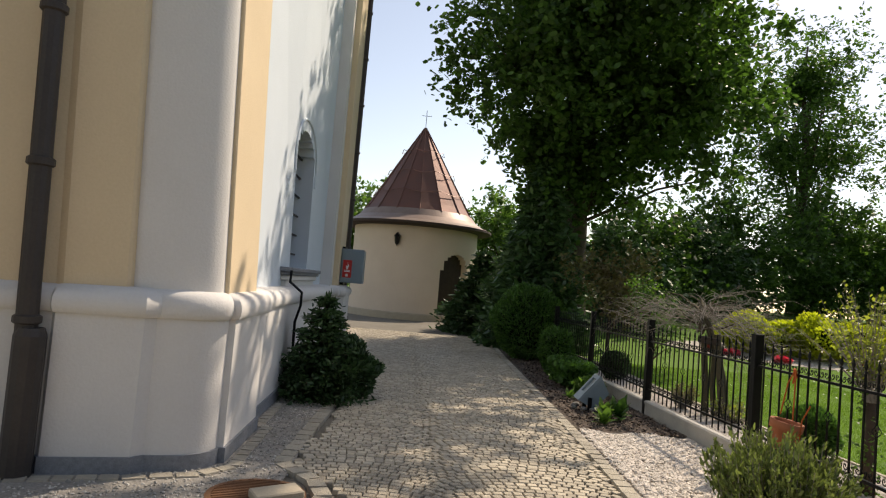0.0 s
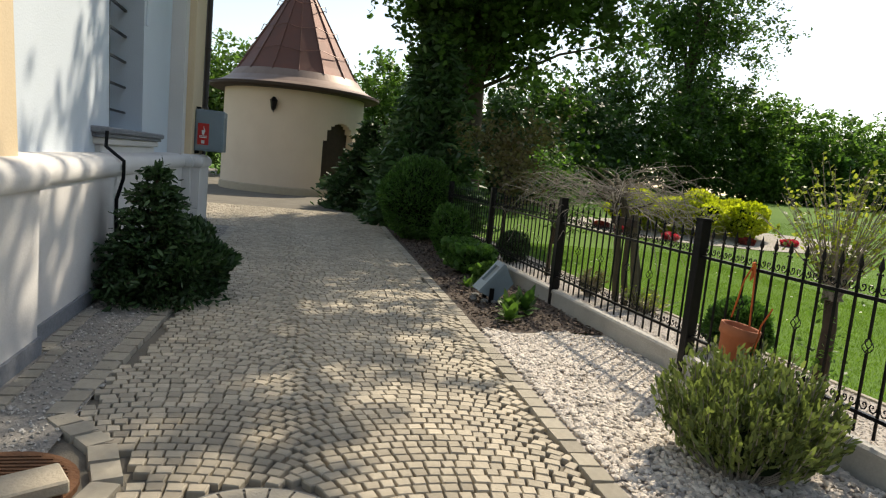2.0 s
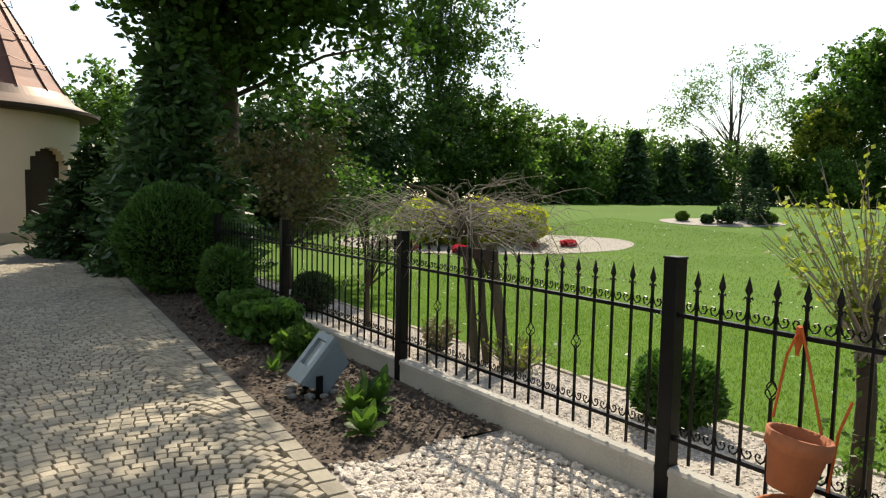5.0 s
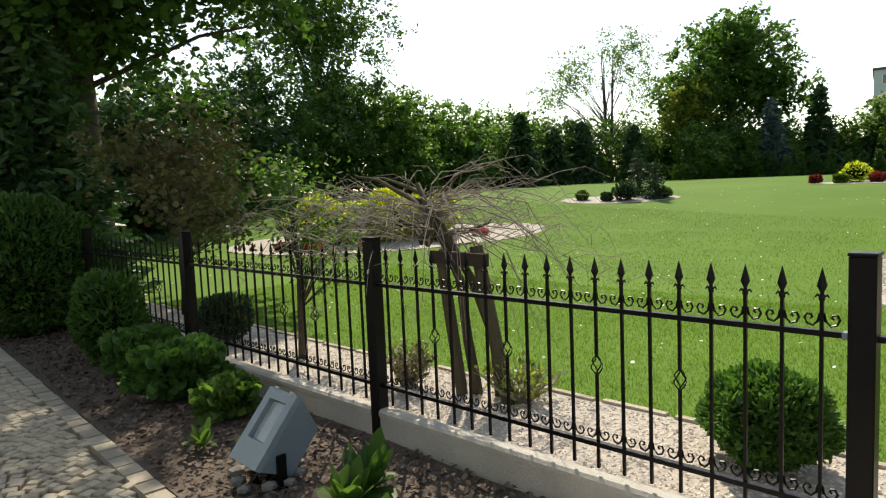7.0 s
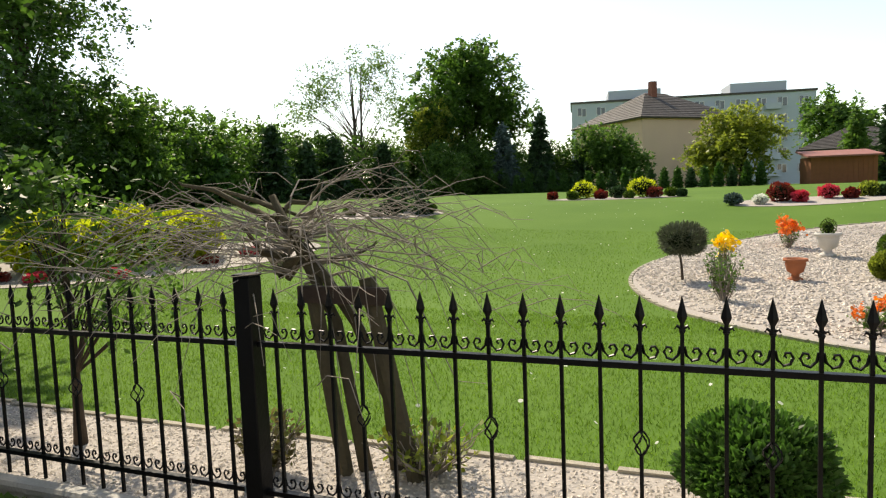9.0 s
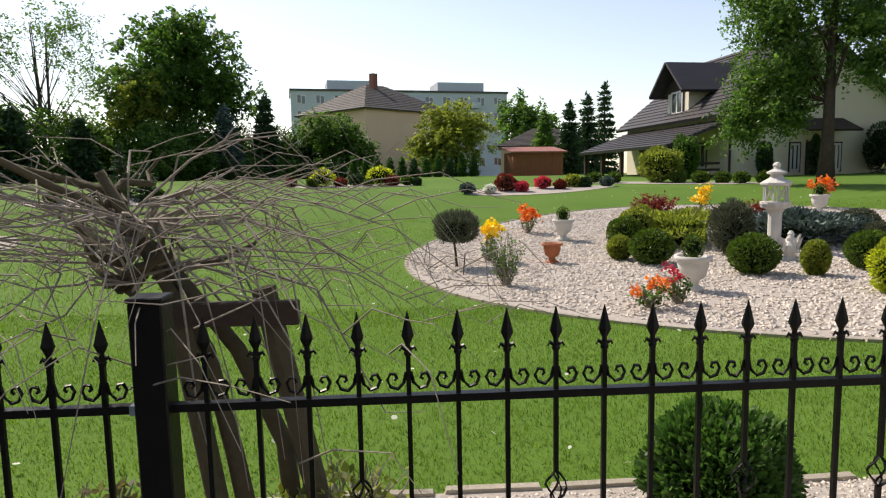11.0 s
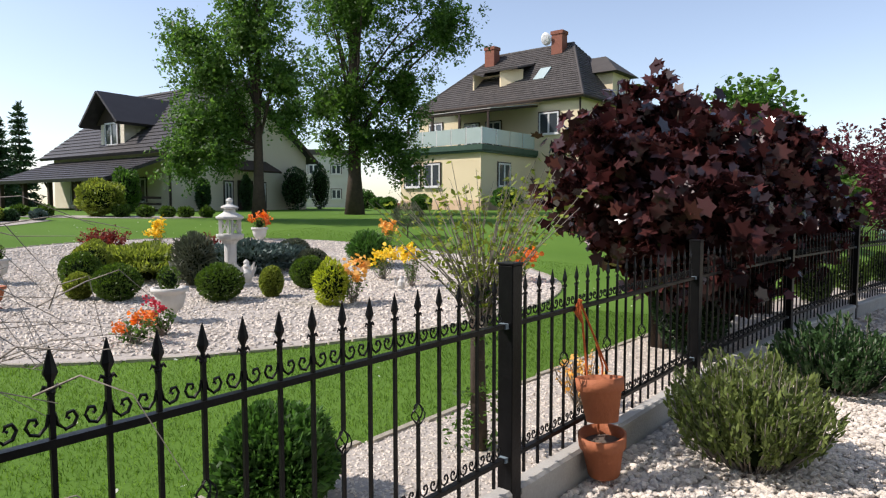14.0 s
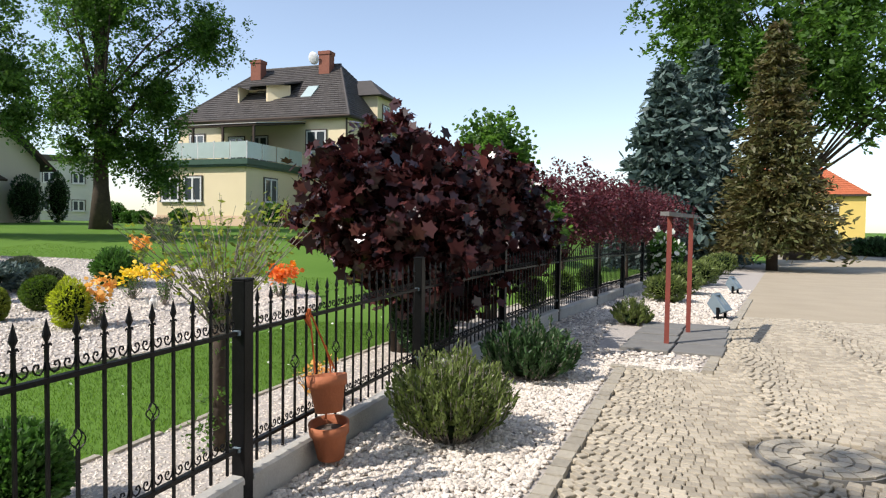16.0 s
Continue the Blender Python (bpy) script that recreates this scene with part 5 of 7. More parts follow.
shrub("dwarf_spruce_skirt", (-3.86, 2.15, -0.02), (0.42, 0.55, 0.32), L["dark"], "low dense dwarf spruce beside the church wall", 3200, 0.075, "spray", 0.2)


# ---- planting along the fence ----
def twig_bush(name, at, height, width, count, tmat, label, leaf=None, nleaf=0, lsize=0.04, spread=0.6, droop=0.0, thick=0.008, category="shrub", shape="diamond", arch=0.0):
    """Many thin stems from one foot, with leaves along them."""
    ob = thing(name, at, label, category)
    bm = bmesh.new()
    pts_all = []
    for k in range(count):
        a = R.uniform(0, 6.28319)
        r = width / 2 * R.uniform(0.25, 1.0)
        h = height * R.uniform(0.6, 1.0) * (1 - 0.25 * r / (width / 2))
        p = [Vector((R.uniform(-1, 1) * 0.05, R.uniform(-1, 1) * 0.05, 0))]
        for f in (0.35, 0.7, 1.0):
            p.append(Vector((math.cos(a) * r * f ** spread + R.uniform(-1, 1) * 0.03, math.sin(a) * r * f ** spread + R.uniform(-1, 1) * 0.03, h * (f - arch * f * f))))
        sweep(bm, p, [thick, thick * 0.75, thick * 0.5, thick * 0.25], 4, False)
        pts_all.append(p)
    part("stem_growth", bm, tmat, ob)["kind"] = "stuff"
    if leaf:
        c = []
        for k in range(nleaf):
            p = pts_all[R.randrange(count)]
            f = R.uniform(0.25, 1.0) * 2.999
            i = int(f)
            c.append(np.array(p[i].lerp(p[i + 1], f - i)) + rng.normal(size=3) * 0.02)
        part("foliage", leaves("foliage", c, lsize, shape, None, 0.4), leaf, ob)
    return ob


def spike_bush(name, at, radius, height, stems, lmat, label, needle=0.055):
    """Upright shoots set with needles all along."""
    ob = thing(name, at, label, "shrub")
    bm = bmesh.new()
    cs, ups = [], []
    for k in range(stems):
        a, f = R.uniform(0, 6.28319), math.sqrt(R.random())
        x, y = radius * f * math.cos(a), radius * f * math.sin(a)
        h = height * (1 - 0.4 * f * f) * R.uniform(0.6, 1.12)
        foot = np.array((x * 0.45, y * 0.45, 0.0))
        tip = np.array((x * 1.0 + R.uniform(-0.05, 0.05), y * 1.0 + R.uniform(-0.05, 0.05), h))
        sweep(bm, [foot, (foot + tip) / 2 + np.array((x, y, 0)) * 0.15, tip], [0.006, 0.004, 0.002], 4, False)
        m = 34
        u = rng.uniform(0.3, 1.0, (m, 1))
        cs.append(foot + (tip - foot) * u + np.array((x, y, 0)) * 0.25 * (u * (1 - u)) * 2.4 + rng.normal(size=(m, 3)) * 0.012)
        ups.append(np.repeat([(tip - foot) / h * 0.9], m, 0) + rng.normal(size=(m, 3)) * 0.3)
    part("stem_growth", bm, M["twig"], ob)["kind"] = "stuff"
    part("foliage", leaves("foliage", np.concatenate(cs), needle, "spray", np.concatenate(ups)), lmat, ob)
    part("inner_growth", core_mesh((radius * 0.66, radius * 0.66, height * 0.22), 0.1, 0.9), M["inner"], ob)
    return ob


spike_bush("rosemary_bush", (-0.66, -1.48, 0.0), 0.45, 0.62, 260, L["rosemary"], "bushy olive-green needle shrub on white gravel", 0.05)
spike_bush("pine_bush", (-0.80, -3.5, 0.0), 0.5, 0.58, 190, L["yew"], "low dark pine bush on white gravel", 0.06)
spike_bush("pine_bush", (-1.55, -7.6, 0.0), 0.3, 0.4, 70, L["rosemary"], "small pine bush behind the paving slabs", 0.06)
for x, y, s in ((-2.0, -11.5, 0.4), (-2.3, -13.6, 0.5), (-2.9, -17.5, 0.5), (-3.3, -21, 0.5), (-3.9, -24, 0.6)):
    shrub("strip_shrub", (x, y, gz(x, y)), (s, s, s * 0.7), L["rosemary"], "rounded green shrub in the gravel strip", 900, 0.09, "spray", 0.15, group="strip shrubs")
shrub("clipped_bush", (-0.42, 8.35, -0.04), (0.86, 0.84, 0.80), L["thuja"], "large rounded clipped evergreen by the fence", 9000, 0.075, "spray", 0.06)
shrub("small_thuja", (-0.36, 6.0, -0.03), (0.32, 0.32, 0.42), L["thuja"], "small fresh green thuja by the fence", 2200, 0.07, "spray", 0.1)
shrub("small_bush", (-0.34, 5.2, -0.03), (0.28, 0.28, 0.2), L["thuja"], "low leafy green bush by the fence", 1100, 0.08, "broad", 0.2)
shrub("small_bush", (-0.40, 4.35, -0.03), (0.32, 0.3, 0.2), L["thuja"], "low leafy green bush by the fence", 1300, 0.08, "broad", 0.2)
shrub("leafy_plant", (-0.42, 3.6, -0.02), (0.2, 0.2, 0.13), L["lime"], "low leafy green plant in the mulch", 420, 0.09, "broad", 0.2)


def hosta(at, n, size, lmat, label):
    ob = thing("hosta", at, label, "plant")
    for k in range(n):
        a = 2.399 * k
        f = (k + 1) / n
        bm = bmesh.new()
        ln = size * R.uniform(0.8, 1.1)
        out, up = 0.3 + 0.5 * f, 1.1 - 0.7 * f
        rows = []
        for j, (t, w) in enumerate(((0, 0.04), (0.3, 0.16), (0.6, 0.24), (0.85, 0.16), (1.0, 0.01))):
            r, z = ln * t * out, ln * (t * up - 0.35 * t * t * f)
            rows.append([bm.verts.new((r * math.cos(a) - s * w * ln * math.sin(a), r * math.sin(a) + s * w * ln * math.cos(a), z + (0.03 * ln * abs(s)))) for s in (-1, 0, 1)])
        for r0, r1 in zip(rows, rows[1:]):
            for i in range(2):
                bm.faces.new((r0[i], r0[i + 1], r1[i + 1], r1[i]))
        part("leaf", finish(bm, "leaf", True), lmat, ob)


hosta((-0.74, 1.86, -0.0), 22, 0.24, L["lime"], "leafy bright green hosta in the mulch")
hosta((-0.86, 1.52, 0.0), 18, 0.2, L["lime"], "leafy bright green hosta in the mulch")
hosta((-0.55, 1.95, 0.0), 16, 0.26, L["thuja"], "darker leafy plant in the mulch")
hosta((-0.82, 3.15, 0.0), 12, 0.16, L["lime"], "small leafy bright green plant in the mulch")
shrub("ball_thuja", (0.92, 0.6, 0.0), (0.29, 0.29, 0.245), L["thuja"], "loosely rounded green thuja behind the fence", 5200, 0.055, "spray", 0.13)
shrub("ball_bush", (0.62, 5.6, 0.0), (0.27, 0.27, 0.25), L["dark"], "dark round clipped bush behind the fence", 1500, 0.05, "spray", 0.05)
twig_bush("small_shrub", (0.70, 3.0, 0.0), 0.42, 0.5, 46, M["twig"], "small open shrub with bronze-green leaves", L["bronze"], 520, 0.045)
twig_bush("dry_grass_tuft", (0.95, 2.15, 0.0), 0.34, 0.7, 60, M["twig"], "dry pale tuft round the tree foot", L["goldgreen"], 320, 0.05)
tree("bronze_tree", (1.15, 7.7, 0.0), 2.7, 0.045, [(0, 0, 1.9, 1.0, 1.0, 0.55), (-0.3, -0.7, 1.5, 0.7, 0.6, 0.4), (0.6, 0.3, 2.3, 0.7, 0.6, 0.35), (0.3, -0.6, 1.2, 0.6, 0.6, 0.4), (-0.5, 0.3, 2.1, 0.6, 0.6, 0.35)], 170, 16, 0.15, 0.075, L["bronze"], "small tree with bronze-brown foliage", "tree", "maple")
tree("slim_tree", (0.75, 4.45, 0.0), 1.85, 0.035, [(0, 0, 1.5, 0.42, 0.42, 0.4), (0.1, -0.3, 1.05, 0.34, 0.4, 0.35)], 90, 18, 0.1, 0.055, L["oak"], "slim young tree with sparse green leaves", "tree", "diamond")


M["moss"] = mat("mossy_bark", (0.10, 0.085, 0.05), (0.06, 0.052, 0.034), 9, 0.95, 0.8, 30)


def bare_tree():
    """A weeping tree, bare of leaves, propped by two stakes and a cross board."""
    ob = thing("bare_weeping_tree", (0.92, 2.45, 0), "bare weeping tree of tangled grey twigs", "tree")
    bm = bmesh.new()
    trunks = [[(0.0, 0.05, -0.1), (-0.03, 0.12, 0.4), (0.02, 0.22, 0.8), (-0.02, 0.42, 1.22), (-0.05, 0.55, 1.5)], [(0.06, -0.1, -0.1), (0.05, -0.06, 0.4), (0.02, 0.1, 0.8), (0.0, 0.38, 1.2), (-0.1, 0.62, 1.42)]]
    for tpts in trunks:
        sweep(bm, tpts, [0.042, 0.036, 0.032, 0.027, 0.02], 8)
    part("trunk", finish(bm, "trunk", True), M["moss"], ob)
    bm = bmesh.new()
    for k in range(9):
        a = 6.28319 * (k + R.random()) / 9
        ln = R.uniform(0.3, 0.6)
        s = Vector((-0.05, 0.52, R.uniform(1.0, 1.4)))
        q = [s + Vector((math.cos(a) * ln * f + R.uniform(-1, 1) * 0.05, math.sin(a) * ln * f + R.uniform(-1, 1) * 0.05, 0.2 * f + R.uniform(-1, 1) * 0.05)) for f in (0, 0.3, 0.6, 0.85, 1.0)]
        sweep(bm, q, [0.021, 0.017, 0.013, 0.009, 0.005], 6, False)
    part("limb_growth", finish(bm, "limb_growth", True), M["moss"], ob, "dark crooked limbs")["kind"] = "stuff"
    bm = bmesh.new()
    for k in range(48):
        a = 6.28319 * (k + R.random()) / 48
        ln = R.uniform(0.6, 1.45)
        s = Vector((-0.05, 0.46, R.uniform(1.05, 1.36)))
        rise = R.uniform(0.02, 0.36)
        pts = [s]
        for f in (0.2, 0.4, 0.6, 0.8, 1.0):
            pts.append(s + Vector((math.cos(a) * ln * f + R.uniform(-1, 1) * 0.075, math.sin(a) * ln * f + R.uniform(-1, 1) * 0.075, R.uniform(-1, 1) * 0.03 + rise * math.sin(f * 3.0) * 1.0 - 0.34 * f * f * ln * R.uniform(0.3, 1.1))))
        sweep(bm, pts, [0.0065, 0.0055, 0.0044, 0.0033, 0.0022, 0.0012], 5, False)
        for j in range(7):
            i = R.randrange(1, 5)
            b0 = pts[i].lerp(pts[i + 1], R.random())
            ang = a + R.uniform(-1.3, 1.3)
            l2 = R.uniform(0.25, 0.65)
            q = [b0 + Vector((math.cos(ang) * l2 * f + R.uniform(-1, 1) * 0.02, math.sin(ang) * l2 * f + R.uniform(-1, 1) * 0.02, 0.1 * math.sin(f * 2.6) - R.uniform(-0.05, 0.2) * f * f)) for f in (0, 0.35, 0.7, 1.0)]
            sweep(bm, q, [0.0028, 0.0022, 0.0016, 0.0009], 4, False)
    for k in range(16):
        a = R.uniform(-2.6, 0.2)
        ln = R.uniform(0.5, 1.1)
        s = Vector((0, 0.4, R.uniform(1.0, 1.4)))
        q = [s + Vector((math.cos(a) * ln * f, math.sin(a) * ln * f, 0.12 * math.sin(3 * f) - R.uniform(0.4, 0.9) * f * f)) for f in (0, 0.3, 0.6, 0.85, 1.0)]
        sweep(bm, q, [0.009, 0.007, 0.005, 0.003, 0.0015], 4, False)
    part("branchwork", bm, M["twig"], ob)["kind"] = "stuff"
    st = thing("tree_stake", (0.84, 2.44, 0), "two dark wooden stakes with a cross board", "stake")
    part("stake", sweep(bmesh.new(), [(0.0, 0.14, -0.1), (-0.02, 0.3, 1.02)], 0.042, 8), M["moss"], st)
    part("stake", sweep(bmesh.new(), [(0.03, -0.26, -0.1), (0.0, -0.02, 1.06)], 0.046, 8), M["moss"], st)
    part("cross_board", boxes(((-0.075, -0.16, 0.93), (-0.03, 0.36, 1.02)), bevel=0.006), M["dark"], st)


bare_tree()
ob = twig_bush("yellow_shrub", (0.62, -0.62, 0.75), 1.1, 1.25, 76, M["twig"], "open shrub on a stem with small yellow-green leaves", L["goldgreen"], 1300, 0.042, 1.2, thick=0.006)
bm = bmesh.new()
sweep(bm, [(0, 0, -0.85), (0.02, 0.0, -0.2), (0.0, 0.03, 0.25)], [0.055, 0.045, 0.04], 8)
part("trunk", finish(bm, "trunk", True), M["bark"], ob)
c, _ = clumped([(0, 0, -0.5, 0.2, 0.2, 0.3), (0, 0, 0.0, 0.16, 0.16, 0.4)], 40, 14, 0.05)
part("climber", leaves("climber", c, 0.035, "diamond"), L["oak"], ob, "small climbing leaves round the stem")["kind"] = "stuff"
twig_bush("golden_shrub", (0.55, -1.75, 0), 0.5, 0.45, 36, M["twig"], "small golden-leaved shrub behind the fence", L["apricot"], 260, 0.045)
tree("purple_maple", (0.85, -4.05, gz(0.8, -4.1)), 2.9, 0.05, [(0, 0.1, 1.75, 1.15, 1.2, 0.8), (-0.1, -0.6, 1.6, 1.0, 0.9, 0.7), (-0.35, 0.4, 1.35, 0.8, 0.9, 0.6), (0.2, -1.5, 1.6, 0.8, 0.8, 0.6), (-0.3, -0.4, 1.1, 0.7, 0.9, 0.5), (-0.45, 0.3, 0.95, 0.6, 0.8, 0.4), (-0.5, -0.5, 0.8, 0.5, 0.7, 0.35), (0.1, -0.2, 2.5, 0.4, 0.4, 0.3), (-0.1, -1.1, 2.15, 0.45, 0.5, 0.4), (0.2, 0.9, 1.9, 0.45, 0.45, 0.35)], 720, 15, 0.13, 0.15, L["maple"], "purple-leaved maple hanging over the black fence", "tree", "maple", stems=3, lift=0.1, shell=0.8)
tree("purple_maple", (0.55, -7.0, gz(0.6, -7)), 2.6, 0.05, [(0, 0, 1.75, 0.9, 1.0, 0.7), (-0.2, -0.7, 1.3, 0.7, 0.8, 0.5), (-0.2, 0.4, 2.3, 0.4, 0.5, 0.4), (-0.3, 0.3, 1.0, 0.5, 0.7, 0.4)], 360, 15, 0.13, 0.145, L["maple"], "smaller purple-leaved maple behind the fence", "tree", "maple", stems=2, lift=0.1)
tree("green_sapling", (0.35, -9.4, gz(0.3, -9.4)), 2.5, 0.04, [(0, 0, 1.7, 0.6, 0.6, 0.7)], 90, 18, 0.14, 0.12, L["lime"], "fresh green sapling behind the fence", "tree", "broad")
for x, y, h in ((0.2, -11.8, 3.0), (-0.3, -14.8, 3.1), (-0.8, -18.0, 3.1), (-1.4, -21.5, 3.1)):
    tree("plum_tree", (x, y, gz(x, y)), h, 0.05, [(0, 0, h * 0.66, 1.4, 1.5, 0.95)], 260, 32, 0.16, 0.09, L["plum"], "round-headed purple plum tree behind the fence", "tree", "diamond", group="plum trees")
shrub("dark_thuja", (0.5, -3.95, gz(0.5, -3.95)), (0.36, 0.36, 0.42), L["dark"], "dark rounded evergreen under the maple", 1600, 0.06, "spray", 0.06)
for x, y in ((0.3, -8.8), (0.1, -11.0), (-0.2, -13.4)):
    shrub("fence_ball", (x, y, gz(x, y)), (0.3, 0.3, 0.3), L["box"], "round clipped bush behind the fence", 700, 0.07, "spray", 0.05, group="clipped bushes along the fence")
ob = shrub("white_rose", (-1.9, -16.5, gz(-1.9, -16.5)), (0.5, 0.5, 0.75), L["thuja"], "bush with big white blooms", 900, 0.1, "broad", 0.15)
part("blossom", ball_mesh((0.52, 0.52, 0.8), 110, 0.17, "blob", 0.1), L["whitep"], ob, "white blooms")

# ---- yellow bushes and rockeries ----
for x, y, s in ((7.2, 13.2, 0.8), (8.0, 12.8, 0.74), (8.8, 12.3, 0.86), (9.8, 11.9, 0.78)):
    shrub("yellow_bush", (x, y, gz(x, y)), (s, s, s * 0.7), L["gold"] if s > 0.72 else L["goldgreen"], "bright yellow-green bush in the gravel bed", 3000, 0.1, "diamond", 0.2, group="yellow bushes", k=0.6)
for x, y, k in ((6.3, 12.3, "pink"), (7.2, 11.3, "pink"), (9.3, 10.9, "redleaf"), (10.6, 10.8, "pink"), (6.0, 13.0, "redleaf")):
    shrub("flower_cushion", (x, y, gz(x, y)), (0.22, 0.22, 0.1), L[k], "low cushion of red flowers on gravel", 420, 0.06, "blob", 0.15, group="flower cushions")


def rockery(cx, cy, sx, sy, turn, spec, group):
    for i, (u, v, s, k) in enumerate(spec):
        x, y = cx + u * sx * math.cos(turn) - v * sy * math.sin(turn), cy + u * sx * math.sin(turn) + v * sy * math.cos(turn)
        words = {"gold": "golden", "redleaf": "dark red", "box": "green", "pink": "red flowering", "dark": "dark green", "goldgreen": "yellow-green", "blue": "blue-grey", "whitep": "white flowering"}[k]
        shrub("rockery_plant", (x, y, gz(x, y)), (s, s, s * 0.75), L[k], "small rounded " + words + " plant in a gravel bed", 380, 0.1, "diamond", 0.12, group=group)


rockery(25.5, 4.0, 2.8, 1.0, -1.4, [(-0.9, 0.1, 0.22, "redleaf"), (-0.6, -0.3, 0.25, "box"), (-0.45, 0.3, 0.5, "gold"), (-0.2, -0.2, 0.25, "redleaf"), (0.05, 0.2, 0.35, "dark"), (0.2, -0.4, 0.2, "box"), (0.4, 0.2, 0.55, "gold"), (0.55, -0.3, 0.3, "redleaf"), (0.8, 0.0, 0.26, "box"), (0.93, -0.2, 0.22, "dark")], "rockery plants")
rockery(21.5, -3.0, 3.0, 1.1, -1.3, [(-0.95, 0.0, 0.25, "blue"), (-0.7, -0.2, 0.2, "whitep"), (-0.45, 0.2, 0.4, "redleaf"), (-0.3, -0.2, 0.25, "pink"), (0.05, 0.2, 0.3, "pink"), (0.2, -0.2, 0.22, "redleaf"), (0.45, 0.2, 0.32, "goldgreen"), (0.6, 0.0, 0.25, "dark"), (0.9, 0.0, 0.25, "blue")], "flower bed plants")
rockery(17.8, 10.7, 2.0, 0.9, -1.0, [(0.1, -0.3, 0.42, "dark"), (-0.6, 0.1, 0.22, "box"), (0.75, 0.0, 0.25, "box"), (-0.2, -0.4, 0.2, "dark")], "conifer bed plants")
rockery(23.6, -8.5, 3.6, 0.9, 0.9, [(-0.95, 0, 0.28, "box"), (-0.75, 0.2, 0.3, "box"), (-0.55, -0.1, 0.3, "box"), (-0.35, 0.2, 0.32, "box"), (-0.1, 0.0, 0.34, "box"), (0.6, 0.2, 0.3, "box"), (0.85, 0.0, 0.3, "box")], "clipped bushes by the barn")
shrub("golden_conifer", (24.2, -8.4, gz(24.2, -8.4)), (0.85, 0.85, 0.72), L["goldgreen"], "broad golden conifer before the barn", 2600, 0.12, "spray", 0.15)
shrub("porch_shrub", (26.7, -10.5, gz(26.7, -10.5)), (0.6, 0.6, 0.95), L["oak"], "tall green shrub at the barn porch", 1500, 0.12, "diamond", 0.15)
for x, y, r, h in ((28.0, -14.2, 0.35, 0.8), (28.2, -16.8, 0.35, 0.9), (28.6, -20.3, 0.8, 1.2), (29.0, -22.4, 0.55, 1.35)):
    shrub("wall_shrub", (x - 0.25, y - 0.5, gz(x, y)), (r, r, h), L["dark"], "dark upright evergreen against the barn wall", 1100, 0.14, "spray", 0.08, group="evergreens by the barn")
for x, y, r in ((24.0, -25.4, 0.6), (26.5, -25.2, 0.5), (19.5, -27.5, 0.9), (29.5, -26.0, 0.8), (27.8, -25.6, 0.5)):
    shrub("house_shrub", (x - 0.6, y - 0.6, gz(x, y)), (r, r, r * 0.75), L["thuja"], "rounded green shrub before the house", 900, 0.14, "diamond", 0.15, group="shrubs before the house")
# hedges and the far yard
for k in range(10):
    shrub("far_hedge", (-7.0 - 3.2 * k, -54 - 0.5 * k, -0.6), (2.0, 1.0, 0.85), L["dark"], "dark clipped hedge across the far yard", 900, 0.3, "diamond", 0.1, group="far hedges")
for k in range(6):
    shrub("side_hedge", (4 + 4 * k, -50, gz(4 + 4 * k, -50)), (2.4, 1.2, 1.6), L["oak"], "dark hedge behind the garden", 900, 0.35, "diamond", 0.15, group="far hedges")


# ---- the round bed ----
def at_bed(x, y, dz=0.01):
    return (x, y, gz(x, y) + dz)


def ball(x, y, r, h=None, k="box", label="round clipped green box ball on white gravel"):
    h = h or r
    shrub("box_ball", at_bed(x, y), (r, r, h), L[k], label, 2200, 0.045, "diamond", 0.03, group="clipped balls in the round bed")


ball(7.75, -3.3, 0.38, 0.31)
ball(8.95, -2.2, 0.38, 0.3)
ball(10.7, -2.35, 0.36, 0.34)
ball(9.5, -1.85, 0.22, 0.22, "goldgreen", "small yellow-green clipped ball on white gravel")
ball(7.5, -4.1, 0.2, 0.26, "goldgreen", "small yellow-green clipped cone on white gravel")
ball(10.9, -2.6, 0.36, 0.42, "goldgreen", "yellow-green clipped cone behind a ball")
ball(10.8, -7.1, 0.42, 0.34, "greyneedle", "grey-green rounded bush on white gravel")
ball(10.0, -7.0, 0.36, 0.26, "greyneedle", "low grey-green rounded bush on white gravel")
ball(7.9, -5.2, 0.34, 0.3)
ball(12.6, -3.4, 0.3, 0.36, "goldgreen", "yellow-green clipped cone in the bed")
shrub("blue_juniper", at_bed(10.9, -5.9), (1.0, 1.0, 0.34), L["blue"], "spreading blue-grey juniper round the stone lantern", 3400, 0.11, "spray", 0.25)
shrub("gold_juniper", at_bed(11.6, -3.7), (1.15, 0.9, 0.32), L["goldgreen"], "spreading yellow-green juniper in the bed", 3200, 0.12, "spray", 0.25)
shrub("lavender_clump", at_bed(9.65, -3.95), (0.36, 0.36, 0.5), L["greyneedle"], "upright grey-green lavender clump", 1800, 0.14, "needle", 0.1)
shrub("grass_clump", at_bed(9.6, -8.4), (0.5, 0.5, 0.38), L["thuja"], "tuft of fine green grass in the bed", 1800, 0.2, "needle", 0.1)
twig_bush("barberry", at_bed(15.0, -4.6), 0.8, 1.3, 120, M["rustred"], "dark red upright barberry bush", L["redleaf"], 1500, 0.08, thick=0.01)
twig_bush("barberry", at_bed(13.4, -6.4), 0.75, 0.7, 70, M["rustred"], "dark red barberry behind the lantern", L["redleaf"], 800, 0.08, thick=0.01)
twig_bush("young_shrub", at_bed(7.3, 0.5), 0.85, 0.6, 40, M["twig"], "open young shrub with pink-tinged leaves", L["lime"], 520, 0.05)
shrub("spirea_bush", at_bed(6.05, -4.15), (0.26, 0.26, 0.36), L["gold"], "upright golden-yellow shrub on white gravel", 1300, 0.06, "spray", 0.12)


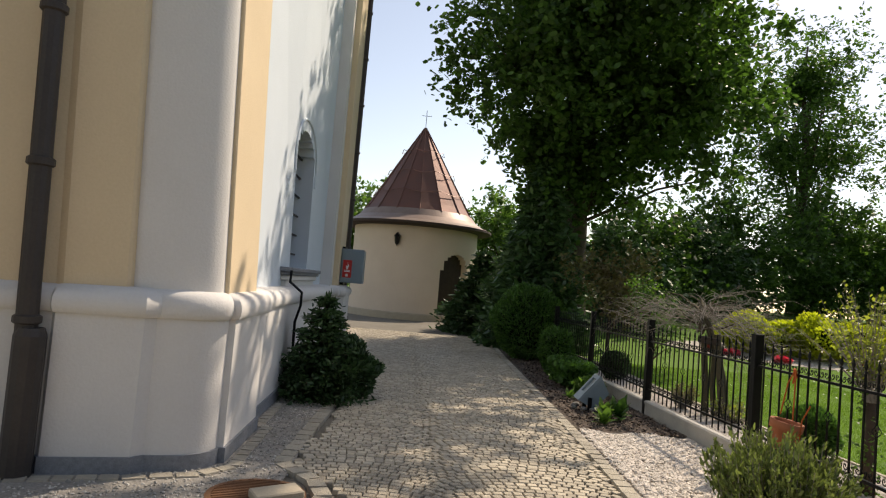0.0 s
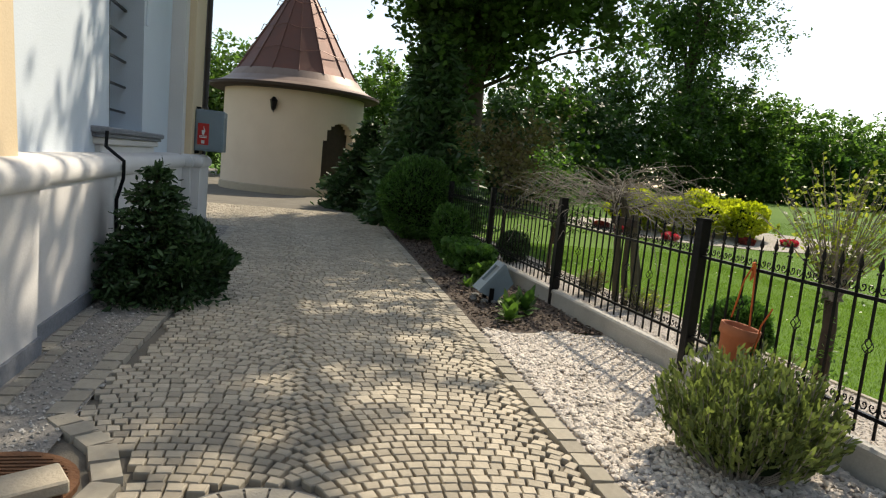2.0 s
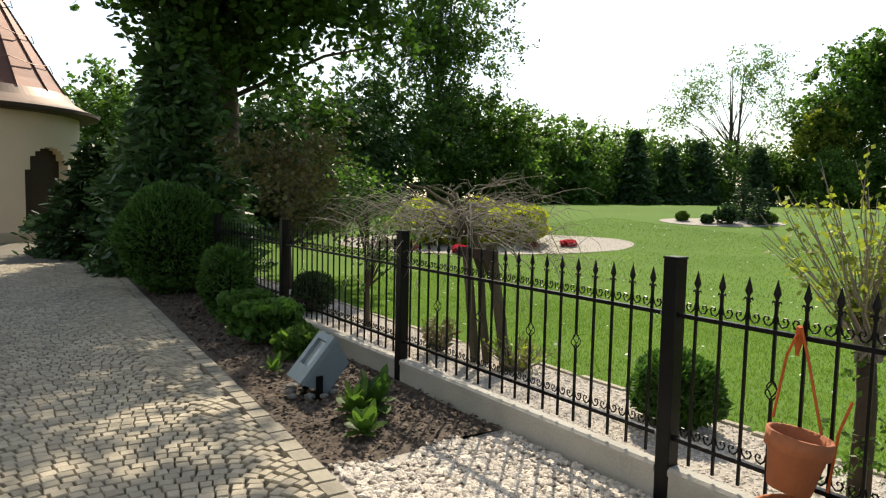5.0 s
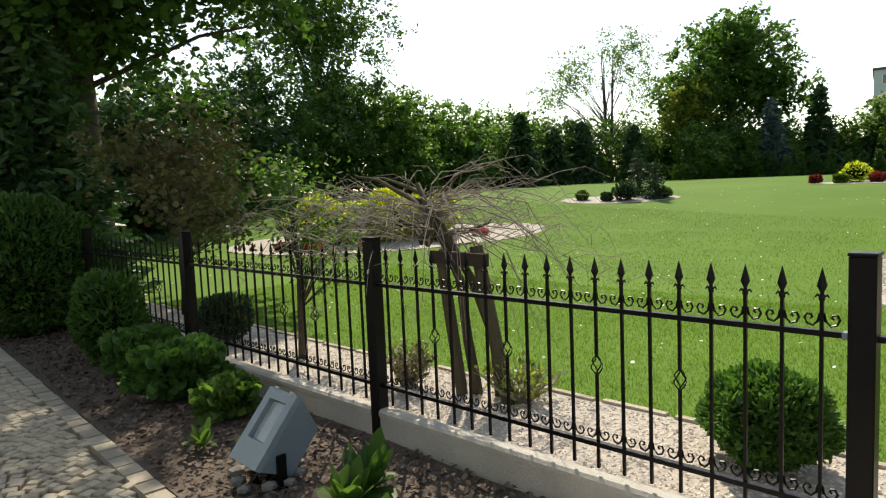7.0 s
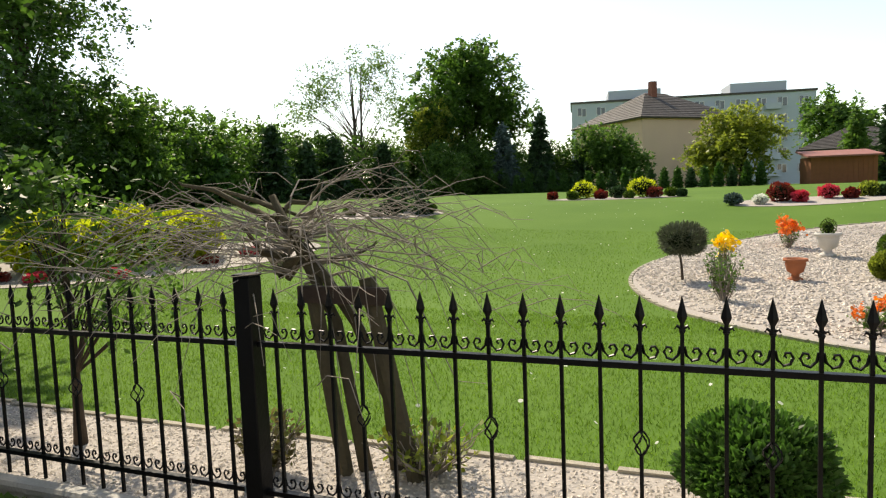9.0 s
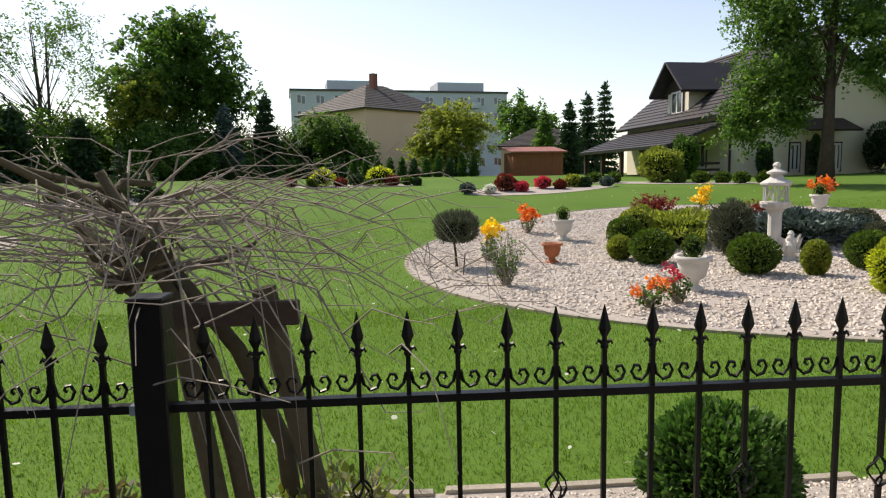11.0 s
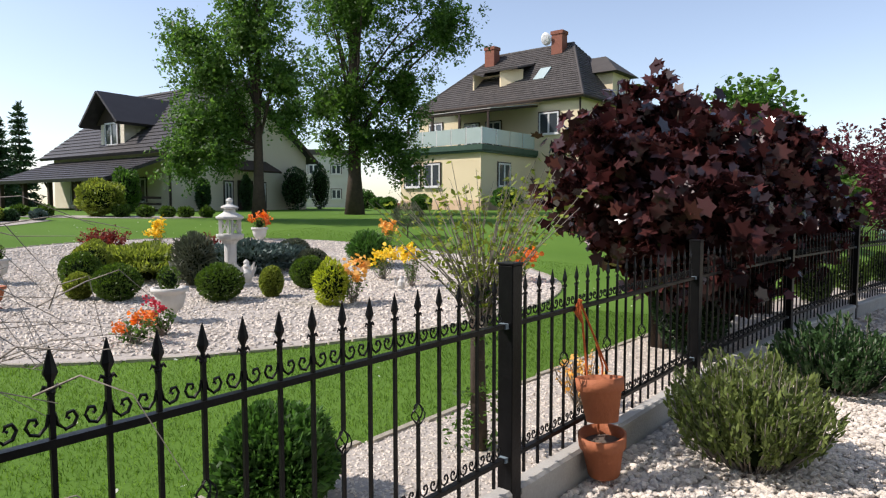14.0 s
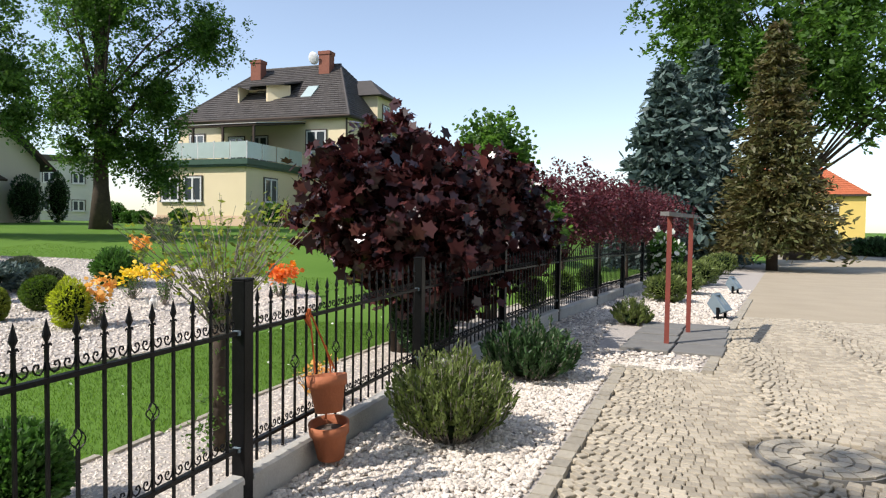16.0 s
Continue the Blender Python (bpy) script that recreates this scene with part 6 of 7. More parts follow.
def azalea(x, y, h, k, label, heads=9, w=0.5, head=0.1, bloom=26):
    ob = twig_bush("azalea", at_bed(x, y), h, w, 26, M["twig"], label, L["lime"], 260, 0.05)
    c = []
    for i in range(heads):
        a, r = R.uniform(0, 6.28), w / 2 * math.sqrt(R.random())
        c.append(np.array((r * math.cos(a), r * math.sin(a), h * R.uniform(0.62, 1.0))) + rng.normal(size=(bloom, 3)) * head * 0.45)
    part("blossom", leaves("blossom", np.concatenate(c), head * 0.62, "blob", None, 0.2), L[k], ob, "clustered blooms")


azalea(5.45, -0.85, 0.36, "orange", "low azalea with orange-red blooms", 8, 0.45, 0.07)
azalea(5.75, -1.3, 0.42, "pink", "low azalea with a few red blooms", 4, 0.4, 0.07)
azalea(7.75, -7.0, 0.62, "yellow", "azalea with large yellow-apricot blooms", 8, 0.6, 0.12)
azalea(6.05, -4.6, 0.66, "apricot", "azalea with large apricot blooms", 5, 0.45, 0.13)
azalea(13.9, -5.4, 0.95, "yellow", "tall azalea with yellow blooms", 10, 0.55, 0.12)
azalea(13.6, -1.0, 0.62, "orange", "azalea with orange blooms", 9, 0.5, 0.13)
azalea(9.6, 0.45, 0.66, "yellow", "azalea with pale yellow blooms", 6, 0.4, 0.13)
azalea(14.9, -9.0, 0.7, "orange", "azalea with orange blooms", 9, 0.55, 0.14)
azalea(11.6, -11.0, 0.7, "apricot", "azalea with pale apricot blooms", 8, 0.6, 0.14)
azalea(5.5, -8.6, 0.6, "orange", "azalea with orange blooms", 9, 0.6, 0.15)
azalea(6.6, -6.6, 0.75, "yellow", "azalea with yellow blooms", 5, 0.4, 0.13)


def urn(x, y, s, label, plant=True, material="stone", name="stone_urn"):
    ob = thing(name, at_bed(x, y), label, "urn")
    bm = bmesh.new()
    lathe(bm, [(0.15, 0), (0.15, 0.05), (0.08, 0.08), (0.075, 0.14), (0.16, 0.2), (0.2, 0.36), (0.19, 0.4), (0.24, 0.42), (0.24, 0.47), (0.2, 0.47), (0.19, 0.42), (0.02, 0.42)], 20)
    for v in bm.verts:
        v.co *= s
    part("bowl", finish(bm, "bowl", True), M[material], ob)
    if plant:
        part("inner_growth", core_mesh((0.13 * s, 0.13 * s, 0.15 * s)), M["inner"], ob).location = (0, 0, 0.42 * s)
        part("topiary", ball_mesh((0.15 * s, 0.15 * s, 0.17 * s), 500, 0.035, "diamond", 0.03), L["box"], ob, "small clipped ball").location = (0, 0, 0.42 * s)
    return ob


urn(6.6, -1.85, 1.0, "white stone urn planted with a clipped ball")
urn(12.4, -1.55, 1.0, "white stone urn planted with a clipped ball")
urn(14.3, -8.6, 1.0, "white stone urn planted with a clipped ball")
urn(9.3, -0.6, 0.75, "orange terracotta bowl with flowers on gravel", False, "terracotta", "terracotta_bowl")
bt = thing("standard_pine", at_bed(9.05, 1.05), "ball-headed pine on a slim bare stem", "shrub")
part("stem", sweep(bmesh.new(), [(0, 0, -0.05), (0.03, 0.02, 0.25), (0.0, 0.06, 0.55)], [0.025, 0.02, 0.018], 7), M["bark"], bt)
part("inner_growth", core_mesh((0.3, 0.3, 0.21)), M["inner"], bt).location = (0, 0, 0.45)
part("foliage", ball_mesh((0.39, 0.38, 0.27), 2600, 0.1, "needle", 0.08), L["greyneedle"], bt).location = (0, 0, 0.42)
bt = thing("standard_pine", at_bed(12.2, -12.6), "ball-headed pine on a slim bare stem", "shrub")
part("stem", sweep(bmesh.new(), [(0, 0, -0.05), (0.0, 0.0, 0.45)], [0.025, 0.018], 7), M["bark"], bt)
part("foliage", ball_mesh((0.5, 0.5, 0.36), 2000, 0.11, "needle", 0.08), L["greyneedle"], bt).location = (0, 0, 0.35)


def stone_lantern():
    ob = thing("stone_lantern", at_bed(10.05, -4.95, -0.02), "tall white cast stone lantern with a pierced light box", "stone lantern")
    bm = bmesh.new()
    lathe(bm, [(0.3, 0), (0.3, 0.08), (0.22, 0.12), (0.14, 0.18), (0.115, 0.25), (0.12, 0.75), (0.16, 0.82), (0.24, 0.86), (0.27, 0.92), (0.27, 0.96), (0.2, 0.97)], 12)
    part("pedestal", bm, M["stone"], ob)
    for k in range(6):
        a = 1.0472 * k
        m = Matrix.Rotation(a, 4, "Z")
        bm = bmesh.new()
        for s in (-0.075, 0.075):
            sweep(bm, [(0.2, s, 0.96), (0.2, s, 1.26)], 0.018, 5)
        sweep(bm, [(0.2, -0.07, 0.98), (0.2, 0.07, 1.24)], 0.014, 4)
        sweep(bm, [(0.2, 0.07, 0.98), (0.2, -0.07, 1.24)], 0.014, 4)
        bm.transform(m)
        part("lattice", bm, M["stone"], ob)
    bm = bmesh.new()
    lathe(bm, [(0.24, 1.25), (0.27, 1.28), (0.27, 1.31), (0.12, 1.4), (0.1, 1.46), (0.17, 1.48), (0.17, 1.51), (0.06, 1.56), (0.05, 1.6), (0.075, 1.63), (0.05, 1.67), (0.01, 1.69)], 12)
    part("cap", bm, M["stone"], ob)


stone_lantern()


def bird_statue(x, y, s, rz):
    bm = bmesh.new()
    lathe(bm, [(0.11, 0), (0.11, 0.06), (0.07, 0.08), (0.12, 0.18), (0.11, 0.3), (0.05, 0.38), (0.06, 0.43), (0.02, 0.48)], 10)
    for q in (-1, 1):
        hull(bm, [(q * 0.08, -0.02, 0.14), (q * 0.15, 0.06, 0.2), (q * 0.2, 0.1, 0.44), (q * 0.11, 0.04, 0.34)], 0.03)
    for v in bm.verts:
        v.co *= s
    ob = tagged(part("bird_statue", bm, M["stone"]), "small white stone bird statue on the gravel", "statue", "stone birds")
    ob.matrix_basis = pose(*at_bed(x, y), 0, 0, rz)


bird_statue(9.2, -4.75, 1.0, 40)
bird_statue(8.9, -4.55, 0.9, 100)
bird_statue(10.3, -4.0, 1.0, 70)
bird_statue(6.3, -6.0, 0.6, 20)


# ---- things on the paved side ----
def hanging_pots():
    for z, tilt, n in ((0.335, 8, 0), (0.045, -6, 1)):
        ob = thing("terracotta_pot", (-0.13, -0.66 - 0.02 * n, z), "weathered terracotta pot tied to the iron fence", "flower pot", "hanging pots")
        ob.matrix_basis = pose(-0.14, -0.66 - 0.03 * n, z, tilt, 4, 30)
        bm = bmesh.new()
        lathe(bm, [(0.082, 0), (0.108, 0.155), (0.122, 0.158), (0.126, 0.225), (0.112, 0.225), (0.105, 0.17), (0.075, 0.02), (0.01, 0.02)], 24)
        part("bowl", finish(bm, "bowl", True), M["terracotta"], ob)
        bm = bmesh.new()
        lathe(bm, [(0.075, 0.12), (0.09, 0.13), (0.097, 0.175), (0.01, 0.18)], 16)
        part("soil", bm, M["mulch"], ob)
    rp = thing("pot_rope", (-0.1, -0.66, 0.35), "orange cords tying the pots to the fence", "rope")
    for pts in (((0.0, 0.1, 0.24), (0.04, 0.08, 0.5), (0.08, 0.05, 0.62)), ((-0.02, -0.1, 0.23), (0.05, 0.0, 0.5), (0.08, 0.05, 0.62)), ((0.02, -0.12, 0.0), (0.03, -0.14, 0.24), (0.08, -0.16, 0.36)), ((-0.02, 0.0, -0.06), (-0.03, 0.02, 0.0), (-0.02, 0.0, 0.05))):
        part("cord", sweep(bmesh.new(), pts, 0.006, 5), M["rope"], rp)
    part("ribbon", sweep(bmesh.new(), [(0.07, 0.05, 0.62), (0.09, 0.06, 0.56), (0.06, 0.05, 0.5)], [0.012, 0.018, 0.006], 5), M["rope"], rp)


M["rope"] = mat("orange_cord", (0.55, 0.12, 0.03), None, 20, 0.8)
hanging_pots()


def floodlight(at, rz, s, label):
    ob = thing("floodlight", at, label, "floodlight", rz=rz)
    head = bmesh.new()
    pts_b = [(-0.12, -0.10, 0.0), (0.12, -0.10, 0.0), (0.12, -0.10, 0.26), (-0.12, -0.10, 0.26)]
    pts_f = [(-0.16, 0.1, -0.05), (0.16, 0.1, -0.05), (0.16, 0.1, 0.33), (-0.16, 0.1, 0.33)]
    a = [head.verts.new(p) for p in pts_b]
    b = [head.verts.new(p) for p in pts_f]
    for i in range(4):
        head.faces.new((a[i], a[(i + 1) % 4], b[(i + 1) % 4], b[i]))
    head.faces.new(a[::-1])
    head.faces.new(b)
    rot = Matrix.Translation((0, 0, 0.12)) @ Matrix.Rotation(radians(40), 4, "X") @ Matrix.Diagonal((s * 0.8, s, s, 1))
    head.transform(rot)
    hd = part("housing", head, M["steel"], ob)
    for lo, hi, m, nm in (((-0.165, 0.101, -0.055), (0.165, 0.135, 0.335), "steel", "bezel"), ((-0.095, 0.1005, 0.07), (0.095, 0.108, 0.28), "lens", "lens")):
        bm = boxes((lo, hi), bevel=0.004) if nm == "lens" else boxes((lo, (-0.096, hi[1], hi[2])), ((0.096, lo[1], lo[2]), hi), ((-0.096, lo[1], lo[2]), (0.096, hi[1], 0.069)), ((-0.096, lo[1], 0.281), (0.096, hi[1], hi[2])))
        bm.transform(rot)
        part(nm, bm, M[m], hd)
    for x in (-0.09, 0.09):
        bm = boxes(((x - 0.02, 0.12, 0.325), (x + 0.02, 0.135, 0.345)))
        bm.transform(rot)
        part("clip", bm, M["concrete"], hd)
    part("foot", boxes(((-0.09, -0.1, -0.03), (0.09, 0.06, 0.03)), ((-0.14, -0.03, 0.0), (-0.125, 0.02, 0.2)), ((0.125, -0.03, 0.0), (0.14, 0.02, 0.2))), M["iron"], ob)


M["lens"] = mat("floodlight_lens", (0.36, 0.40, 0.40), (0.25, 0.29, 0.30), 6, 0.08, spec=0.9)
floodlight((-0.78, 2.49, -0.05), 88, 1.04, "grey square floodlight tilted up in the mulch")
floodlight((-2.92, -8.9, 0.0), 60, 0.9, "grey floodlight on the white gravel")
floodlight((-3.6, -14.5, -0.08), 60, 0.9, "grey floodlight on the white gravel")
for k in range(9):
    a = 0.7 * k
    bm = bmesh.new()
    bmesh.ops.create_icosphere(bm, subdivisions=1, radius=0.05 * R.uniform(0.7, 1.2), matrix=Matrix.Diagonal((1, 0.8, 0.6, 1)))
    st = tagged(part("field_stone", bm, M["slab"]), "rounded grey field stone by the floodlight", "stone", "field stones")
    st.location = (-0.78 + 0.2 * math.cos(a) * R.uniform(0.6, 1), 2.49 + 0.2 * math.sin(a) * R.uniform(0.6, 1), 0.01)


def carpet_frame():
    ob = thing("carpet_frame", (-0.27, 0, 0.0), "red-brown iron carpet beating frame over paving slabs", "carpet frame")
    for x, y in ((-1.8, -5.85), (-2.08, -6.95)):
        part("post", boxes(((x - 0.03, y - 0.03, -0.1), (x + 0.03, y + 0.03, 1.7))), M["rustred"], ob)
    part("crossbar", hull(bmesh.new(), [(-1.69, -5.45, 1.7), (-1.79, -5.43, 1.7), (-2.18, -7.28, 1.7), (-2.08, -7.3, 1.7)], -0.05), M["slab"], ob, "weathered grey board")


carpet_frame()
for i in range(2):
    for j in range(4):
        x, y = -2.73 + 0.6 * i + 0.06 * j * -1, -5.32 - 0.62 * j
        bm = boxes(((-0.285, -0.295, -0.05), (0.285, 0.295, 0.012)), bevel=0.006)
        s = tagged(part("paving_slab", bm, M["slab"]), "square grey concrete paving slab set in gravel", "paving slab", "paving slabs")
        s.matrix_basis = pose(x + 0.28, y - 0.3, float(hp(y)) + 0.008 + 0.004 * ((i + j) % 2), 0.6 * (i - 0.5), 0.5, -8)

mc = thing("manhole_cover", (-4.06, -1.51, -0.01), "round rusty iron manhole cover", "manhole cover")
bm = bmesh.new()
lathe(bm, [(0.31, -0.05), (0.31, 0.012), (0.28, 0.016), (0.01, 0.014)], 32)
part("plate", bm, M["rusty"], mc)
for i in range(-8, 9):
    h = math.sqrt(max(0.0, 0.27 ** 2 - (0.031 * i) ** 2))
    part("rib", boxes(((-h, 0.031 * i - 0.007, 0.014), (h, 0.031 * i + 0.007, 0.022))), M["rusty"], mc)
sl = tagged(part("stone_slab", boxes(((-0.15, -0.09, 0), (0.15, 0.09, 0.055)), bevel=0.008), M["sandstone"]), "loose buff stone slab on the manhole cover", "stone slab")
sl.matrix_basis = pose(-3.92, -1.60, 0.012, 0, -2, 28)
rg = thing("paved_manhole", (-3.06, -1.96, float(hp(-1.96)) - 0.01), "round cobble-filled manhole lid with an iron rim", "manhole cover")
bm = bmesh.new()
lathe(bm, [(0.39, -0.03), (0.39, 0.008), (0.379, 0.008), (0.379, 0.0)], 40)
part("rim", bm, M["slab"], rg)
for ring_r, cnt in ((0.325, 22), (0.235, 15), (0.145, 9), (0.05, 3)):
    for k in range(cnt):
        a0, a1 = 6.28319 * (k + 0.06) / cnt, 6.28319 * (k + 0.94) / cnt
        q = [(rr * math.cos(a), rr * math.sin(a)) for rr, a in ((ring_r - 0.038, a0), (ring_r + 0.04, a0), (ring_r + 0.04, a1), (ring_r - 0.038, a1))]
        part("stone", prism(bmesh.new(), q, -0.03, 0.016 + 0.003 * R.random()), M["kerb"], rg)


# ---- kerbs, cobbles, gravel and grass ----
kerb_path = [(-3.86, 8.2), (-3.92, 1.6), (-4.03, -0.8), (-3.75, -1.15), (-3.64, -1.5), (-3.72, -1.82), (-3.95, -1.98), (-4.5, -2.02), (-6.5, -2.6)]
kt = thing("kerb_row", (0, 0, 0), "row of pale granite kerb stones edging the cobbles", "kerb", kind="structure")


def kerb_run(pts, size, w, parent):
    """Blocks end to end along a line."""
    for p, q in zip(pts, pts[1:]):
        p, q = Vector(p), Vector(q)
        d = q - p
        n = max(1, round(d.length / size))
        ang = math.degrees(math.atan2(d.y, d.x))
        for k in range(n):
            c = p + d * ((k + 0.5) / n)
            st = part("kerb_stone", KERB, M["kerb"], parent)
            st.matrix_basis = pose(c.x, c.y, float(hp(c.y)) - 0.007 + R.uniform(-0.003, 0.003), R.uniform(-1, 1), R.uniform(-1, 1), ang + R.uniform(-2, 2)) @ Matrix.Diagonal((d.length / n * 0.94, w * R.uniform(0.92, 1.05), 1, 1))


KERB = finish(boxes(((-0.5, -0.5, -0.06), (0.5, 0.5, 0.014)), bevel=0.045), "kerb_stone")
kerb_run(kerb_path, 0.17, 0.13, kt)
ke = thing("edge_row", (0, 0, 0), "row of granite blocks along the gravel strip", "kerb", kind="structure")
kerb_run([(float(edge_x(y)) - 0.07, y) for y in (11, 8, 5, 2.5, 1.2, -1, -3, -4.25)], 0.16, 0.12, ke)
kerb_run([(float(edge_x(y)) - 0.07, y) for y in (-4.4, -7, -10, -13)], 0.18, 0.12, ke)
kerb_run([(-1.5, -4.33), (-2.4, -4.33)], 0.18, 0.12, ke)
kw = thing("wall_edge_row", (0, 0, 0), "row of small stones along the church plinth", "kerb", kind="structure")
kerb_run([(-4.44, 1.4), (-4.44, 0.3), (-4.35, 0.28), (-4.34, -0.98), (-4.5, -1.2), (-4.95, -1.38), (-5.7, -1.58)], 0.14, 0.1, kw)


def blocks(name, c, half, ht, ang, material, label, kind="stuff"):
    """Many low cushions with their own edges: centres, half sizes, heights, turns."""
    n = len(c)
    ca, sa = np.cos(ang)[:, None], np.sin(ang)[:, None]
    sx, sy = np.array([-1, 1, 1, -1]), np.array([-1, -1, 1, 1])
    j = rng.uniform(0.86, 1.1, (n, 4))
    out = []
    for k, z in ((1.0, -0.03), (1.0, 0.62), (0.87, 1.0)):
        lx, ly = half[:, 0:1] * sx * k * j, half[:, 1:2] * sy * k * j
        out.append(np.stack([c[:, 0:1] + lx * ca - ly * sa, c[:, 1:2] + lx * sa + ly * ca, c[:, 2:3] + (ht[:, None] * z if z > 0 else np.full((n, 1), z)) + 0 * lx], -1))
    v = np.concatenate(out, 1).reshape(-1, 3)
    base = (np.arange(n) * 12)[:, None]
    quads = []
    for lv in (0, 4):
        for i in range(4):
            quads.append(np.concatenate([base + lv + i, base + lv + (i + 1) % 4, base + lv + 4 + (i + 1) % 4, base + lv + 4 + i], 1))
    quads.append(np.concatenate([base + 8, base + 9, base + 10, base + 11], 1))
    f = np.stack(quads, 1).reshape(-1, 4)
    return mesh_np(name, v, f)


def cobble_field():
    """Rows of cobbles laid in segmental arcs."""
    per, amp, pitch = 1.3, 0.30, 0.074
    cc, hh, aa = [], [], []
    for r in range(-130, 185):
        v0 = r * pitch
        x = -8.0 + (r % 2) * 0.04
        while x < 0.8:
            w = R.uniform(0.06, 0.09)
            xm = x + w / 2
            t = ((xm + 0.3) / per) % 1.0 - 0.5
            y = v0 + amp * (math.sqrt(max(0.0, 1.02 - (2 * t) ** 2 * 0.9)))
            sl = -amp * 0.9 * 4 * t / max(0.25, math.sqrt(max(0.05, 1.02 - (2 * t) ** 2 * 0.9))) / per
            ok = y > -9.5 and y < 13.5 and xm < float(edge_x(y)) - 0.14
            if ok and y > -2.05:
                lim = (-3.83 if y > 0 else -3.93) if y < 8.3 else -6.5
                ok = xm > lim
                if y < -1.0 and math.hypot(xm + 4.04, y + 1.51) < 0.50:
                    ok = False
            if ok and (math.hypot(xm + 3.06, y + 1.96) < 0.44):
                ok = False
            if ok and y < -4.3 and xm < -8 - 0.0:
                ok = False
            if ok:
                cc.append((xm, y, float(hp(y)) - 0.012))
                k = math.cos(math.atan(sl))
                hh.append((w / 2 * 0.93, pitch / 2 * 0.93 * max(0.75, k)))
                aa.append(math.atan(sl) * 0.9 + R.uniform(-0.08, 0.08))
            x += w
    cc, hh, aa = np.array(cc), np.array(hh), np.array(aa)
    gap = np.hypot(cc[:, 0] + 3.0, cc[:, 1] + 1.5)
    near = gap <= np.sort(gap)[299]
    pv = thing("cobbles", (0, 0, 0), "buff granite cobbles laid in arcs on the path", "cobbles", kind="structure")
    rest = ~near
    ht = rng.uniform(0.012, 0.02, len(cc))
    o = part("cobble_field", blocks("cobble_field", cc[rest], hh[rest], ht[rest], aa[rest], M["cobble"], ""), M["cobble"], pv)
    o["kind"] = "stuff"
    one = blocks("cobble", np.zeros((1, 3)), np.array([[0.5, 0.5]]), np.array([0.016]), np.array([0.0]), M["cobble"], "")
    one.materials.append(M["cobble1"])
    for c, h, a in list(zip(cc[near], hh[near], aa[near]))[:300]:
        st = part("cobble", one, M["cobble1"], pv)
        st.matrix_basis = pose(*c, 0, 0, math.degrees(a)) @ Matrix.Diagonal((h[0] * 2, h[1] * 2, 1, 1))


M["cobble1"] = mat("granite_cobble_single", (0.46, 0.40, 0.305), (0.35, 0.305, 0.235), 1.1, 0.72, 0.5, 70, objrand=0.22)
cobble_field()

bm = bmesh.new()
bmesh.ops.create_icosphere(bm, subdivisions=1, radius=1)
ICO_V = np.array([v.co[:] for v in bm.verts])
ICO_F = np.array([[v.index for v in f.verts] for f in bm.faces])
bm.free()
ICO_V /= np.linalg.norm(ICO_V, axis=1, keepdims=True)
OCT_V = np.array([(1, 0, 0), (0, 1, 0), (-1, 0, 0), (0, -1, 0), (0, 0, 1), (0.1, 0, -1)], dtype=float)
OCT_F = np.array([(0, 1, 4), (1, 2, 4), (2, 3, 4), (3, 0, 4), (1, 0, 5), (2, 1, 5), (3, 2, 5), (0, 3, 5)])


def pebbles(name, p, size, material, label, fine=True, flat=0.6):
    base_v, base_f = (ICO_V, ICO_F) if fine else (OCT_V, OCT_F)
    n, k = len(p), len(base_v)
    s = size * rng.uniform(0.55, 1.25, (n, 1, 1)) * np.stack([rng.uniform(0.7, 1.3, n), rng.uniform(0.6, 1.0, n), rng.uniform(0.4, 0.8, n) * flat / 0.6], -1)[:, None, :]
    v = base_v[None] * s * rng.uniform(0.82, 1.12, (n, k, 1))
    a, b = rng.uniform(0, 6.28, (n, 1)), rng.uniform(-0.5, 0.5, (n, 1))
    y, z = v[:, :, 1] * np.cos(b) - v[:, :, 2] * np.sin(b), v[:, :, 1] * np.sin(b) + v[:, :, 2] * np.cos(b)
    x = v[:, :, 0]
    v = np.stack([x * np.cos(a) - y * np.sin(a), x * np.sin(a) + y * np.cos(a), z], -1) + np.asarray(p)[:, None, :]
    f = (np.arange(n) * k)[:, None, None] + base_f[None]
    return tagged(part(name, mesh_np(name, v.reshape(-1, 3), f.reshape(-1, 3)), material), label, "gravel", kind="stuff")


def scatter(n, x0, x1, y0, y1, keep, lift=0.0):
    x, y = rng.uniform(x0, x1, n), rng.uniform(y0, y1, n)
    k = keep(x, y)
    x, y = x[k], y[k]
    return np.stack([x, y, hg(x, y) + lift], -1)


strip = lambda x, y: (x > edge_x(y) + 0.03) & (x < fence_x(y) - 0.06)
p = scatter(26000, -2.6, -0.03, -4.6, 1.25, lambda x, y: strip(x, y) & (y < 1.18 + 0.12 * np.sin(x * 9)), -0.008)
pebbles("white_stones", p, 0.024, M["gravel"], "loose white stones between path and fence")
p = scatter(16000, -4.2, -0.3, -16, -4.3, lambda x, y: strip(x, y) & ~((x > -2.55) & (x < -1.25) & (y > -7.85) & (y < -5.3)), -0.006)
pebbles("white_stones", p, 0.032, M["gravel"], "loose white stones along the yard", False)
p = scatter(26000, 0.04, 1.22, -6, 9, lambda x, y: x > fence_x(y) + 0.06, 0.012)
pebbles("fine_gravel", p, 0.015, M["gravel"], "fine white gravel behind the fence", False)
p = scatter(42000, 3.4, 16.8, -11.5, 2.0, lambda x, y: np.hypot(x - BED[0], y - BED[1]) < 6.6, 0.02)
pebbles("bed_stones", p, 0.036, M["gravel"], "white stones covering the round bed", False)
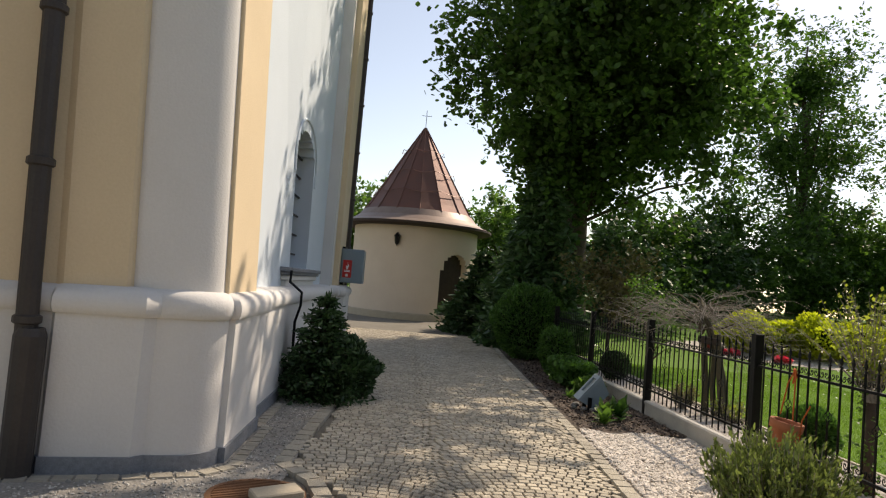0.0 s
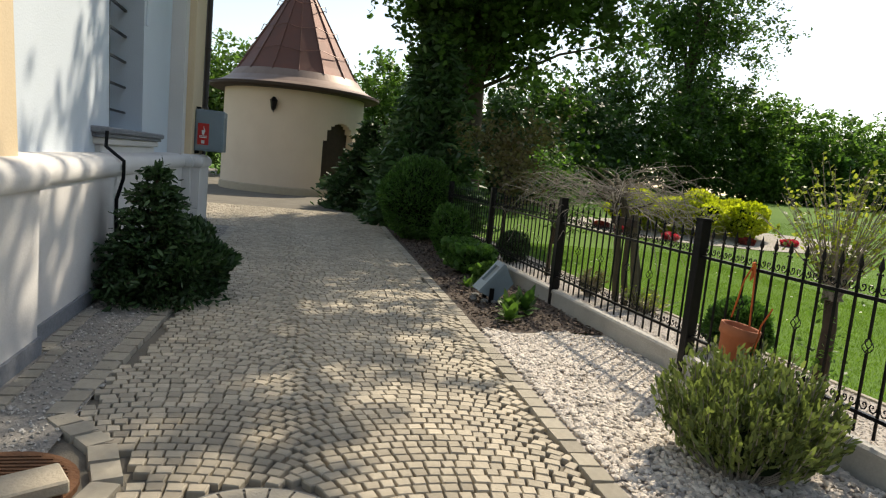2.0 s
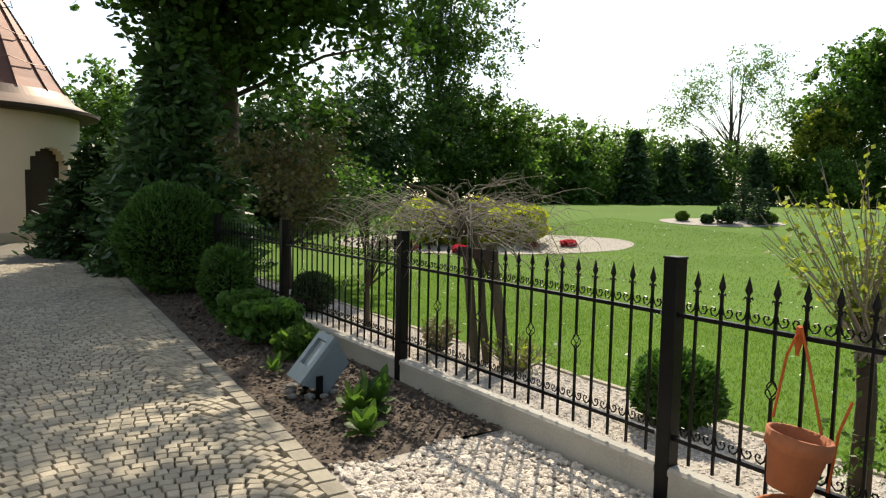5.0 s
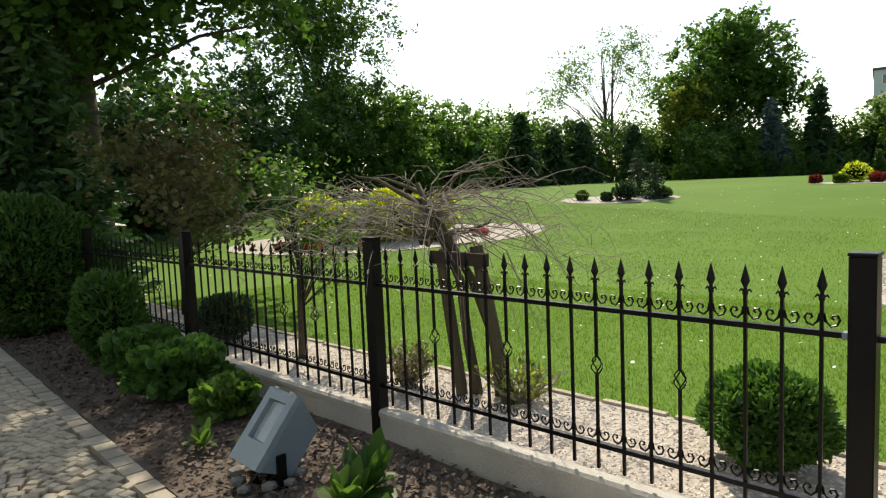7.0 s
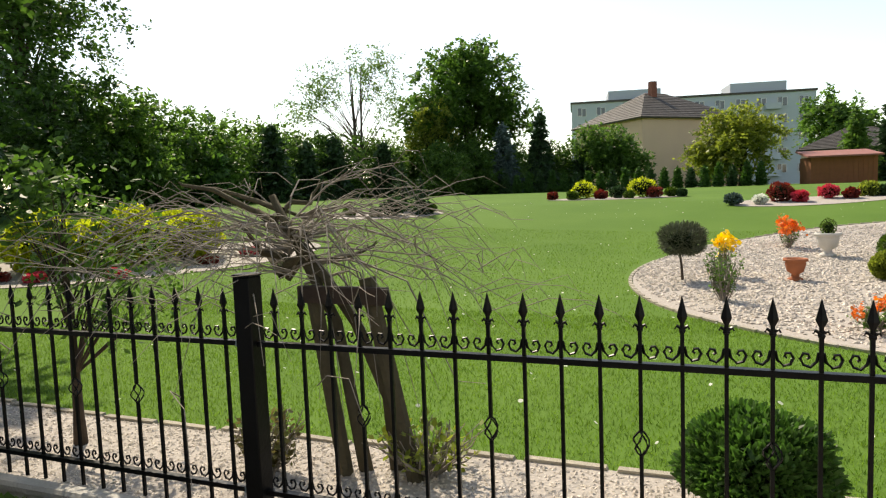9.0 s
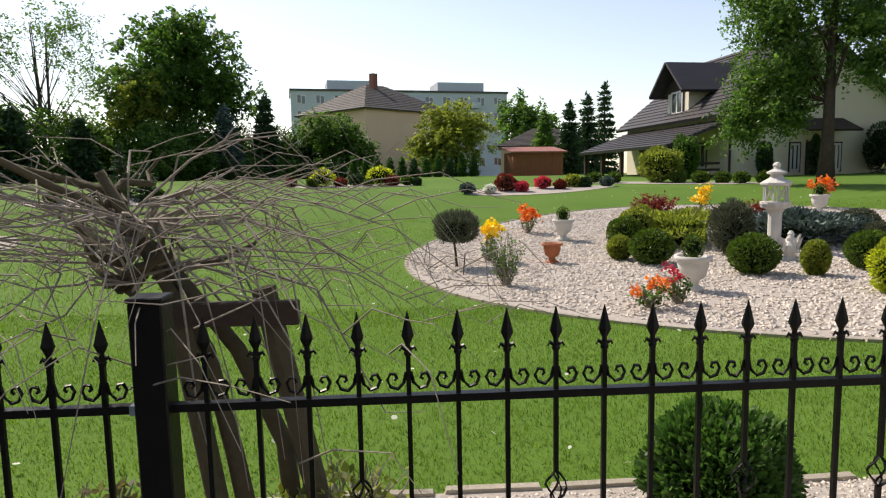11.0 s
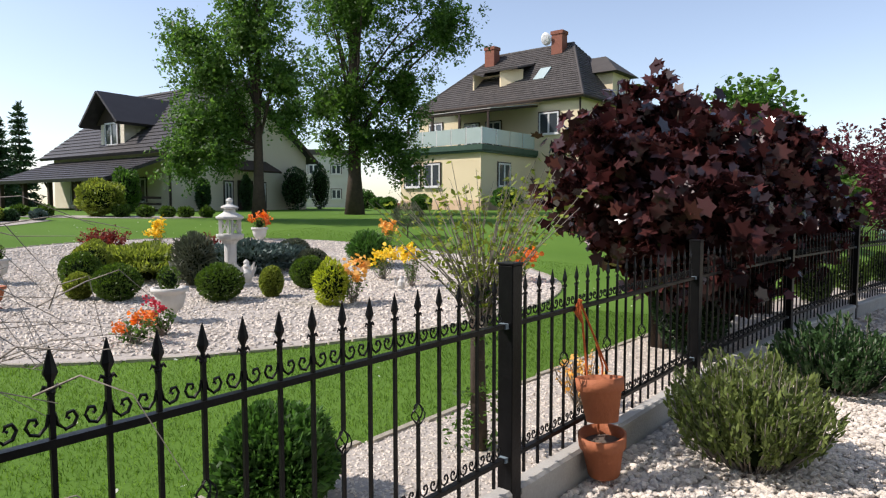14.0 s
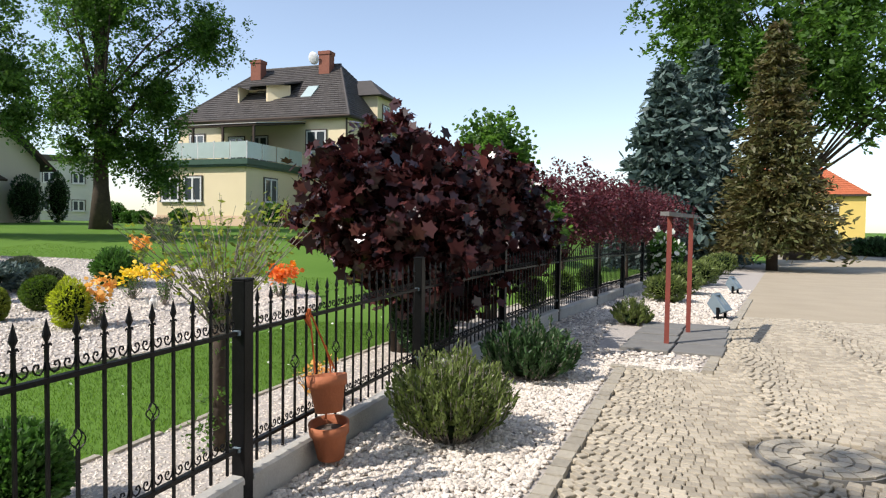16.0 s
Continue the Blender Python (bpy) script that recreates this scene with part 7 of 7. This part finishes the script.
p = scatter(18000, -6.2, -3.85, -2.5, 8.0, lambda x, y: ((y > -1.95) | (x < -4.2 + 2.8 * (y + 2.0))) & (x < -3.93 + 0.01 * y) & (x > np.where(y > 0.2, -4.5, np.where(y > -0.9, -4.4, -4.4 + 1.4 * (y + 0.9)))) & (np.hypot(x + 4.06, y + 1.51) > 0.31), -0.002)
pebbles("grit_stones", p, 0.014, mat("grit_stone", (0.50, 0.47, 0.42), (0.27, 0.25, 0.22), 9, 0.9, island=0.4), "small mixed grit along the church wall", False)
p = scatter(9000, -1.4, -0.05, 1.1, 9, lambda x, y: (x > edge_x(y) + 0.03) & (x < -0.06) & (y > 1.16), 0.0)
k = len(p)
c = p + np.array((0, 0, 0.008))
tagged(part("bark_chips", leaves("bark_chips", c, 0.035, "broad", None, 1.6), M["chip"]), "brown bark chips over the planting bed", "mulch", kind="stuff")


def grass(n, x0, x1, y0, y1, keep, h, w):
    p = scatter(n, x0, x1, y0, y1, keep)
    m = len(p)
    a = rng.uniform(0, 6.28, m)
    d = np.stack([np.cos(a), np.sin(a), np.zeros(m)], -1) * w
    tip = np.stack([rng.normal(size=m) * 0.4 * h, rng.normal(size=m) * 0.4 * h, h * rng.uniform(0.5, 1.2, m)], -1)
    v = np.stack([p - d, p + d, p + tip], 1).reshape(-1, 3)
    return mesh_np("grass", v, np.arange(m * 3).reshape(m, 3))


off_beds = lambda x, y: (x > 1.24 + 0.05 * np.sin(y * 1.1)) & (np.hypot(x - BED[0], y - BED[1]) > 6.78)
tagged(part("grass", grass(170000, 1.2, 6.0, -6, 9, off_beds, 0.028, 0.0032), M["blade"]), "short mown grass beside the gravel strip", "grass", kind="stuff")
tagged(part("grass", grass(90000, 5.0, 16.0, -12, 14, off_beds, 0.036, 0.006), M["blade"]), "short mown grass round the gravel bed", "grass", kind="stuff")
p = scatter(700, 1.4, 22, -10, 14, off_beds, 0.05)
tagged(part("daisies", leaves("daisies", p, 0.035, "blob", None, 2.0), L["whitep"]), "scattered small white daisies in the lawn", "flowers", kind="stuff")
be = thing("bed_edging", (0, 0, 0), "pale edging stones round the gravel bed", "edging", kind="structure")
for k in range(150):
    a = 6.28319 * k / 150
    rr = 6.71 * (1 + 0.02 * math.sin(3 * a + 1))
    x, y = BED[0] + rr * math.cos(a), BED[1] + rr * math.sin(a)
    st = part("edging_stone", KERB, M["kerb"], be)
    st.matrix_basis = pose(x, y, gz(x, y) + 0.012, 0, 0, math.degrees(a) + 90) @ Matrix.Diagonal((0.26, 0.06, 1.3, 1))
le = thing("lawn_edging", (0, 0, 0), "low concrete edging between lawn and gravel", "edging", kind="structure")
for k in range(40):
    y = 10 - 0.5 * k
    x = float(fence_x(y)) + 1.23 + 0.05 * math.sin(y * 1.1)
    st = part("edging_stone", KERB, M["kerb"], le)
    st.matrix_basis = pose(x, y, gz(x, y) + 0.012, 0, 0, 90 + 3 * math.cos(y * 1.1)) @ Matrix.Diagonal((0.48, 0.05, 1.2, 1))
